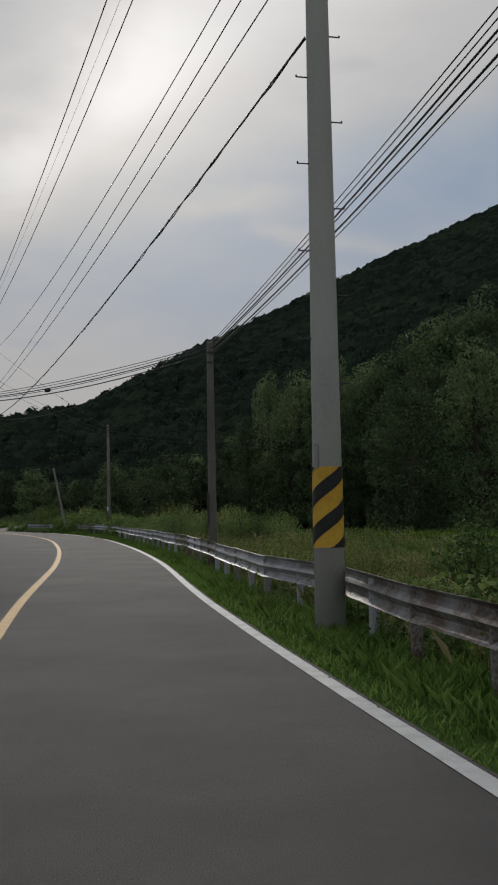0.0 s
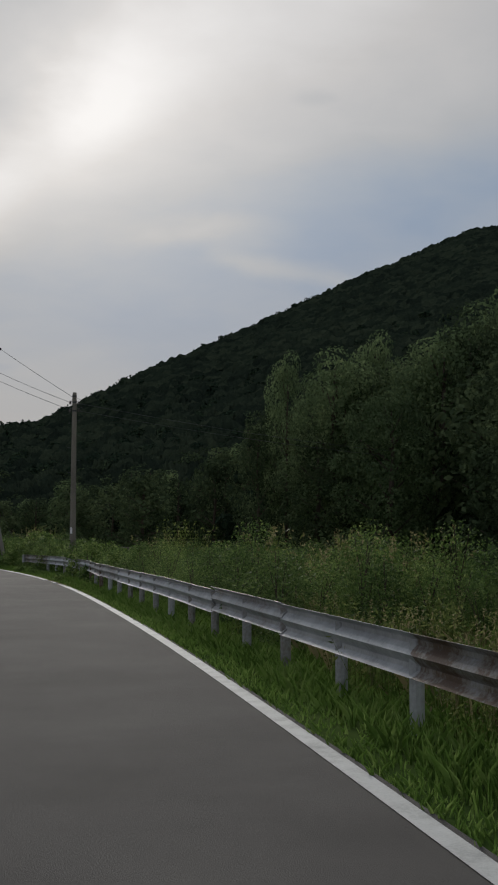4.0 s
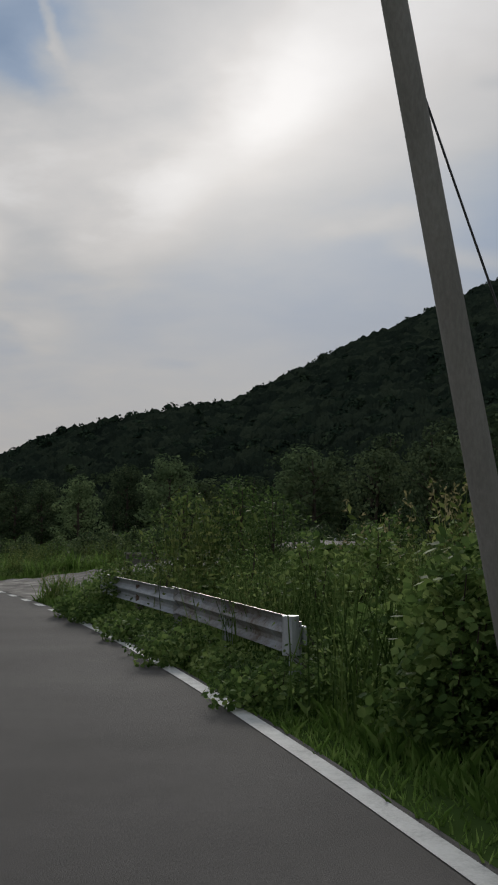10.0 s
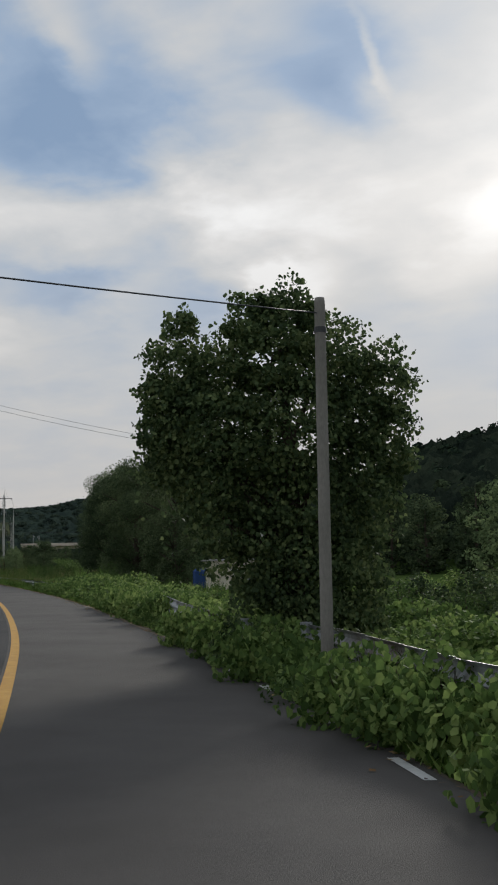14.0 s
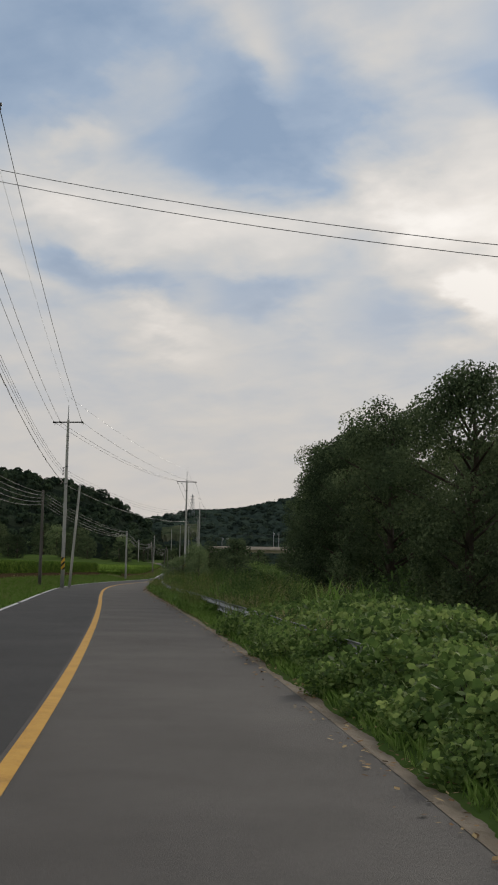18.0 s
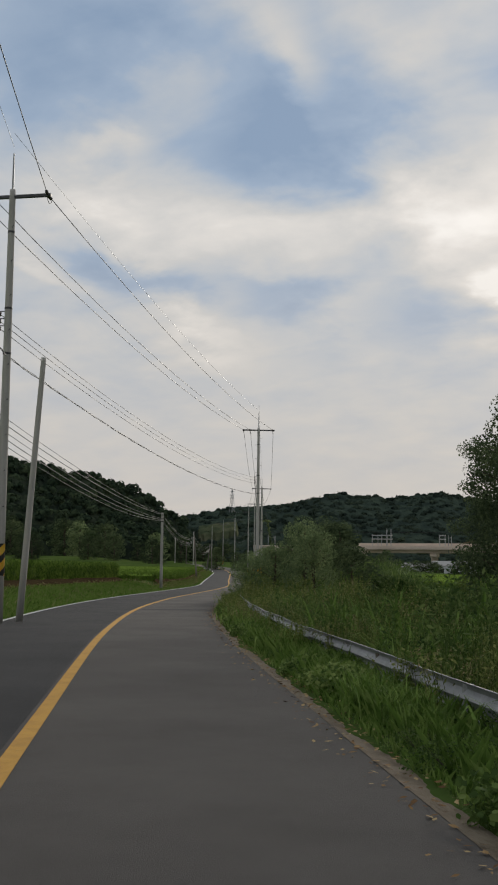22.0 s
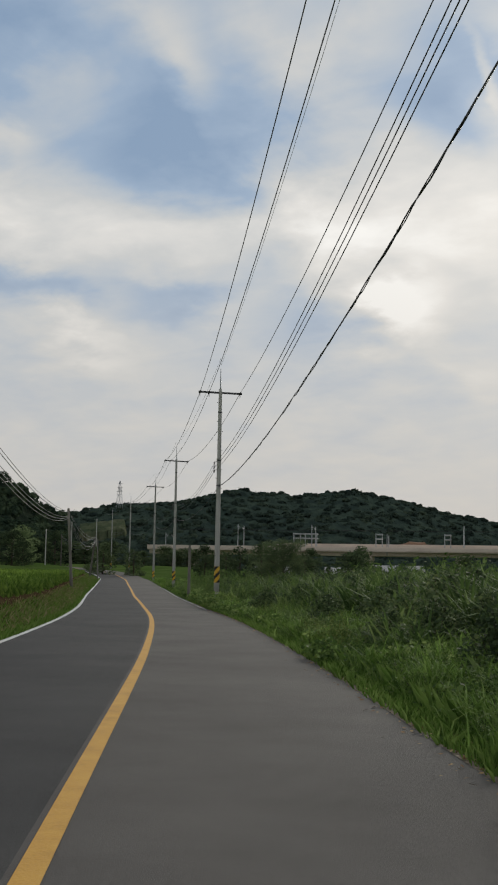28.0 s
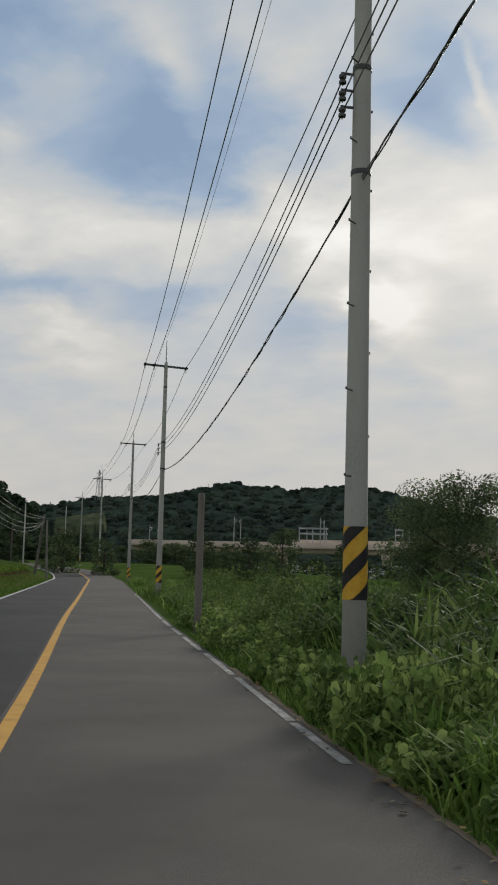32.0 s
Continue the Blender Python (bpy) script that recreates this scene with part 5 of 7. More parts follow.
# ---- railway viaduct and what stands far off ----
def build_viaduct():
    a, b = V3(-305, 510.4, 0), V3(-70, 591.5, 0)
    way = (b - a).normalized()
    yaw = math.atan2(way.y, way.x)
    L = (b - a).length
    ob = thing("viaduct", "long pale concrete railway viaduct on round piers", "viaduct", a, rz=yaw)
    part("deck", mesh_of("deck", *box((0, -5.2, 9.2), (L, 5.2, 9.7), 0.05), BRIDGE), ob)
    part("girder", mesh_of("girder", *box((0, -3.2, 8.2), (L, 3.2, 9.2), 0.1), BRIDGE), ob)
    for y in (-5.3, 5.1):
        part("parapet", mesh_of("parapet", *box((0, y, 9.5), (L, y + 0.2, 10.5), 0.02), BRIDGE), ob)
    pier = mesh_of("pier", *merge(tube([(0, 0, -1), (0, 0, 7.2)], 1.2, 14), box((-1.2, -3.4, 7.0), (1.2, 3.4, 8.2), 0.15)), BRIDGE)
    for i in range(int(L / 24)):
        p = part("pier", pier, ob)
        p.location = (12 + i * 24, 0, 0)
    mast = mesh_of("catenary_mast", *merge(tube([(0, 0, 9.6), (0, 0, 16.2)], 0.12, 6), tube([(0, 0, 15.4), (0, 2.6, 15.7)], 0.05, 5), tube([(0, 0, 14.5), (0, 2.6, 15.5)], 0.04, 5)), STEEL)
    for i in range(int(L / 20)):
        for sx in (1, -1):
            m = part("catenary_mast", mast, ob)
            m.location, m.scale = (5 + i * 20, -4.6 * sx, 0), (1, sx, 1 if i % 3 else 0.86)
    for x, n in ((40, 5), (62, 2), (80, 2), (128, 2)):
        legs = merge(*[tube([(x + k * 1.55, -3 + 2 * (k % 2), 9.6), (x + k * 1.55, -3 + 2 * (k % 2), 14.2)], 0.13, 6) for k in range(n)], *[box((x - 0.2, -3.2, z), (x + 1.55 * (n - 1) + 0.2, -0.8, z + 0.28)) for z in (12.6, 13.8)])
        part("signal_gantry", mesh_of("signal_gantry", *legs, STEEL), ob)
    part("noise_barrier", mesh_of("noise_barrier", *box((34, 5.45, 9.6), (L, 5.75, 11.6), 0.03), BRIDGE), ob)
    for k in range(3):
        part("contact_wire", mesh_of("contact_wire", *tube([(0, -2.2 + 2.2 * k, 15.0), (L, -2.2 + 2.2 * k, 15.0)], 0.03, 4), CABLE), ob)


def build_pylon(x, y, z, h):
    ob = thing("pylon", "distant steel lattice transmission tower on the ridge", "pylon", (x, y, z))
    bars = []
    levels = [(0, 0.95), (0.35, 0.7), (0.6, 0.5), (0.8, 0.36), (1.0, 0.1)]
    for (u0, w0), (u1, w1) in zip(levels, levels[1:]):
        for sx, sy in ((1, 1), (1, -1), (-1, -1), (-1, 1)):
            bars.append(tube([(sx * w0, sy * w0, h * u0), (sx * w1, sy * w1, h * u1)], 0.07, 4))
            bars.append(tube([(sx * w0, sy * w0, h * u0), (-sy * w1, sx * w1, h * u1)], 0.045, 4))
    part("lattice", mesh_of("lattice", *merge(*bars), STEEL), ob)
    for u in (0.62, 0.76, 0.9):
        part("arm", mesh_of("arm", *tube([(-1.5, 0, h * u), (1.5, 0, h * u)], 0.08, 4), STEEL), ob)


def build_house(x, y, w, d, h, rz):
    ob = thing("farm_building", "low white farm building with a pale gabled roof", "farm building", (x, y, 0.6), "farm buildings below the viaduct", rz=rz)
    part("wall", mesh_of("wall", *box((-w / 2, -d / 2, -0.6), (w / 2, d / 2, h), 0.03), SIGN_WHITE), ob)
    roof = [Vector(p) for p in ((-w / 2 - 0.4, -d / 2 - 0.4, h), (w / 2 + 0.4, -d / 2 - 0.4, h), (w / 2 + 0.4, d / 2 + 0.4, h), (-w / 2 - 0.4, d / 2 + 0.4, h), (-w / 2 - 0.4, 0, h + d * 0.22), (w / 2 + 0.4, 0, h + d * 0.22))]
    part("roof", mesh_of("roof", roof, [(0, 1, 5, 4), (3, 4, 5, 2), (0, 4, 3), (1, 2, 5), (0, 3, 2, 1)], ROOFING), ob)
    for i in range(3):
        wn = part("window", mesh_of("window", *box((-w * 0.35 + i * w * 0.3, -d / 2 - 0.04, h * 0.35), (-w * 0.35 + i * w * 0.3 + w * 0.14, -d / 2 - 0.005, h * 0.7)), SIGN_BLACK), ob)


def build_clearing():
    """Terraced meadow cut into the woods of the far hill, and a heap of reddish soil beyond the viaduct."""
    origin = HILLS[2][0]
    n, m, verts = 14, 8, []
    for i in range(n + 1):
        for k in range(m + 1):
            az = 34.9 + 2.5 * i / n + 0.25 * noise.noise(Vector((i * 0.9, k * 0.7, 4)))
            r = 440 + 34 * k / m + 5 * noise.noise(Vector((i * 0.6, k * 0.8, 9)))
            x, y = origin[0] - r * math.sin(radians(az)), origin[1] + r * math.cos(radians(az))
            rim = i in (0, n) or k in (0, m)
            verts.append((x, y, float(ground_height(np.array([[x, y]]))[0]) + (1.0 if rim else 5.4 + 0.9 * (k % 2))))
    faces = [(i * (m + 1) + k, i * (m + 1) + k + 1, (i + 1) * (m + 1) + k + 1, (i + 1) * (m + 1) + k) for i in range(n) for k in range(m)]
    thing("hill_clearing", "pale terraced meadow among the woods of a distant hill", "meadow", kind="structure", data=mesh_of("hill_clearing", verts, faces, MEADOW_FAR))
    bm = bmesh.new()
    bmesh.ops.create_icosphere(bm, subdivisions=3, radius=1.0)
    for v in bm.verts:
        v.co = Vector((v.co.x * 5.5, v.co.y * 3.5, max(-0.4, v.co.z) * 2.6)) * (1 + 0.25 * noise.noise(v.co * 1.7))
    me = bpy.data.meshes.new("soil_heap")
    bm.to_mesh(me)
    bm.free()
    me.materials.append(RED_SOIL)
    thing("soil_heap", "heap of reddish bare soil behind the viaduct", "soil", (-244, 552, 10.2), data=me)


build_viaduct()
build_clearing()
build_pylon(-385, 607, 28.0, 10.5)
for args in ((-262, 505, 12, 6, 3.2, 0.33), (-247, 512, 10, 6, 3.0, 0.4), (-234, 514, 13, 7, 3.4, 0.3)):
    build_house(*args)


# ---- plants ----
DIAMOND = np.array([(0, -0.5), (0.34, -0.05), (0, 0.5), (-0.34, -0.05)])
ROUND = np.array([(0, -0.46), (0.36, -0.36), (0.44, 0.02), (0.26, 0.34), (0, 0.54), (-0.26, 0.34), (-0.44, 0.02), (-0.36, -0.36)])
HEART = np.array([(0, -0.40), (0.36, -0.34), (0.44, 0.06), (0, 0.54), (-0.44, 0.06), (-0.36, -0.34)])
BROAD = np.array([(0.22, -0.46), (0.46, 0.02), (0, 0.54), (-0.46, 0.02), (-0.22, -0.46)])
LONG = np.array([(0, -0.5), (0.13, -0.1), (0, 0.5), (-0.13, -0.1)])


def unit(a):
    return a / np.maximum(np.linalg.norm(a, axis=1, keepdims=True), 1e-9)


def leaves(rng, p, normal, size, outline, droop=0.0):
    """Verts and faces of flat leaves at p, facing along normal."""
    n = len(p)
    normal = unit(normal)
    t = unit(np.cross(normal, rng.normal(size=(n, 3))))
    if droop:
        t = unit(t + np.array([0, 0, -droop]))
        normal = unit(normal - t * (normal * t).sum(1, keepdims=True))
    b = np.cross(normal, t)
    size = np.broadcast_to(size, n)[:, None, None]
    k = len(outline)
    v = p[:, None] + size * (b[:, None] * outline[None, :, :1] + t[:, None] * outline[None, :, 1:])
    f = (np.arange(n)[:, None] * k + np.arange(k)[None])
    return v.reshape(-1, 3), f


def blob_points(rng, blobs, n, shell=0.45):
    """Points in and on ellipsoid blobs (x, y, z, rx, ry, rz), mostly near their skins, and the way out."""
    blobs = np.array(blobs, float)
    area = (blobs[:, 3] * blobs[:, 4] + blobs[:, 4] * blobs[:, 5] + blobs[:, 3] * blobs[:, 5])
    i = rng.choice(len(blobs), n, p=area / area.sum())
    d = unit(rng.normal(size=(n, 3)))
    r = 1 - shell * rng.rand(n) ** 1.6
    p = blobs[i, :3] + d * r[:, None] * blobs[i, 3:]
    return p, unit(d / blobs[i, 3:])


def stack(*pieces):
    """Joins arrays of verts and faces that may differ in corners into lists for a mesh."""
    verts, faces, at = [], [], 0
    for v, f in pieces:
        verts.append(np.asarray(v, float))
        faces += (np.asarray(f) + at).tolist()
        at += len(v)
    return np.concatenate(verts), faces


def tree_meshes(seed, height, spread, n, leaf, mat, base=0.12, style="round", outline=DIAMOND, count=30, lobe=(0.22, 0.40), shell=0.28, ruffle=0.38):
    """Trunk with limbs, and a crown of leaf sprays, for a tree that stands at the origin."""
    rng = np.random.RandomState(seed)
    rnd = random.Random(seed)
    blobs, limbs = [], []
    top = height * 0.93
    trunk = [(0, 0, -0.4), (rnd.uniform(-.1, .1), rnd.uniform(-.1, .1), height * 0.3), (rnd.uniform(-.3, .3), rnd.uniform(-.3, .3), height * 0.6), (rnd.uniform(-.3, .3), rnd.uniform(-.3, .3), top)]
    limbs.append(tube(trunk, [height * 0.022, height * 0.018, height * 0.012, height * 0.004], 8))
    for k in range(count):
        u = base + (1 - base) * (k + rnd.random()) / count
        if style == "round":
            reach = spread * (math.sin(math.pi * min(1, (u - base) / (1 - base) * 0.86 + 0.14)) ** 0.6) * rnd.uniform(0.45, 1.0)
        elif style == "cone":
            reach = spread * (1.06 - u) * rnd.uniform(0.5, 1.0)
        else:
            reach = spread * (0.9 if u < 0.85 else 0.6) * rnd.uniform(0.5, 1.0)
        a = k * 2.4 + rnd.uniform(-0.5, 0.5)
        c = (reach * 0.8 * math.cos(a), reach * 0.8 * math.sin(a), height * u * 0.97)
        r = spread * rnd.uniform(*lobe) * (1.0 if style != "cone" else max(0.25, 1.15 - u))
        blobs.append((*c, r, r, r * rnd.uniform(0.5, 0.85)))
        h0 = max(0.1, height * (u * 0.97 - 0.14))
        if k % 2 == 0:
            limbs.append(tube([(0, 0, h0), (c[0] * 0.5, c[1] * 0.5, (h0 + c[2]) / 2), c], [height * 0.007, height * 0.005, height * 0.0018], 5))
    p, out = blob_points(rng, blobs, n, shell=shell)
    keep = p[:, 2] > 0.15
    p, out = p[keep], out[keep]
    normal = out * 1.0 + rng.normal(size=p.shape) * ruffle + np.array([0, 0, 0.4])
    v, f = leaves(rng, p, normal, leaf * (0.6 + 0.8 * rng.rand(len(p))), outline, droop=0.35)
    return mesh_of("trunk", *merge(*limbs), BARK, smooth=True), mesh_of("crown", v, f, mat)


def plant(name, label, category, group, meshes, at, scale, rz, parts=("trunk", "crown")):
    ob = thing(name, label, category, at, group, rz=rz)
    ob.scale = (scale, scale, scale) if isinstance(scale, (int, float)) else scale
    for pn, me in zip(parts, meshes):
        part(pn, me, ob)
    return ob


TREES = {
    "dark_a": tree_meshes(11, 10, 3.6, 2100, 0.42, FOREST, base=0.02),
    "dark_b": tree_meshes(12, 10, 4.2, 2300, 0.44, FOREST, base=0.02),
    "dark_c": tree_meshes(13, 10, 3.2, 2100, 0.41, FOREST, base=0.02, style="column"),
    "pale": tree_meshes(14, 10, 4.0, 2900, 0.38, FOREST_PALE, base=0.03),
    "fine": tree_meshes(18, 10, 3.9, 9000, 0.20, FOREST, base=0.02),
    "fine_pale": tree_meshes(17, 10, 3.7, 9000, 0.19, FOREST_PALE, base=0.03),
    "pine": tree_meshes(16, 10, 2.8, 2800, 0.42, PINE, style="cone", base=0.12, outline=LONG * np.array([1.6, 1])),
}
TREE_WORDS = {
    "fine": ("tall dark green tree with a dense crown", "broadleaf_tree"), "fine_pale": ("tall pale green tree with feathery leaves", "broadleaf_tree"),
    "dark_a": ("dark green broadleaf tree at the forest edge", "broadleaf_tree"), "dark_b": ("dark green spreading tree at the forest edge", "broadleaf_tree"),
    "dark_c": ("tall narrow dark green tree in the woods", "broadleaf_tree"), "pale": ("paler green chestnut tree with bright crown", "broadleaf_tree"),
    "pine": ("dark pine tree with drooping branches", "pine_tree"),
}


def put_tree(kind, x, y, height, group, rng, wide=1.0, sink=0.2, label=None):
    z = float(ground_height(np.array([[x, y]]))[0]) - sink
    k = height / 10
    return plant(TREE_WORDS[kind][1], label or TREE_WORDS[kind][0], "tree", group, TREES[kind], (x, y, z), (k * wide, k * wide, k), rng.uniform(0, 6.28))


def build_forest_edge():
    rng = random.Random(21)
    origin, az, el, far, foot = HILLS[0]
    kinds = ["dark_a", "dark_b", "dark_c", "dark_a", "dark_b", "pale", "pine", "dark_c"]
    for row, (off, step) in enumerate(((0, 4.3), (10, 4.8), (21, 5.6))):
        a = -34.0
        while a < 21:
            r = float(np.interp(a, az, foot)) + off + rng.uniform(-3, 3)
            x, y = origin[0] - r * math.sin(radians(a)), origin[1] + r * math.cos(radians(a))
            h = rng.uniform(7.5, 11.5) * (1.0 if a < 5 else 0.85) * (1 + 0.55 * min(1, max(0, (-4 - a) / 6)))
            put_tree(rng.choice(kinds), x, y, h, "trees along the foot of the mountain", rng, wide=rng.uniform(0.9, 1.25))
            a += math.degrees(step / r) * rng.uniform(0.8, 1.25)
    for x, y, h, kind, w in ((2.3, 113.4, 15.5, "fine_pale", 0.42), (5.5, 118, 14.0, "fine", 0.8), (9, 113, 17.0, "fine_pale", 0.5), (13, 116, 16.0, "fine", 0.8), (8, 102, 11.5, "fine_pale", 0.9), (6.2, 110, 13.0, "fine_pale", 0.5), (12, 108, 14.5, "fine_pale", 0.6), (0.2, 112, 10.5, "fine", 0.7), (16, 110, 15.5, "fine_pale", 0.8), (11, 76, 10, "fine", 1.0), (16, 78, 13, "fine_pale", 0.9), (20, 84, 14, "fine", 1.0), (14, 88, 13, "fine", 1.0), (4, 108, 9, "fine", 1.1), (17, 98, 13, "fine", 1.0), (-22.5, 192.2, 9.5, "pale", 1.25), (9, 118, 12, "dark_b", 1.0), (-9.2, 133, 7.5, "dark_b", 1.2),
                             (-37, 200, 9.5, "pale", 1.2), (15, 100, 12, "dark_b", 1.2), (-44, 190, 7.0, "pale", 1.1), (20, 96, 13, "pale", 1.2)):
        put_tree(kind, x, y, h, "trees along the foot of the mountain", rng, wide=w)


def build_skyline_pines():
    """Small pines that break the line of the ridges: flat pads of needles round a leaning stem."""
    rng = np.random.RandomState(8)
    vs, fs, at = [], [], 0
    for k, count, tall, lo, hi in ((0, 420, 2.6, -14, 20), (0, 190, 4.2, 2.5, 21.5), (1, 130, 2.2, 38, 60), (2, 220, 2.0, 10, 40)):
        origin, az, el, far, foot = HILLS[k]
        for _ in range(count):
            a = rng.uniform(lo, hi)
            r = np.interp(a, az, far) + rng.uniform(-22, 4)
            x, y = origin[0] - r * math.sin(radians(a)), origin[1] + r * math.cos(radians(a))
            z = float(ground_height(np.array([[x, y]]))[0]) + 2.2
            h = tall * rng.uniform(0.45, 1.25)
            pads = rng.randint(3, 6)
            lean = rng.normal(size=2) * 0.10 * h
            pts = []
            for j in range(pads):
                u = (j + 0.6) / pads
                w = h * 0.34 * (1.2 - u) * rng.uniform(0.6, 1.2)
                c = np.array([x + lean[0] * u + rng.normal() * w * 0.4, y + lean[1] * u + rng.normal() * w * 0.4, z + h * u])
                pts.append(c + rng.normal(size=(9, 3)) * np.array([w * 0.55, w * 0.55, h * 0.05]))
            p = np.concatenate(pts)
            v, f = leaves(rng, p, rng.normal(size=p.shape) * 0.6 + np.array([0, 0, 0.6]), h * 0.16 * (0.6 + 0.8 * rng.rand(len(p))), DIAMOND)
            vs.append(v)
            fs.append(f + at)
            at += len(v)
    thing("ridge_pines", "small dark pines along the ridge line", "woods", kind="stuff", data=mesh_of("ridge_pines", np.concatenate(vs), np.concatenate(fs), PINE))


def build_slope_crowns():
    """Tree crowns on the slopes, coarser the farther they stand, joined into one mesh a hill."""
    for k, name, label, lo, hi, r0, r1, gap, mat, thin in ((0, "slope_trees", "crowns of green trees low on the mountain slope", -34, 22, 16, 95, 6.5, FOREST, 1.0), (0, "ridge_trees", "crowns of dark trees high on the mountain slope", -34, 22, 95, 330, 6.5, PINE, 1.0), (1, "left_hill_trees", "crowns of dark trees on a low hill", 38, 75, 4, 150, 6.0, PINE, 0.6), (2, "far_hill_trees", "haze-tinted crowns of trees on a distant ridge", 8, 44, 10, 230, 5.4, PINE_FAR, 0.25)):
        rng = np.random.RandomState(60 + k)
        origin, az, el, far, foot = HILLS[k]
        pts = []
        r = r0
        while r < r1:
            a = lo
            while a < hi:
                rr = float(np.interp(a, az, foot)) + r + rng.uniform(-0.4, 0.4) * gap
                if rr < np.interp(a, az, far) + 12:
                    pts.append((a, rr))
                a += math.degrees(gap / rr) * (1 + thin * r / 260) * rng.uniform(0.7, 1.3)
            r += gap * (1 + thin * r / 160)
        for a in np.arange(lo, hi, 0.55) if r1 > 100 else ():
            pts.append((a + rng.uniform(-0.2, 0.2), float(np.interp(a, az, far)) + rng.uniform(-8, 2)))
        pts = np.array(pts)
        xy = np.stack([origin[0] - pts[:, 1] * np.sin(np.radians(pts[:, 0])), origin[1] + pts[:, 1] * np.cos(np.radians(pts[:, 0]))], 1)
        z = ground_height(xy)
        vs, fs, at = [], [], 0
        for (x, y), zz, (a, rr) in zip(xy, z, pts):
            w, tall = gap * rng.uniform(0.45, 0.75), rng.uniform(4.0, 7.5) * (1.0, 0.8, 0.5)[k]
            count = int(np.clip(60000 / rr, 90, 420))
            lobes = 1 + int(np.clip(900 / rr, 1, 6))
            ways = unit(rng.normal(size=(lobes, 3)) + np.array([0, 0, 0.9]))
            ways[:, 2] = np.abs(ways[:, 2])
            lobe = ways * np.array([w * 0.6, w * 0.6, tall * 0.34])
            i = rng.randint(0, lobes, count)
            d = unit(rng.normal(size=(count, 3)) + np.array([0, 0, 0.35]))
            p = lobe[i] + d * np.array([w * 0.5, w * 0.5, tall * 0.30]) * (1 - 0.22 * rng.rand(count, 1)) + np.array([x, y, zz + tall * 0.42 + (0.0, 2.8, 1.0)[k]])
            v, f = leaves(rng, p, d * 1.1 + rng.normal(size=(count, 3)) * 0.3 + np.array([0, 0, 0.25]), np.clip(rr * 0.0034, 0.4, 1.4) * (0.6 + 0.8 * rng.rand(count)), DIAMOND)
            vs.append(v)
            fs.append(f + at)
            at += len(v)
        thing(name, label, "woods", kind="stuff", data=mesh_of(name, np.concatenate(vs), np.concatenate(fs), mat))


build_forest_edge()
build_slope_crowns()
build_skyline_pines()

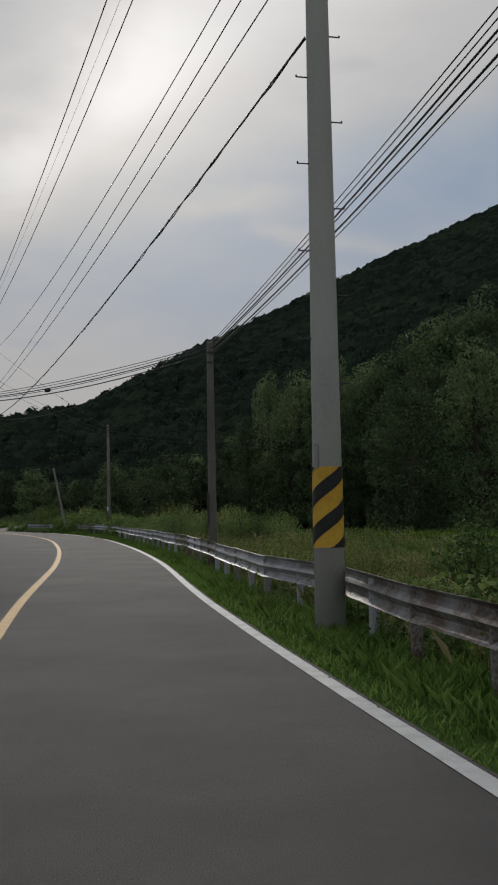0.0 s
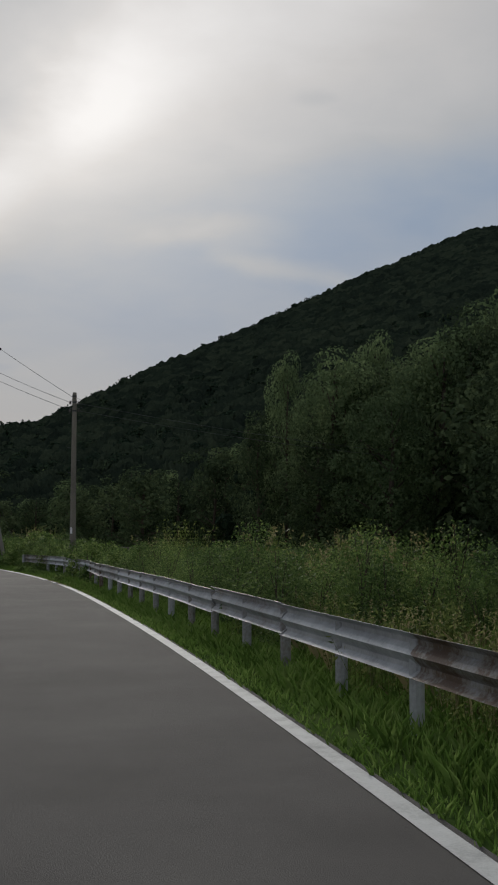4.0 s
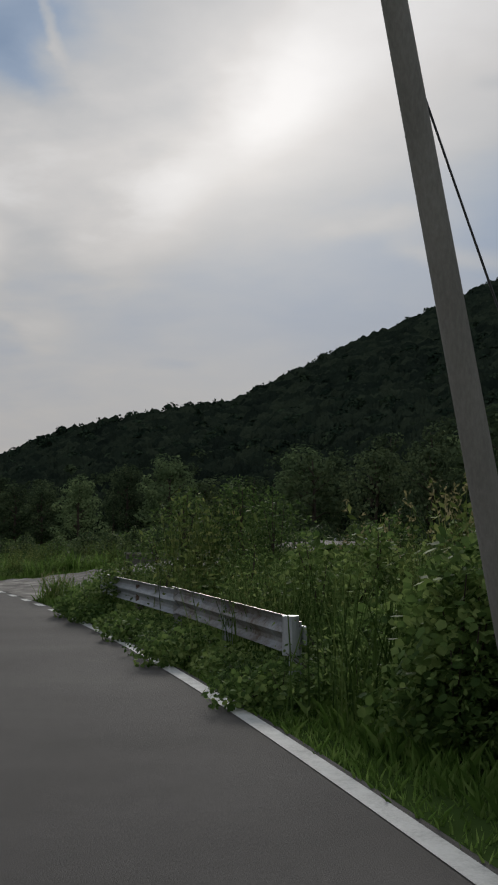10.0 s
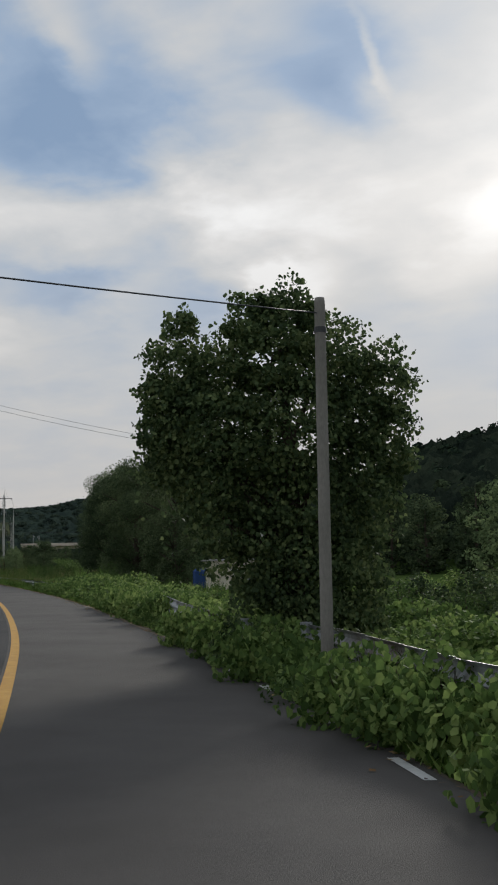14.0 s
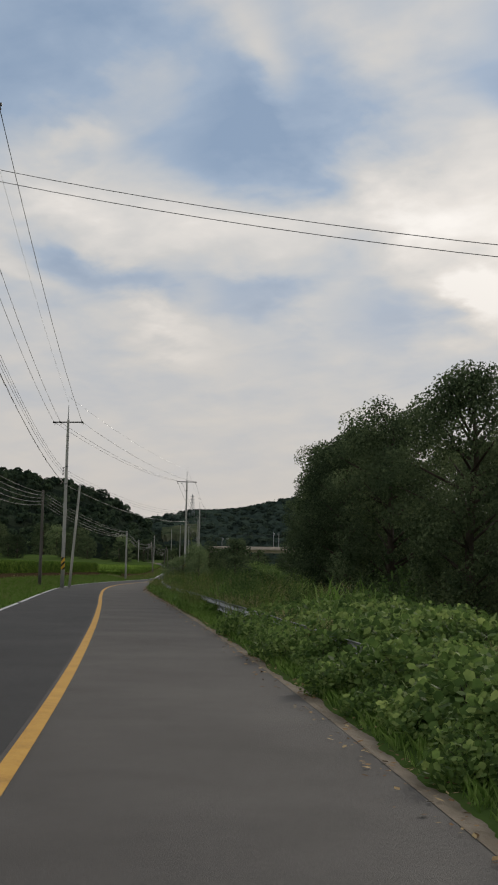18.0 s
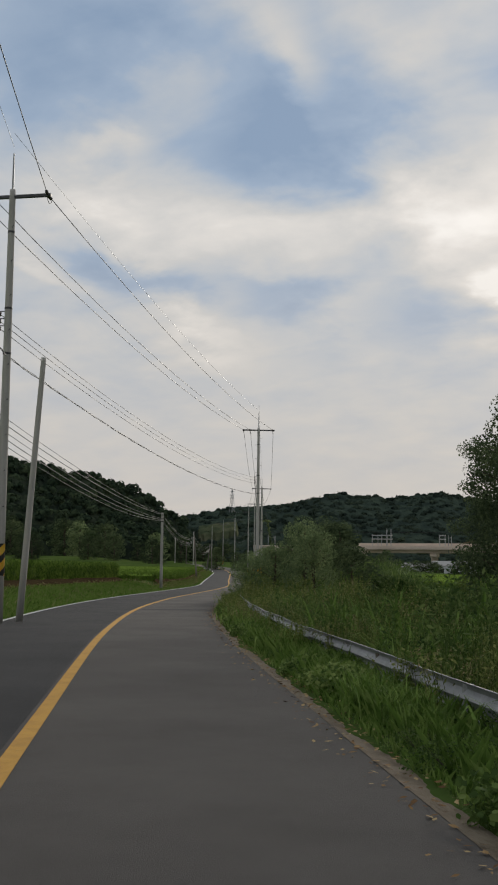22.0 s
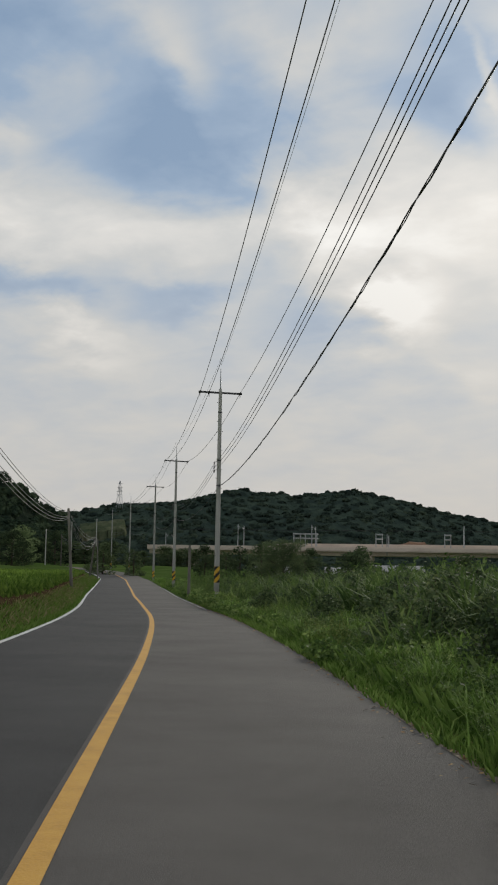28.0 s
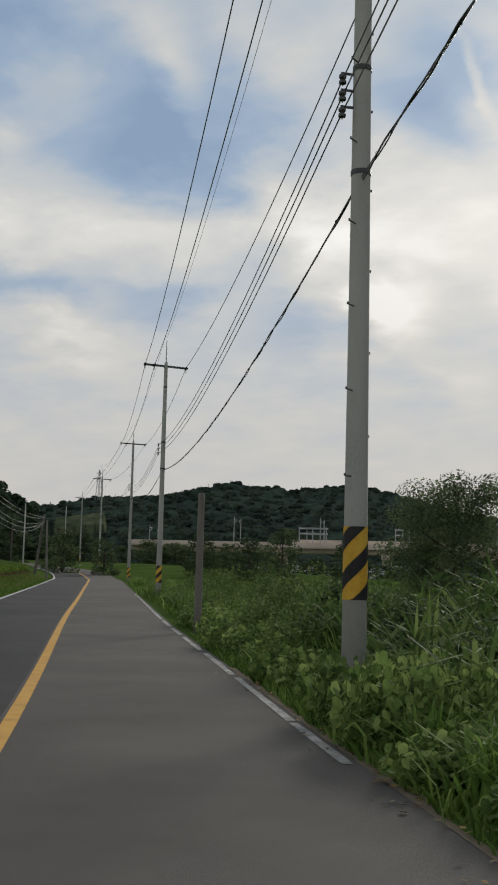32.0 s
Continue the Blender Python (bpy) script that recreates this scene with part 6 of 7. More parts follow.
# the vine-laden tree beside the slim pole
def build_vine_tree():
    rng = np.random.RandomState(31)
    rnd = random.Random(31)
    blobs = [(-1.15, 0.2, 4.05, 0.55, 0.6, 0.75), (-1.0, 0.1, 3.3, 0.75, 0.8, 0.8), (-0.45, 0, 3.2, 0.9, 0.9, 0.9), (0.2, 0, 4.35, 0.65, 0.8, 0.75), (0.95, 0.1, 4.25, 0.65, 0.8, 0.6), (1.4, 0.2, 3.5, 0.55, 0.7, 0.8), (0.5, 0, 3.3, 1.0, 1.0, 1.0),
             (-1.4, 0.1, 3.0, 0.42, 0.5, 0.55), (1.5, 0, 2.6, 0.5, 0.6, 0.9), (-0.75, 0, 2.45, 0.6, 0.6, 0.45), (0.65, 0.2, 2.2, 1.0, 0.9, 0.8), (0.75, 0, 1.3, 0.9, 0.8, 0.9), (1.15, 0, 1.2, 0.7, 0.8, 0.9), (0.8, 0, 0.45, 1.0, 1.0, 0.7), (0.1, 0, 5.0, 0.22, 0.25, 0.3), (0.75, 0, 4.85, 0.25, 0.3, 0.3), (0.1, 0, 1.7, 0.6, 0.6, 0.8), (0.1, 0.1, 0.8, 0.65, 0.7, 0.8), (-0.2, 0, 0.3, 0.6, 0.6, 0.4), (-1.3, 0.1, 3.6, 0.5, 0.5, 0.6), (-0.5, 0, 4.05, 0.5, 0.6, 0.55), (-0.15, 0.1, 4.75, 0.4, 0.45, 0.4), (0.45, 0.1, 5.0, 0.4, 0.45, 0.35), (1.8, 0.1, 3.9, 0.45, 0.5, 0.6), (1.85, 0, 3.1, 0.4, 0.5, 0.7), (-0.55, 0, 1.9, 0.45, 0.5, 0.6), (-1.1, 0.1, 4.75, 0.25, 0.3, 0.3)]
    blobs = [(0.99 * a, b, 1.03 * c, (1.0 if c > 3.8 else 0.96) * d, 1.1 * e, 1.03 * g) for a, b, c, d, e, g in blobs]
    p, out = blob_points(rng, blobs, 84000, shell=0.55)
    wave = lambda q, k: np.sin(q[:, 0] * 5.1 * k + 1.3) * np.sin(q[:, 1] * 4.3 * k + q[:, 2] * 2.1) + np.sin(q[:, 2] * 6.7 * k + q[:, 0] * 3.1)
    p = p[wave(p, 1.0) + rng.normal(size=len(p)) * 0.5 > -1.75]
    p = p + unit(p - np.array([0.1, 0, 2.8])) * (0.075 * wave(p, 1.7) + 0.03 * wave(p, 4.1) + 0.03 * rng.normal(size=len(p)))[:, None]
    p = p[p[:, 2] > 0.05]
    hang = []
    for _ in range(46):
        c = blobs[rnd.randrange(len(blobs))]
        a = rnd.uniform(0, 6.28)
        x, y, z = c[0] + c[3] * math.cos(a), c[1] + c[4] * math.sin(a), c[2] - 0.2 * c[5]
        for j in range(rnd.randint(5, 16)):
            hang.append((x + rnd.uniform(-.07, .07), y + rnd.uniform(-.07, .07), z - 0.07 * j))
    p = np.concatenate([p, np.array([h for h in hang if h[2] > 0.1])])
    normal = rng.normal(size=p.shape) * 0.7 + np.array([0, 0, 0.35]) + unit(p - np.array([0, 0, 2.5])) * 0.6
    v, f = leaves(rng, p, normal, 0.065 * (0.5 + 0.8 * rng.rand(len(p))), HEART, droop=0.8)
    limbs = [tube([(0.6, 0, -0.3), (0.5, 0, 1.5), (0.4, 0, 3.0), (0.3, 0, 4.6)], [0.16, 0.13, 0.09, 0.03], 10)]
    for c in blobs[:10]:
        limbs.append(tube([(0.45, 0, c[2] * 0.45), (c[0] * 0.5, c[1] * 0.5, c[2] * 0.75), c[:3]], [0.06, 0.045, 0.015], 6))
    ob = thing("vine_covered_tree", "roadside tree smothered in dark round-leaved vines", "tree", (-35.35, 128.6, -0.1), rz=radians(24))
    part("trunk", mesh_of("trunk", *merge(*limbs), BARK, smooth=True), ob)
    part("vine_leaves", mesh_of("vine_leaves", v, f, VINE_DARK), ob)


build_vine_tree()

# tall trees behind the small field, before the foot of the mountain
rng_t = random.Random(3)
for az, el, kind in ((-3.8, 7.4, "fine_pale"), (-5.2, 6.4, "fine"), (-6.4, 7.0, "fine_pale"), (-7.8, 8.1, "fine_pale"), (-9.0, 8.6, "fine"), (-10.1, 9.2, "fine_pale"), (-11.3, 9.8, "fine_pale"), (-12.4, 10.4, "fine_pale"), (-13.8, 10.8, "fine")):
    far = rng_t.uniform(100, 108)
    put_tree(kind, -1.2 + far * math.sin(radians(-az)), 7.3 + far * math.cos(radians(az)), far * math.tan(radians(el)) + 1.7, "tall trees behind the small field", rng_t, wide=0.85)

# dark grove behind the yard, and the trees near the later road
GROVE_LEAVES = leafy("grove_leaves", (0.040, 0.058, 0.032), (0.088, 0.120, 0.062), (0.19, 0.235, 0.115), 0.40, 0.0, 0.5, 0.22, 1.5)
GROVE = {"grove_a": tree_meshes(41, 10, 4.4, 38000, 0.135, GROVE_LEAVES, base=0.02, count=70, lobe=(0.17, 0.32), shell=0.6, ruffle=0.6), "grove_b": tree_meshes(42, 10, 4.0, 38000, 0.13, GROVE_LEAVES, base=0.02, style="column", count=70, lobe=(0.17, 0.32), shell=0.6, ruffle=0.6)}
for k in GROVE:
    TREES[k] = GROVE[k]
    TREE_WORDS[k] = ("dark leafy tree of a roadside grove hung with creepers", "grove_tree")
rng_t = random.Random(5)
for kind, x, y, h, w in (("grove_a", -86.5, 211.5, 10.4, 0.95), ("grove_b", -80.5, 205.5, 11.3, 1.0), ("grove_a", -73.5, 199.5, 11.9, 0.95), ("grove_b", -66.5, 193.0, 10.0, 1.0), ("grove_a", -91.5, 219.0, 8.0, 0.95), ("grove_b", -60.0, 189.0, 8.0, 1.0), ("grove_a", -78, 214, 10.0, 0.95), ("grove_b", -70, 207, 10.5, 0.95), ("grove_a", -84, 223, 11, 1), ("grove_b", -90.0, 222.5, 12.5, 0.95), ("grove_a", -94.5, 227.5, 13.0, 0.85), ("grove_b", -99.0, 232.5, 12.8, 0.9), ("grove_a", -103.0, 237.5, 11.0, 0.85), ("grove_b", -106.5, 242.0, 8.6, 1.0)):
    put_tree(kind, x, y, h, "roadside grove", rng_t, wide=w)
for kind, x, y, h, w in (("dark_a", -126.0, 258.5, 5.6, 1.25), ("fine_pale", -114.8, 231.3, 2.9, 1.5), ("fine_pale", -112.8, 229.9, 3.3, 1.4), ("fine_pale", -110.6, 228.9, 4.4, 0.9), ("fine_pale", -113.4, 234.0, 3.9, 1.1), ("fine", -111.6, 232.4, 4.4, 1.0), ("fine_pale", -109.0, 227.2, 3.9, 1.0), ("dark_b", -115.5, 236.5, 3.9, 1.2), ("grove_b", -160.2, 307.8, 4.4, 1.1), ("dark_b", -157.0, 311.0, 3.6, 1.2), ("dark_a", -122.0, 252.5, 4.0, 1.3), ("dark_b", -118.0, 246.0, 3.6, 1.3), ("dark_a", -152, 318, 3.5, 1.3), ("dark_b", -131, 264, 4.6, 1.3), ("grove_b", -127.3, 260.2, 5.8, 0.8)):
    put_tree(kind, x, y, h, "small trees beside the road", rng_t, wide=w, label="small leafy tree among the roadside weeds")
rng_t = random.Random(9)
for i in range(22):
    u = i / 21
    put_tree(rng_t.choice(["dark_a", "dark_b", "dark_c"]), -300 + 120 * u + rng_t.uniform(-4, 4), 352 + 60 * u * (1 - u) * 2 + 18 * u + rng_t.uniform(-8, 8), rng_t.uniform(5.0, 8.0) * (1 - 0.35 * u), "row of trees behind the fields", rng_t, wide=1.3, label="dark green tree in a row behind the fields")
for i in range(22):
    u = i / 21
    put_tree(rng_t.choice(["dark_a", "dark_b", "dark_c", "pale"]), -420 + 150 * u + rng_t.uniform(-5, 5), 395 + 30 * u + rng_t.uniform(-8, 8), rng_t.uniform(7, 11), "trees at the foot of the hill", rng_t, wide=1.3, label="dark green tree at the foot of a low hill")
for i in range(26):
    put_tree(rng_t.choice(["dark_a", "dark_b"]), -312 + i * 4.0 + rng_t.uniform(-2, 2), 470 + i * 1.5 + rng_t.uniform(-4, 4), rng_t.uniform(5.5, 8.0) * (1 - 0.02 * i), "trees before the viaduct", rng_t, wide=2.0, label="dark round tree before the viaduct")
for i in range(9):
    put_tree(rng_t.choice(["dark_a", "dark_b"]), -236 + i * 9.0 + rng_t.uniform(-3, 3), 500 + i * 4 + rng_t.uniform(-4, 4), rng_t.uniform(3.0, 5.0), "trees before the viaduct", rng_t, wide=1.7, label="low dark bush before the viaduct")


# ---- shrubs, vines and weeds beside the road ----
def shrub_meshes(seed, n, leaf, mat, blobs, outline=DIAMOND, droop=0.3):
    rng = np.random.RandomState(seed)
    p, out = blob_points(rng, blobs, n, shell=0.6)
    p = p[p[:, 2] > 0.0]
    normal = rng.normal(size=p.shape) * 0.6 + np.array([0, 0, 0.75]) + unit(p) * 0.3
    v, f = leaves(rng, p, normal, leaf * (0.6 + 0.8 * rng.rand(len(p))), outline, droop=droop)
    rnd = random.Random(seed)
    stems = []
    for b in blobs:
        for _ in range(2):
            stems.append(tube([(rnd.uniform(-.2, .2), rnd.uniform(-.2, .2), -0.15), (b[0] * 0.6, b[1] * 0.6, b[2] * 0.6), (b[0] + rnd.uniform(-.2, .2), b[1] + rnd.uniform(-.2, .2), b[2] + b[5] * 0.7)], [0.014, 0.010, 0.004], 4))
    return mesh_of("stem", *merge(*stems), BARK), mesh_of("foliage", v, f, mat)


def stalk_meshes(seed, count, tall, mat, leaf=0.16, plume=False):
    """Upright weeds: many stalks with narrow leaves, some with seed heads."""
    rng = np.random.RandomState(seed)
    stalks, pts, nrm, heads = [], [], [], []
    for _ in range(count):
        x, y = rng.normal(size=2) * 0.32
        h = tall * rng.uniform(0.55, 1.1)
        lean = rng.normal(size=2) * 0.16 * h
        a = [(x, y, -0.1), (x + lean[0] * 0.3, y + lean[1] * 0.3, h * 0.5), (x + lean[0], y + lean[1], h)]
        stalks.append(tube(a, [0.008, 0.006, 0.002], 3, cap=False))
        for j in range(int(h / 0.08)):
            u = (j + 1) * 0.08 / h
            pts.append((x + lean[0] * u * u + rng.normal() * 0.05, y + lean[1] * u * u + rng.normal() * 0.05, h * min(u, 1)))
            nrm.append(rng.normal(size=3) * 0.7 + np.array([0, 0, 0.4]))
        if plume:
            for j in range(11):
                heads.append((x + lean[0] + rng.normal() * 0.018, y + lean[1] + rng.normal() * 0.018, h + rng.uniform(-0.16, 0.06)))
    v, f = leaves(rng, np.array(pts), np.array(nrm), leaf * (0.5 + 0.9 * rng.rand(len(pts))), LONG * np.array([1.5, 1]), droop=0.3)
    out = [mesh_of("stalk", *merge(*stalks), mat), mesh_of("foliage", v, f, mat)]
    if plume:
        hv = np.array(heads)
        v, f = leaves(rng, hv, rng.normal(size=hv.shape), 0.05, LONG * np.array([1.6, 1]))
        out.append(mesh_of("seed_head", v, f, STRAW))
    return out


def reed_meshes(seed, count, tall, mat, width=0.022):
    """A clump of long arching blades."""
    rng = np.random.RandomState(seed)
    verts, faces = [], []
    for _ in range(count):
        x, y = rng.normal(size=2) * 0.30
        a, h = rng.uniform(0, 6.28), tall * rng.uniform(0.5, 1.1)
        reach, w = h * rng.uniform(0.3, 0.95), width * rng.uniform(0.6, 1.3)
        sx, sy = -math.sin(a) * w, math.cos(a) * w
        n = len(verts)
        for u in (0.0, 0.4, 0.75, 1.0):
            px, py = x + math.cos(a) * reach * u * u, y + math.sin(a) * reach * u * u
            pz = h * (u - 0.38 * u ** 3 * reach / h * 1.6)
            k = 1 - u ** 2 * 0.95
            verts += [(px - sx * k, py - sy * k, pz), (px + sx * k, py + sy * k, pz)]
        for j in range(3):
            faces.append((n + 2 * j, n + 2 * j + 1, n + 2 * j + 3, n + 2 * j + 2))
    return [mesh_of("blade_tuft", verts, faces, mat)]


LOW = [(0, 0, 0.30, 0.75, 0.75, 0.38), (0.5, 0.2, 0.28, 0.5, 0.5, 0.32), (-0.45, -0.2, 0.26, 0.55, 0.5, 0.32)]
TALL = [(0, 0, 0.75, 0.5, 0.5, 0.5), (0.35, 0.15, 0.5, 0.42, 0.4, 0.42), (-0.35, -0.1, 0.5, 0.45, 0.4, 0.42), (0.05, 0.1, 0.3, 0.65, 0.6, 0.35), (-0.1, 0, 1.05, 0.28, 0.28, 0.3)]
SHRUBS = {
    "bush_a": (shrub_meshes(51, 2300, 0.062, BUSH, TALL), ("stem", "foliage"), "leafy green bush growing behind the guardrail", "bush"),
    "bush_b": (shrub_meshes(52, 2300, 0.064, BUSH, [(b[0] * 1.3, b[1], b[2] * 0.85, b[3], b[4], b[5]) for b in TALL]), ("stem", "foliage"), "spreading green bush beside the guardrail", "bush"),
    "bush_fine": (shrub_meshes(50, 4200, 0.044, BUSH, TALL), ("stem", "foliage"), "tall bush with dense small green leaves", "bush"),
    "bush_low": (shrub_meshes(53, 1500, 0.066, BUSH, LOW), ("stem", "foliage"), "low green shrub in the roadside weeds", "shrub"),
    "kudzu_a": (shrub_meshes(54, 1000, 0.096, VINE, LOW, BROAD, 0.5), ("stem", "foliage"), "mound of broad-leaved kudzu vine", "kudzu vine"),
    "kudzu_b": (shrub_meshes(55, 1150, 0.096, VINE, [(b[0], b[1], b[2] * 1.35, b[3] * 0.95, b[4], b[5] * 1.2) for b in LOW], BROAD, 0.5), ("stem", "foliage"), "high thicket of broad-leaved climbing vine", "vine thicket"),
    "vine_bush": (shrub_meshes(64, 2100, 0.064, VINE, TALL, BROAD, 0.4), ("stem", "foliage"), "bright green bush overgrown with leafy vines", "vine bush"),
    "vine_mound": (shrub_meshes(65, 1400, 0.080, VINE, LOW, BROAD, 0.5), ("stem", "foliage"), "leafy green vines spilling over the guardrail", "vine mound"),
    "bush_soft": (shrub_meshes(69, 4600, 0.042, VINE, [(b[0] * 1.15, b[1] * 1.15, b[2], b[3] * 1.1, b[4] * 1.1, b[5]) for b in TALL], LONG * np.array([1.7, 1.0]), 0.5), ("stem", "foliage"), "rounded bush of soft fine green leaves", "soft bush"),
    "vine_low": (shrub_meshes(68, 1900, 0.046, BUSH, LOW), ("stem", "foliage"), "low mound of fine-leaved green weeds", "weed mound"),
    "thicket_dark": (shrub_meshes(67, 2300, 0.070, VINE_DARK, TALL, BROAD, 0.4), ("stem", "foliage"), "dark bush smothered in creepers", "dark bush"),
    "cane_dark": (reed_meshes(63, 120, 1.75, BUSH, 0.042), ("blade_tuft",), "clump of tall dark green cane", "dark cane"),
    "feather": (stalk_meshes(66, 135, 1.2, VINE, 0.046), ("stalk", "foliage"), "feathery mound of fine-leaved tall weeds", "feathery weeds"),
    "weed_a": (stalk_meshes(56, 40, 1.35, WEED, 0.095), ("stalk", "foliage"), "clump of tall upright yellow-green weeds", "weeds"),
    "weed_b": (stalk_meshes(57, 34, 1.15, WEED, 0.09, plume=True), ("stalk", "foliage", "seed_head"), "clump of tall weeds with seed heads", "weeds"),
    "weed_dark": (stalk_meshes(58, 36, 1.5, BUSH, 0.12), ("stalk", "foliage"), "clump of tall dark green weeds", "weeds"),
    "reed_a": (reed_meshes(59, 120, 1.25, GRASS), ("blade_tuft",), "clump of long arching green grass", "tall grass"),
    "reed_b": (reed_meshes(60, 110, 1.5, BUSH, 0.03), ("blade_tuft",), "clump of broad-bladed dark green reeds", "reeds"),
    "cane": (reed_meshes(62, 64, 1.75, GRASS, 0.032), ("blade_tuft",), "clump of tall broad-bladed green cane grass", "cane grass"),
    "reed_dry": (reed_meshes(61, 70, 0.9, STRAW, 0.012), ("blade_tuft",), "clump of straw-coloured dry grass", "tall grass"),
}


def put_shrub(kind, s, o, scale, rnd, tall=1.0):
    meshes, parts, label, cat = SHRUBS[kind]
    if in_driveway(s, o, 0.1):
        return None
    p = on_road(s, o, verge_height(s, o) - 0.03)
    ob = plant(cat.replace(" ", "_"), label, cat, "plants beside the road", meshes, p, (scale, scale, scale * tall), rnd.uniform(0, 6.28), parts)
    return ob


def scatter(kinds, s0, s1, o0, o1, gap, lo, hi, seed, tall=1.0, rise=0.0):
    """Plants in rows; rise: how much they grow with the distance from the road."""
    rnd = random.Random(seed)
    o = o0
    while o < o1:
        s = s0 + rnd.uniform(0, gap)
        while s < s1:
            k = rnd.uniform(lo, hi) * (1 + rise * (o - o0) / max(0.1, o1 - o0))
            put_shrub(rnd.choice(kinds), s + rnd.uniform(-0.2, 0.2) * gap, o + rnd.uniform(-0.25, 0.25) * gap, k, rnd, tall)
            s += gap * rnd.uniform(0.75, 1.3)
        o += gap * 0.85


# first bend: dry grass and weeds, then thickets behind the rail
scatter(["weed_b", "weed_a", "reed_a", "weed_b", "weed_a", "reed_dry"], 8, 46, 4.4, 8.5, 1.05, 0.45, 0.7, 1)
scatter(["bush_low", "weed_a", "reed_a", "weed_b"], 8, 50, 8.5, 14, 2.0, 0.6, 0.85, 2)
scatter(["bush_low", "kudzu_a"], 9, 19, 4.6, 7.0, 1.6, 0.5, 0.8, 20)
rnd_p = random.Random(45)
for kind, s, o, sc in (("bush_a", 14.0, 5.9, 1.05), ("kudzu_b", 12.8, 5.4, 0.9), ("bush_b", 15.2, 6.6, 1.15), ("bush_low", 11.2, 4.6, 0.7), ("kudzu_a", 12.4, 3.55, 0.26), ("bush_low", 14.2, 3.5, 0.28), ("bush_low", 11.2, 3.5, 0.26), ("weed_a", 16.0, 3.6, 0.3), ("kudzu_a", 17.5, 3.5, 0.22), ("reed_a", 20.5, 4.6, 0.8), ("weed_b", 24.0, 4.9, 0.9), ("reed_a", 27.0, 5.2, 0.8)):
    put_shrub(kind, s, o, sc, rnd_p)
scatter(["bush_soft", "bush_soft", "vine_low", "bush_fine"], 44, 66, 4.7, 8.8, 1.2, 0.65, 1.1, 3, rise=0.15)
scatter(["bush_soft", "bush_soft", "weed_b"], 44, 53, 6.0, 8.8, 1.7, 1.15, 1.5, 62)
scatter(["vine_bush", "kudzu_b", "bush_soft", "vine_mound", "vine_bush"], 64, 93, 4.6, 9, 1.5, 0.8, 1.2, 4)
scatter(["bush_a", "vine_bush"], 76, 92, 4.6, 8, 2.1, 0.9, 1.15, 5, tall=1.1)
scatter(["weed_a", "bush_soft", "feather", "vine_bush", "vine_low"], 90, 104, 4.4, 9.5, 1.2, 0.7, 1.05, 6)
scatter(["kudzu_a", "bush_low"], 100, 105.5, 3.9, 6.5, 1.2, 0.6, 0.85, 7)
scatter(["reed_a", "vine_mound", "reed_a", "bush_low", "weed_b"], 104.2, 110.4, 3.7, 9.5, 0.9, 0.5, 0.75, 34, rise=0.3)
scatter(["vine_mound", "vine_bush"], 101.8, 105.2, 3.5, 5.2, 0.8, 0.6, 0.85, 56)
scatter(["vine_mound", "bush_low"], 93, 100.5, 3.45, 3.7, 0.9, 0.5, 0.7, 57)
rnd_p = random.Random(44)
for k, (s, o, sc) in enumerate(((104.3, 5.2, 1.5), (104.8, 6.1, 1.4), (103.6, 6.2, 1.65), (105.4, 7.0, 1.3), (102.8, 5.2, 1.35), (102.4, 6.4, 1.5))):
    put_shrub(("bush_fine", "weed_a", "bush_fine")[k % 3], s, o, sc, rnd_p, 1.15)
# tall bushes that stand out above the rest
for kind, x, y, sc, tall in (("weed_a", -4.9, 70.9, 1.45, 1.15), ("weed_a", -4.2, 71.8, 1.4, 1.1), ("weed_b", -5.3, 71.6, 1.3, 1.1), ("weed_a", -4.0, 69.6, 1.1, 1.0), ("weed_b", -3.0, 70.8, 1.2, 1.0), ("bush_fine", -5.6, 70.2, 0.9, 1.0),
                             ("vine_bush", -13.7, 98.8, 1.45, 1.0), ("weed_b", -13.3, 98.2, 1.7, 1.1), ("bush_fine", -12.6, 97.5, 1.4, 1.0), ("weed_a", -12.9, 96.4, 1.5, 1.1), ("vine_bush", -12.4, 94.2, 1.5, 1.0), ("bush_fine", -11.2, 92.4, 1.5, 1.0), ("vine_bush", -13.2, 93.2, 1.5, 1.0), ("vine_bush", -12.0, 90.4, 1.4, 1.0), ("bush_fine", -14.8, 101.0, 1.4, 1.0), ("weed_b", -14.5, 100.2, 1.6, 1.1)):
    sx, ox = road_frame(np.array([[x, y]]))
    put_shrub(kind, float(sx[0]), max(4.6, float(ox[0])), sc, rnd_p, tall)
scatter(["bush_low", "kudzu_a"], 70, 83, 3.75, 4.3, 1.5, 0.4, 0.55, 32)
scatter(["bush_low", "kudzu_a"], 96.5, 104.5, 3.3, 3.8, 1.3, 0.4, 0.6, 33)
# past the driveway: grass mound, then kudzu to the grove
scatter(["reed_a", "weed_a", "reed_a", "kudzu_a"], 119.0, 125, 5.0, 10.5, 1.05, 0.55, 0.8, 8)
scatter(["thicket_dark", "thicket_dark", "bush_b"], 117.5, 141, 9.0, 15, 1.9, 0.8, 1.25, 9)
scatter(["kudzu_a", "kudzu_b", "kudzu_a"], 126, 140, 3.9, 7.5, 1.35, 0.6, 0.85, 10, rise=0.2)
scatter(["kudzu_a", "kudzu_b", "kudzu_a"], 142, 176, 4.3, 5.9, 1.2, 0.62, 1.2, 30)
scatter(["kudzu_a", "bush_low", "weed_b"], 140, 176, 5.8, 9.5, 1.6, 0.32, 0.5, 31)
scatter(["kudzu_a", "kudzu_b", "bush_low"], 126.3, 133.5, 3.6, 4.2, 1.0, 0.62, 0.85, 11)
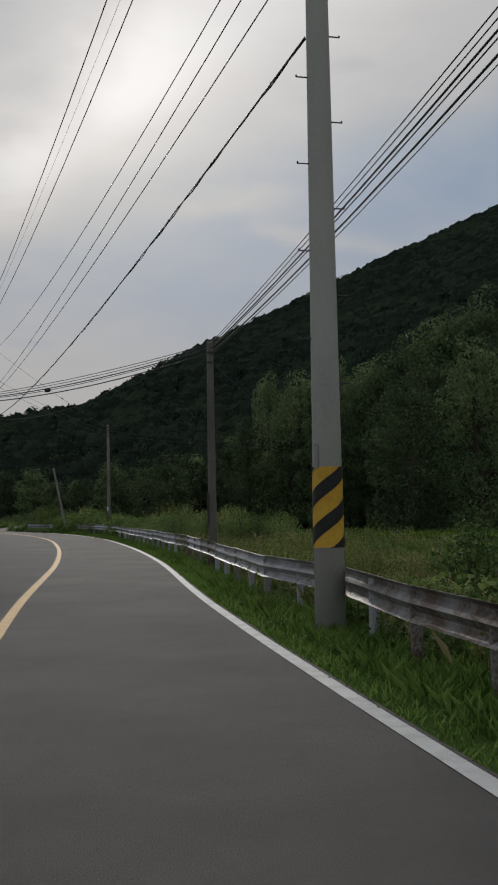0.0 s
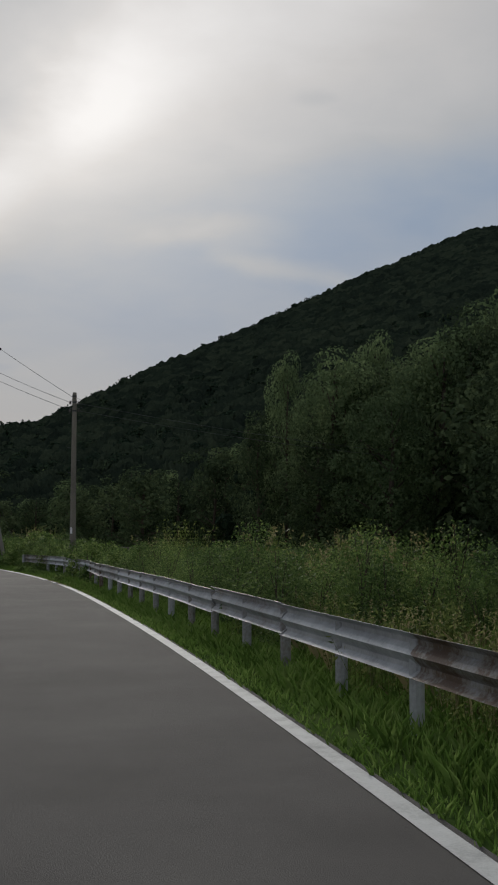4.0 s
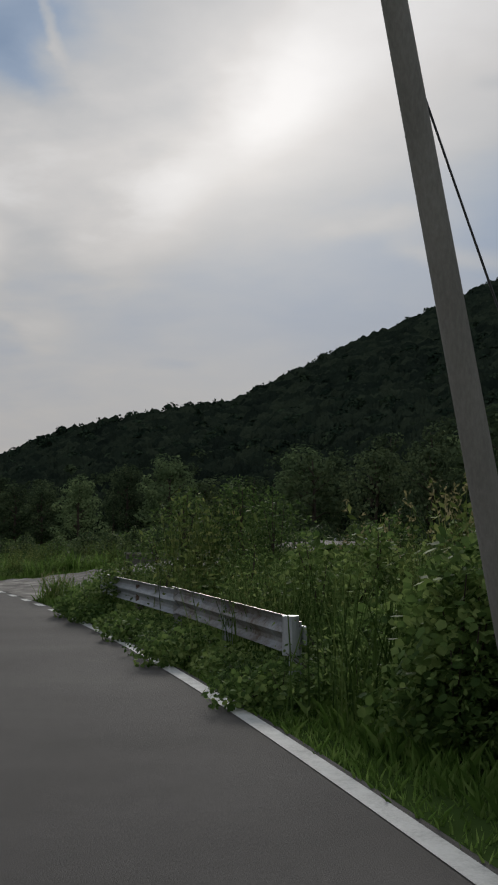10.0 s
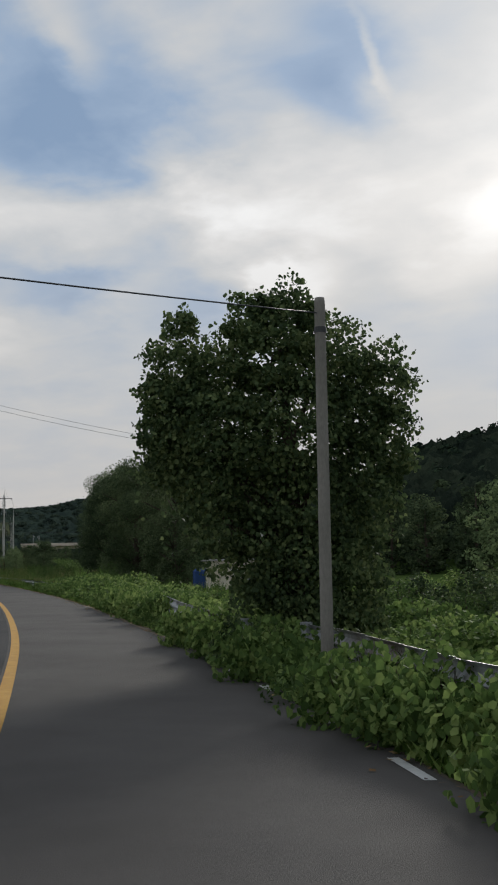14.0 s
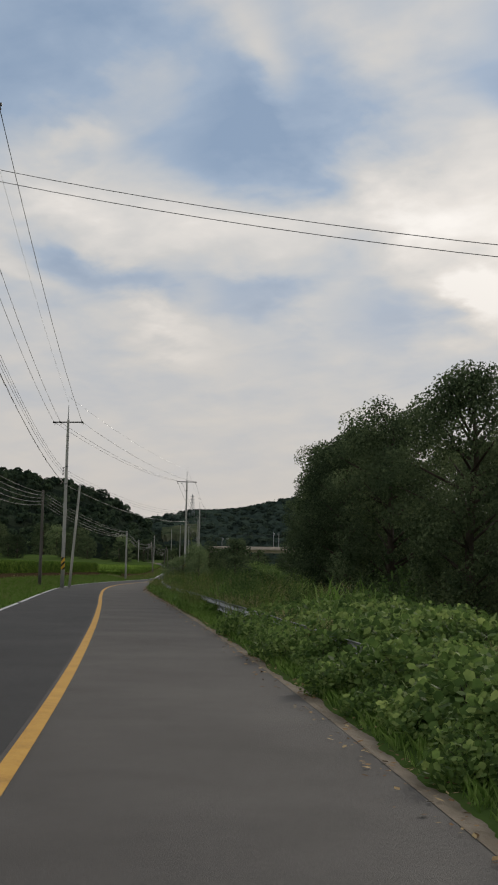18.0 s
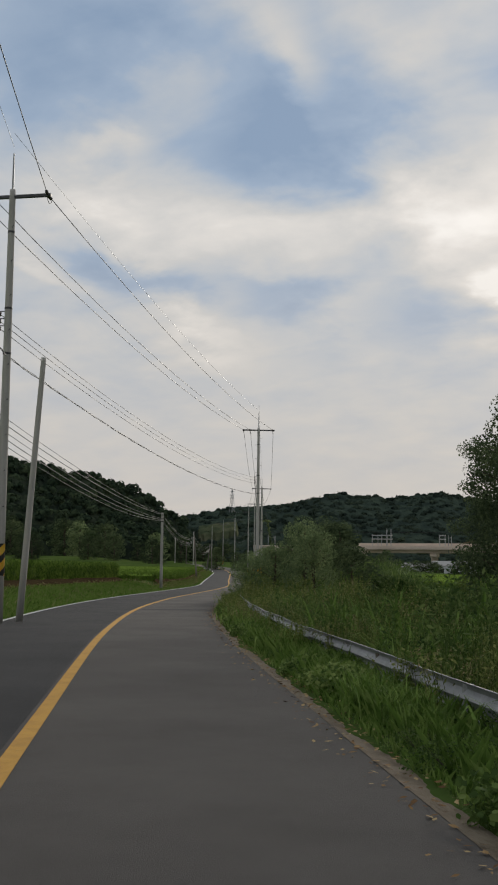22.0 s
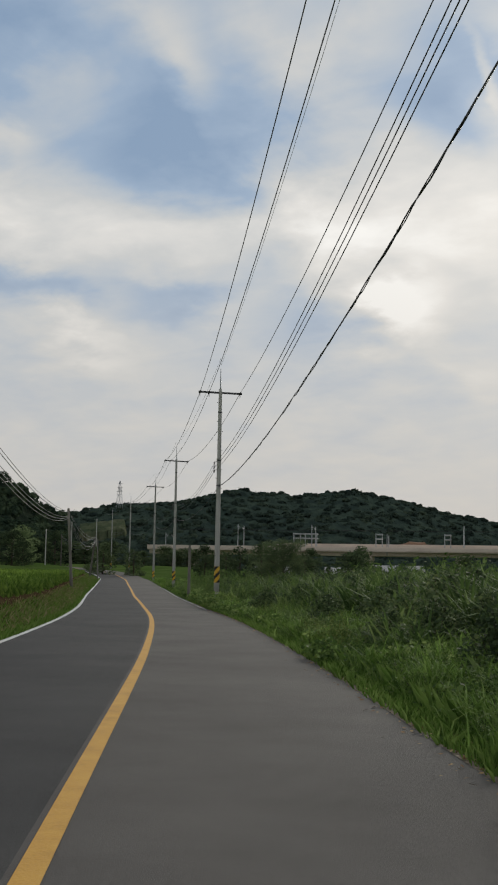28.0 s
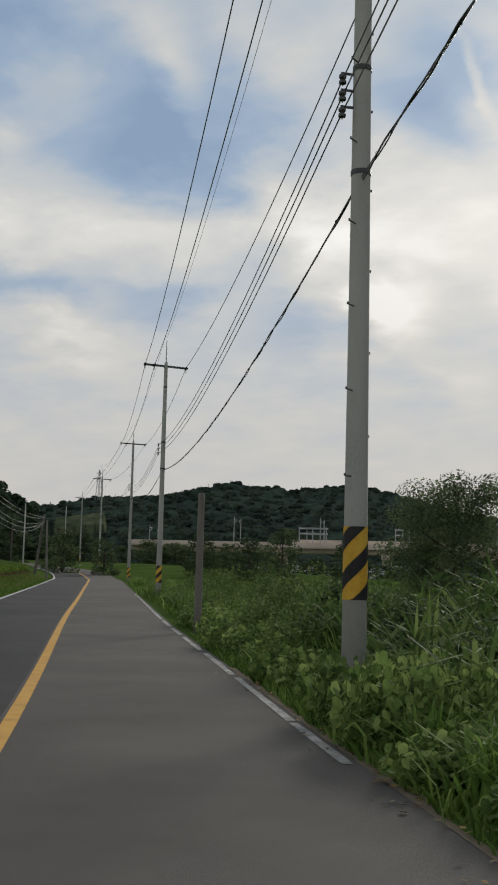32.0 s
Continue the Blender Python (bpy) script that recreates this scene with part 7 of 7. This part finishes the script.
scatter(["cane", "kudzu_a", "cane", "reed_a"], 118.2, 121.5, 4.4, 8.2, 0.85, 0.5, 0.7, 41)
scatter(["thicket_dark", "bush_b", "thicket_dark", "bush_a"], 118, 136, 13, 21, 2.0, 1.0, 1.5, 55)
scatter(["bush_low", "weed_dark", "bush_b", "kudzu_b"], 77, 106, 9.5, 16, 2.6, 0.8, 1.2, 42)
scatter(["vine_bush", "bush_soft", "kudzu_b", "feather", "vine_bush"], 84, 98.5, 5.2, 8.6, 1.5, 0.9, 1.3, 43)
scatter(["kudzu_a", "kudzu_b", "bush_low"], 142, 176, 3.5, 3.9, 1.0, 0.45, 0.62, 35)
scatter(["vine_mound"], 125.8, 133, 3.45, 3.6, 0.9, 0.75, 0.9, 48, tall=1.35)
scatter(["vine_mound"], 133, 139.2, 3.3, 3.4, 0.9, 0.75, 0.9, 49, tall=1.4)
scatter(["vine_mound"], 144.6, 157, 3.6, 3.75, 0.95, 0.85, 1.0, 51, tall=1.35)
scatter(["vine_mound"], 176, 186, 3.6, 3.9, 1.15, 0.7, 0.9, 50, tall=1.1)
scatter(["kudzu_a"], 134, 141, 3.25, 3.4, 2.6, 0.28, 0.4, 38)
scatter(["thicket_dark", "bush_b", "kudzu_b"], 121, 141, 7.2, 10, 1.8, 0.7, 1.05, 36)
scatter(["thicket_dark", "bush_b", "vine_bush"], 138, 158, 9.0, 14, 2.3, 0.75, 1.1, 63)
scatter(["vine_mound"], 119.6, 127.4, 3.55, 3.75, 0.75, 0.75, 0.9, 64, tall=1.35)
scatter(["weed_b", "bush_low", "weed_dark"], 141, 200, 9.5, 22, 3.4, 0.4, 0.65, 37)
scatter(["kudzu_a", "kudzu_b", "kudzu_b"], 176, 189, 4.7, 8.5, 1.5, 0.9, 1.2, 12, rise=0.3)
# tall grass beside the old rail, then reeds
scatter(["weed_a", "weed_b", "reed_a", "weed_a", "weed_dark", "vine_low", "reed_a", "cane"], 190, 262, 4.7, 8.8, 1.4, 0.6, 0.9, 13, rise=0.35)
scatter(["reed_a", "vine_low", "weed_a", "vine_mound"], 198, 260, 3.5, 3.75, 0.9, 0.42, 0.6, 44)
scatter(["reed_a", "weed_a", "weed_b"], 236, 258, 3.5, 3.8, 0.9, 0.42, 0.6, 46)
scatter(["reed_a", "weed_a"], 200, 216, 3.5, 3.8, 1.2, 0.42, 0.6, 47)
scatter(["reed_a", "weed_b", "vine_low", "weed_a"], 178, 262, 4.2, 4.9, 0.9, 0.45, 0.65, 14)
scatter(["bush_b", "kudzu_a", "bush_a", "weed_dark"], 262, 287, 4.6, 8.5, 1.6, 0.85, 1.25, 15, rise=0.25)
scatter(["vine_low", "reed_a", "kudzu_a", "reed_b", "thicket_dark", "reed_a"], 285, 346, 4.6, 7.2, 1.0, 0.68, 0.95, 16, rise=0.35)
scatter(["reed_b", "cane_dark", "reed_b", "cane_dark", "thicket_dark"], 288, 346, 6.8, 11.0, 1.05, 1.05, 1.4, 17, rise=0.3)
scatter(["cane_dark", "weed_dark", "bush_b"], 284, 346, 11.0, 14.0, 1.6, 1.4, 1.8, 58)
scatter(["vine_low", "kudzu_a", "reed_a"], 328, 338.2, 3.75, 4.8, 0.75, 0.6, 0.8, 59, rise=0.3)
scatter(["vine_mound", "kudzu_a", "vine_bush"], 277, 291, 3.8, 5.4, 0.95, 0.75, 1.0, 60, rise=0.25)
scatter(["vine_mound", "weed_a", "bush_low", "kudzu_a"], 251, 266, 4.4, 6.2, 1.0, 0.8, 1.1, 61)
scatter(["reed_a", "vine_low", "weed_a", "vine_low"], 288, 352, 3.9, 4.6, 1.2, 0.45, 0.65, 40)
scatter(["reed_a", "vine_low"], 352, 430, 4.0, 8.0, 2.6, 0.6, 0.9, 18)
scatter(["bush_low", "kudzu_a", "reed_a", "weed_dark", "bush_b", "kudzu_a"], 341, 386, 4.3, 9.5, 1.3, 0.75, 1.05, 52, rise=0.35)
scatter(["cane_dark", "thicket_dark", "reed_b", "bush_b", "cane_dark"], 335, 347, 5.0, 9.0, 1.1, 0.85, 1.15, 53)
scatter(["kudzu_a", "vine_mound", "vine_low"], 340, 364, 3.9, 6.2, 0.95, 0.7, 1.0, 65, rise=0.2)
rnd_p = random.Random(67)
for x, y in ((-156.93, 294.1), (-129.4, 252.95)):
    sx, ox = road_frame(np.array([[x, y]]))
    for k, (ds, do) in enumerate(((-0.9, -0.35), (-1.2, 0.1), (-0.7, 0.55), (-1.9, 0.2), (-0.3, -0.45), (-2.6, 0.5), (0.3, 0.6), (-2.2, -0.1))):
        put_shrub(("vine_low", "kudzu_a", "vine_mound")[k % 3], float(sx[0]) + ds, max(3.5, float(ox[0]) + do), 0.62 + 0.05 * (k % 4), rnd_p, 1.75)
scatter(["reed_a", "kudzu_a", "vine_low"], 287, 346, 3.8, 5.4, 0.95, 0.55, 0.8, 54, rise=0.25)


# vine on the guy wire beside the pole
def build_guy_vine():
    rng = np.random.RandomState(77)
    a, b = V3(-129.3, 252.9, 8.2), V3(-126.6, 251.6, 0.0)
    wire(a, b, 0.02, 0.008, "taut steel guy wire", "guy wires", mat=DARK_STEEL)
    ob = thing("climbing_vine", "dark climbing vine wound up a guy wire", "vine", b)
    pts = []
    for i in range(900):
        u = 0.60 * rng.rand() ** 0.9
        w = 0.06 + 0.26 * (1 - u / 0.62) ** 1.5
        pts.append(np.array(b.lerp(a, u) - b) + rng.normal(size=3) * w * 0.55)
    pts += [np.array(b.lerp(a, 0.60) - b) + rng.normal(size=3) * np.array([0.15, 0.15, 0.04]) for _ in range(70)]
    pts = np.array([p for p in pts if p[2] > 0.03])
    v, f = leaves(rng, pts, rng.normal(size=pts.shape) + np.array([0, 0, 0.5]), 0.075 * (0.6 + 0.8 * rng.rand(len(pts))), ROUND, droop=0.6)
    part("vine_leaves", mesh_of("vine_leaves", v, f, VINE_DARK), ob)
    part("stem", mesh_of("stem", *tube([(0.1 * math.sin(i), 0.1 * math.cos(i), 0) if i == 0 else tuple(np.array(b.lerp(a, 0.062 * i) - b) + np.array([0.04 * math.sin(i * 2), 0.04 * math.cos(i * 2), 0])) for i in range(11)], 0.015, 5), BARK), ob)


build_guy_vine()


# ---- grass on the verges ----
def grass_strip(name, bands, seed, mat, label):
    """bands: s from, to, o from, to, blades a square metre, height."""
    rng = np.random.RandomState(seed)
    verts, faces = [], []
    total = 0
    for s0, s1, o0, o1, dense, tall in bands:
        n = int((s1 - s0) * abs(o1 - o0) * dense)
        s, o = rng.uniform(s0, s1, n), rng.uniform(min(o0, o1), max(o0, o1), n)
        x, y = np.interp(s, LINE_S, LINE_XY[:, 0]) + np.interp(s, LINE_S, LINE_N[:, 0]) * o, np.interp(s, LINE_S, LINE_XY[:, 1]) + np.interp(s, LINE_S, LINE_N[:, 1]) * o
        up = np.where(o > 0, -0.02 - 0.02 * (o - 3) + 0.75 * np.clip(1 - np.abs(s - 114) / 13, 0, 1) * np.clip((o - 3.6) / 6, 0, 1), -0.03 + left_bank(s, o)) + rise(s)
        a, h = rng.uniform(0, 6.28, n), tall * rng.uniform(0.45, 1.25, n)
        w, lean = 0.004 + 0.007 * rng.rand(n), h * rng.uniform(0.1, 0.8, n)
        b = a + 1.57
        root = np.stack([x, y, up - 0.05], 1)
        side = np.stack([np.cos(b) * w, np.sin(b) * w, 0 * w], 1)
        mid = root + np.stack([np.cos(a) * lean * 0.35, np.sin(a) * lean * 0.35, h * 0.62], 1)
        tip = root + np.stack([np.cos(a) * lean, np.sin(a) * lean, h], 1)
        v = np.stack([root - side, root + side, mid + side * 0.8, tip, mid - side * 0.8], 1).reshape(-1, 3)
        f = np.arange(n)[:, None] * 5 + np.arange(5)[None] + total
        total += len(v)
        verts.append(v)
        faces.append(f)
    thing(name, label, "grass", kind="stuff", data=mesh_of(name, np.concatenate(verts), np.concatenate(faces), mat))


grass_strip("verge_grass", [(6, 104, 3.08, 3.5, 420, 0.12), (6, 104, 3.45, 4.6, 420, 0.22), (6, 50, 4.4, 14, 34, 0.4), (104, 108.2, 3.15, 5.5, 260, 0.2), (119, 180, 8.5, 24, 7, 0.5), (117.5, 127, 3.1, 7.5, 300, 0.2), (104, 110.5, 5.5, 12, 120, 0.3), (127, 198, 3.0, 4.4, 260, 0.18), (198, 285, 3.0, 3.5, 300, 0.16), (198, 285, 3.2, 4.9, 240, 0.34), (285, 352, 3.0, 3.6, 300, 0.2), (285, 352, 3.4, 4.9, 220, 0.36), (285, 352, 4.6, 8, 30, 0.6), (352, 430, 3.2, 6, 30, 0.3)],
            71, GRASS, "short green grass along the asphalt edge")
grass_strip("bank_grass", [(160, 300, -3.25, -6.8, 130, 0.24), (300, 376, -3.25, -4.7, 120, 0.24), (376, 430, -3.25, -4.9, 60, 0.26)], 72, GRASS, "green grass on the bank below the fields")
grass_strip("dry_bank_grass", [(205, 304, -3.4, -7.2, 9, 0.26), (302, 376, -3.5, -4.8, 60, 0.26), (376, 430, -3.6, -5.0, 20, 0.26), (8, 44, 4.2, 9, 36, 0.44)], 73, STRAW, "straw-coloured grass among the green")


# ---- rice fields ----
def field_top(s, o, z):
    """The crop stands higher towards the end and the back of the field."""
    return z + 0.004 * np.clip(s - 225, -30, 80) + 0.002 * (np.abs(o) - 8)


# darker than RICE: shade of the field's front face put into the blade colour
RICE_BLADES = leafy("rice_blades", (0.044, 0.082, 0.015), (0.088, 0.146, 0.026), (0.155, 0.22, 0.045), 0.35, 0.04, 0.8)


def rice_field(label, s0, s1, o0, o1, z, seed, dense=26, face=0.9):
    """A sheet of crop with ruffled rim; its front face and top are covered with upright blades."""
    rng = np.random.RandomState(seed)
    ob = thing("rice_field", label, "rice field", on_road(s0, o0, 0), "rice fields beside the road")
    base = Vector(ob.location)
    ns, no = max(2, int((s1 - s0) / 1.5)), 18
    ways = np.sign(o1 - o0)
    verts = []
    for i in range(ns + 1):
        for k in range(no + 1):
            s, o = s0 + (s1 - s0) * i / ns, o0 + (o1 - o0) * (k / no) ** 1.8
            if k == 0:
                o += 0.25 * noise.noise(Vector((s * 0.5, 0, seed)))
            end = min(1.0, 0.25 + min(i, ns - i) * 1.5 / 3.0)
            lip = (0.0, 0.86, 1.0)[min(2, k)] if k < 2 else 1.0
            top = field_top(s, o, z)
            verts.append(on_road(s, o, top - face * 0.35 * (1 - end) - (0.10 if k == 0 else 0.0) - 0.05 * (1 - lip) + 0.07 * noise.noise(Vector((s * 0.4, o * 0.4, seed)))) - base)
    n = no + 1
    faces = [(i * n + k, i * n + k + 1, (i + 1) * n + k + 1, (i + 1) * n + k) for i in range(ns) for k in range(no)]
    rim = [i * n for i in range(ns + 1)] + [ns * n + k for k in range(1, n)] + [i * n + no for i in range(ns - 1, -1, -1)] + [k for k in range(no - 1, 0, -1)]
    m = len(verts)
    verts += [Vector((verts[i].x, verts[i].y, verts[i].z - face - 0.6)) for i in rim]
    for j in range(len(rim)):
        q = (j + 1) % len(rim)
        faces.append((rim[j], m + j, m + q, rim[q]))
    part("crop", mesh_of("crop", verts, faces, RICE), ob)

    def blades(s, o, down, size):
        x, y = np.interp(s, LINE_S, LINE_XY[:, 0]) + np.interp(s, LINE_S, LINE_N[:, 0]) * o, np.interp(s, LINE_S, LINE_XY[:, 1]) + np.interp(s, LINE_S, LINE_N[:, 1]) * o
        q = np.stack([x - base.x, y - base.y, field_top(s, o, z) + rise(s) - base.z - down], 1)
        nr = rng.normal(size=q.shape) * np.array([1, 1, 0.25])
        return leaves(rng, q, nr, size, LONG * np.array([0.9, 1]), droop=-1.5)

    cnt = int((s1 - s0) * min(16, abs(o1 - o0)) * dense * 0.35)
    pieces = [blades(rng.uniform(s0, s1, cnt), o0 + ways * 16 * rng.rand(cnt) ** 1.6 * min(1, abs(o1 - o0) / 16), rng.uniform(-0.10, 0.10, cnt), 0.30)]
    cnt = int((s1 - s0) * face * dense * 7)
    pieces.append(blades(rng.uniform(s0, s1, cnt), o0 - ways * rng.uniform(-0.15, 0.22, cnt), face * rng.rand(cnt) ** 0.85, 0.36 * rng.uniform(0.6, 1.1, cnt)))
    for e in (s0, s1):
        cnt = int(12 * face * dense * 7)
        pieces.append(blades(e + rng.uniform(-0.25, 0.25, cnt), o0 + ways * 12 * rng.rand(cnt) ** 1.3, face * rng.rand(cnt), 0.36 * rng.uniform(0.6, 1.1, cnt)))
    at, vs, fs = 0, [], []
    for v, f in pieces:
        vs.append(v)
        fs.append(f + at)
        at += len(v)
    part("rice_blades", mesh_of("rice_blades", np.concatenate(vs), np.concatenate(fs), RICE_BLADES), ob)


rice_field("bright green rice field on a raised terrace", 186, 304, -8.2, -75, 1.62, 81)
rice_field("bright green rice field beyond a grassy dike", 306, 374, -5.1, -78, 0.82, 82, 18, 0.6)
rice_field("bright green rice field at the far bend", 379, 426, -5.3, -70, 0.75, 85, 14, 0.8)
rice_field("bright green rice field below the wooded mountain", 52, 66, 19.5, 34, 0.12, 83, 20)
rice_field("green field beyond the reeds", 300, 420, 26, 70, 0.0, 84, 4)
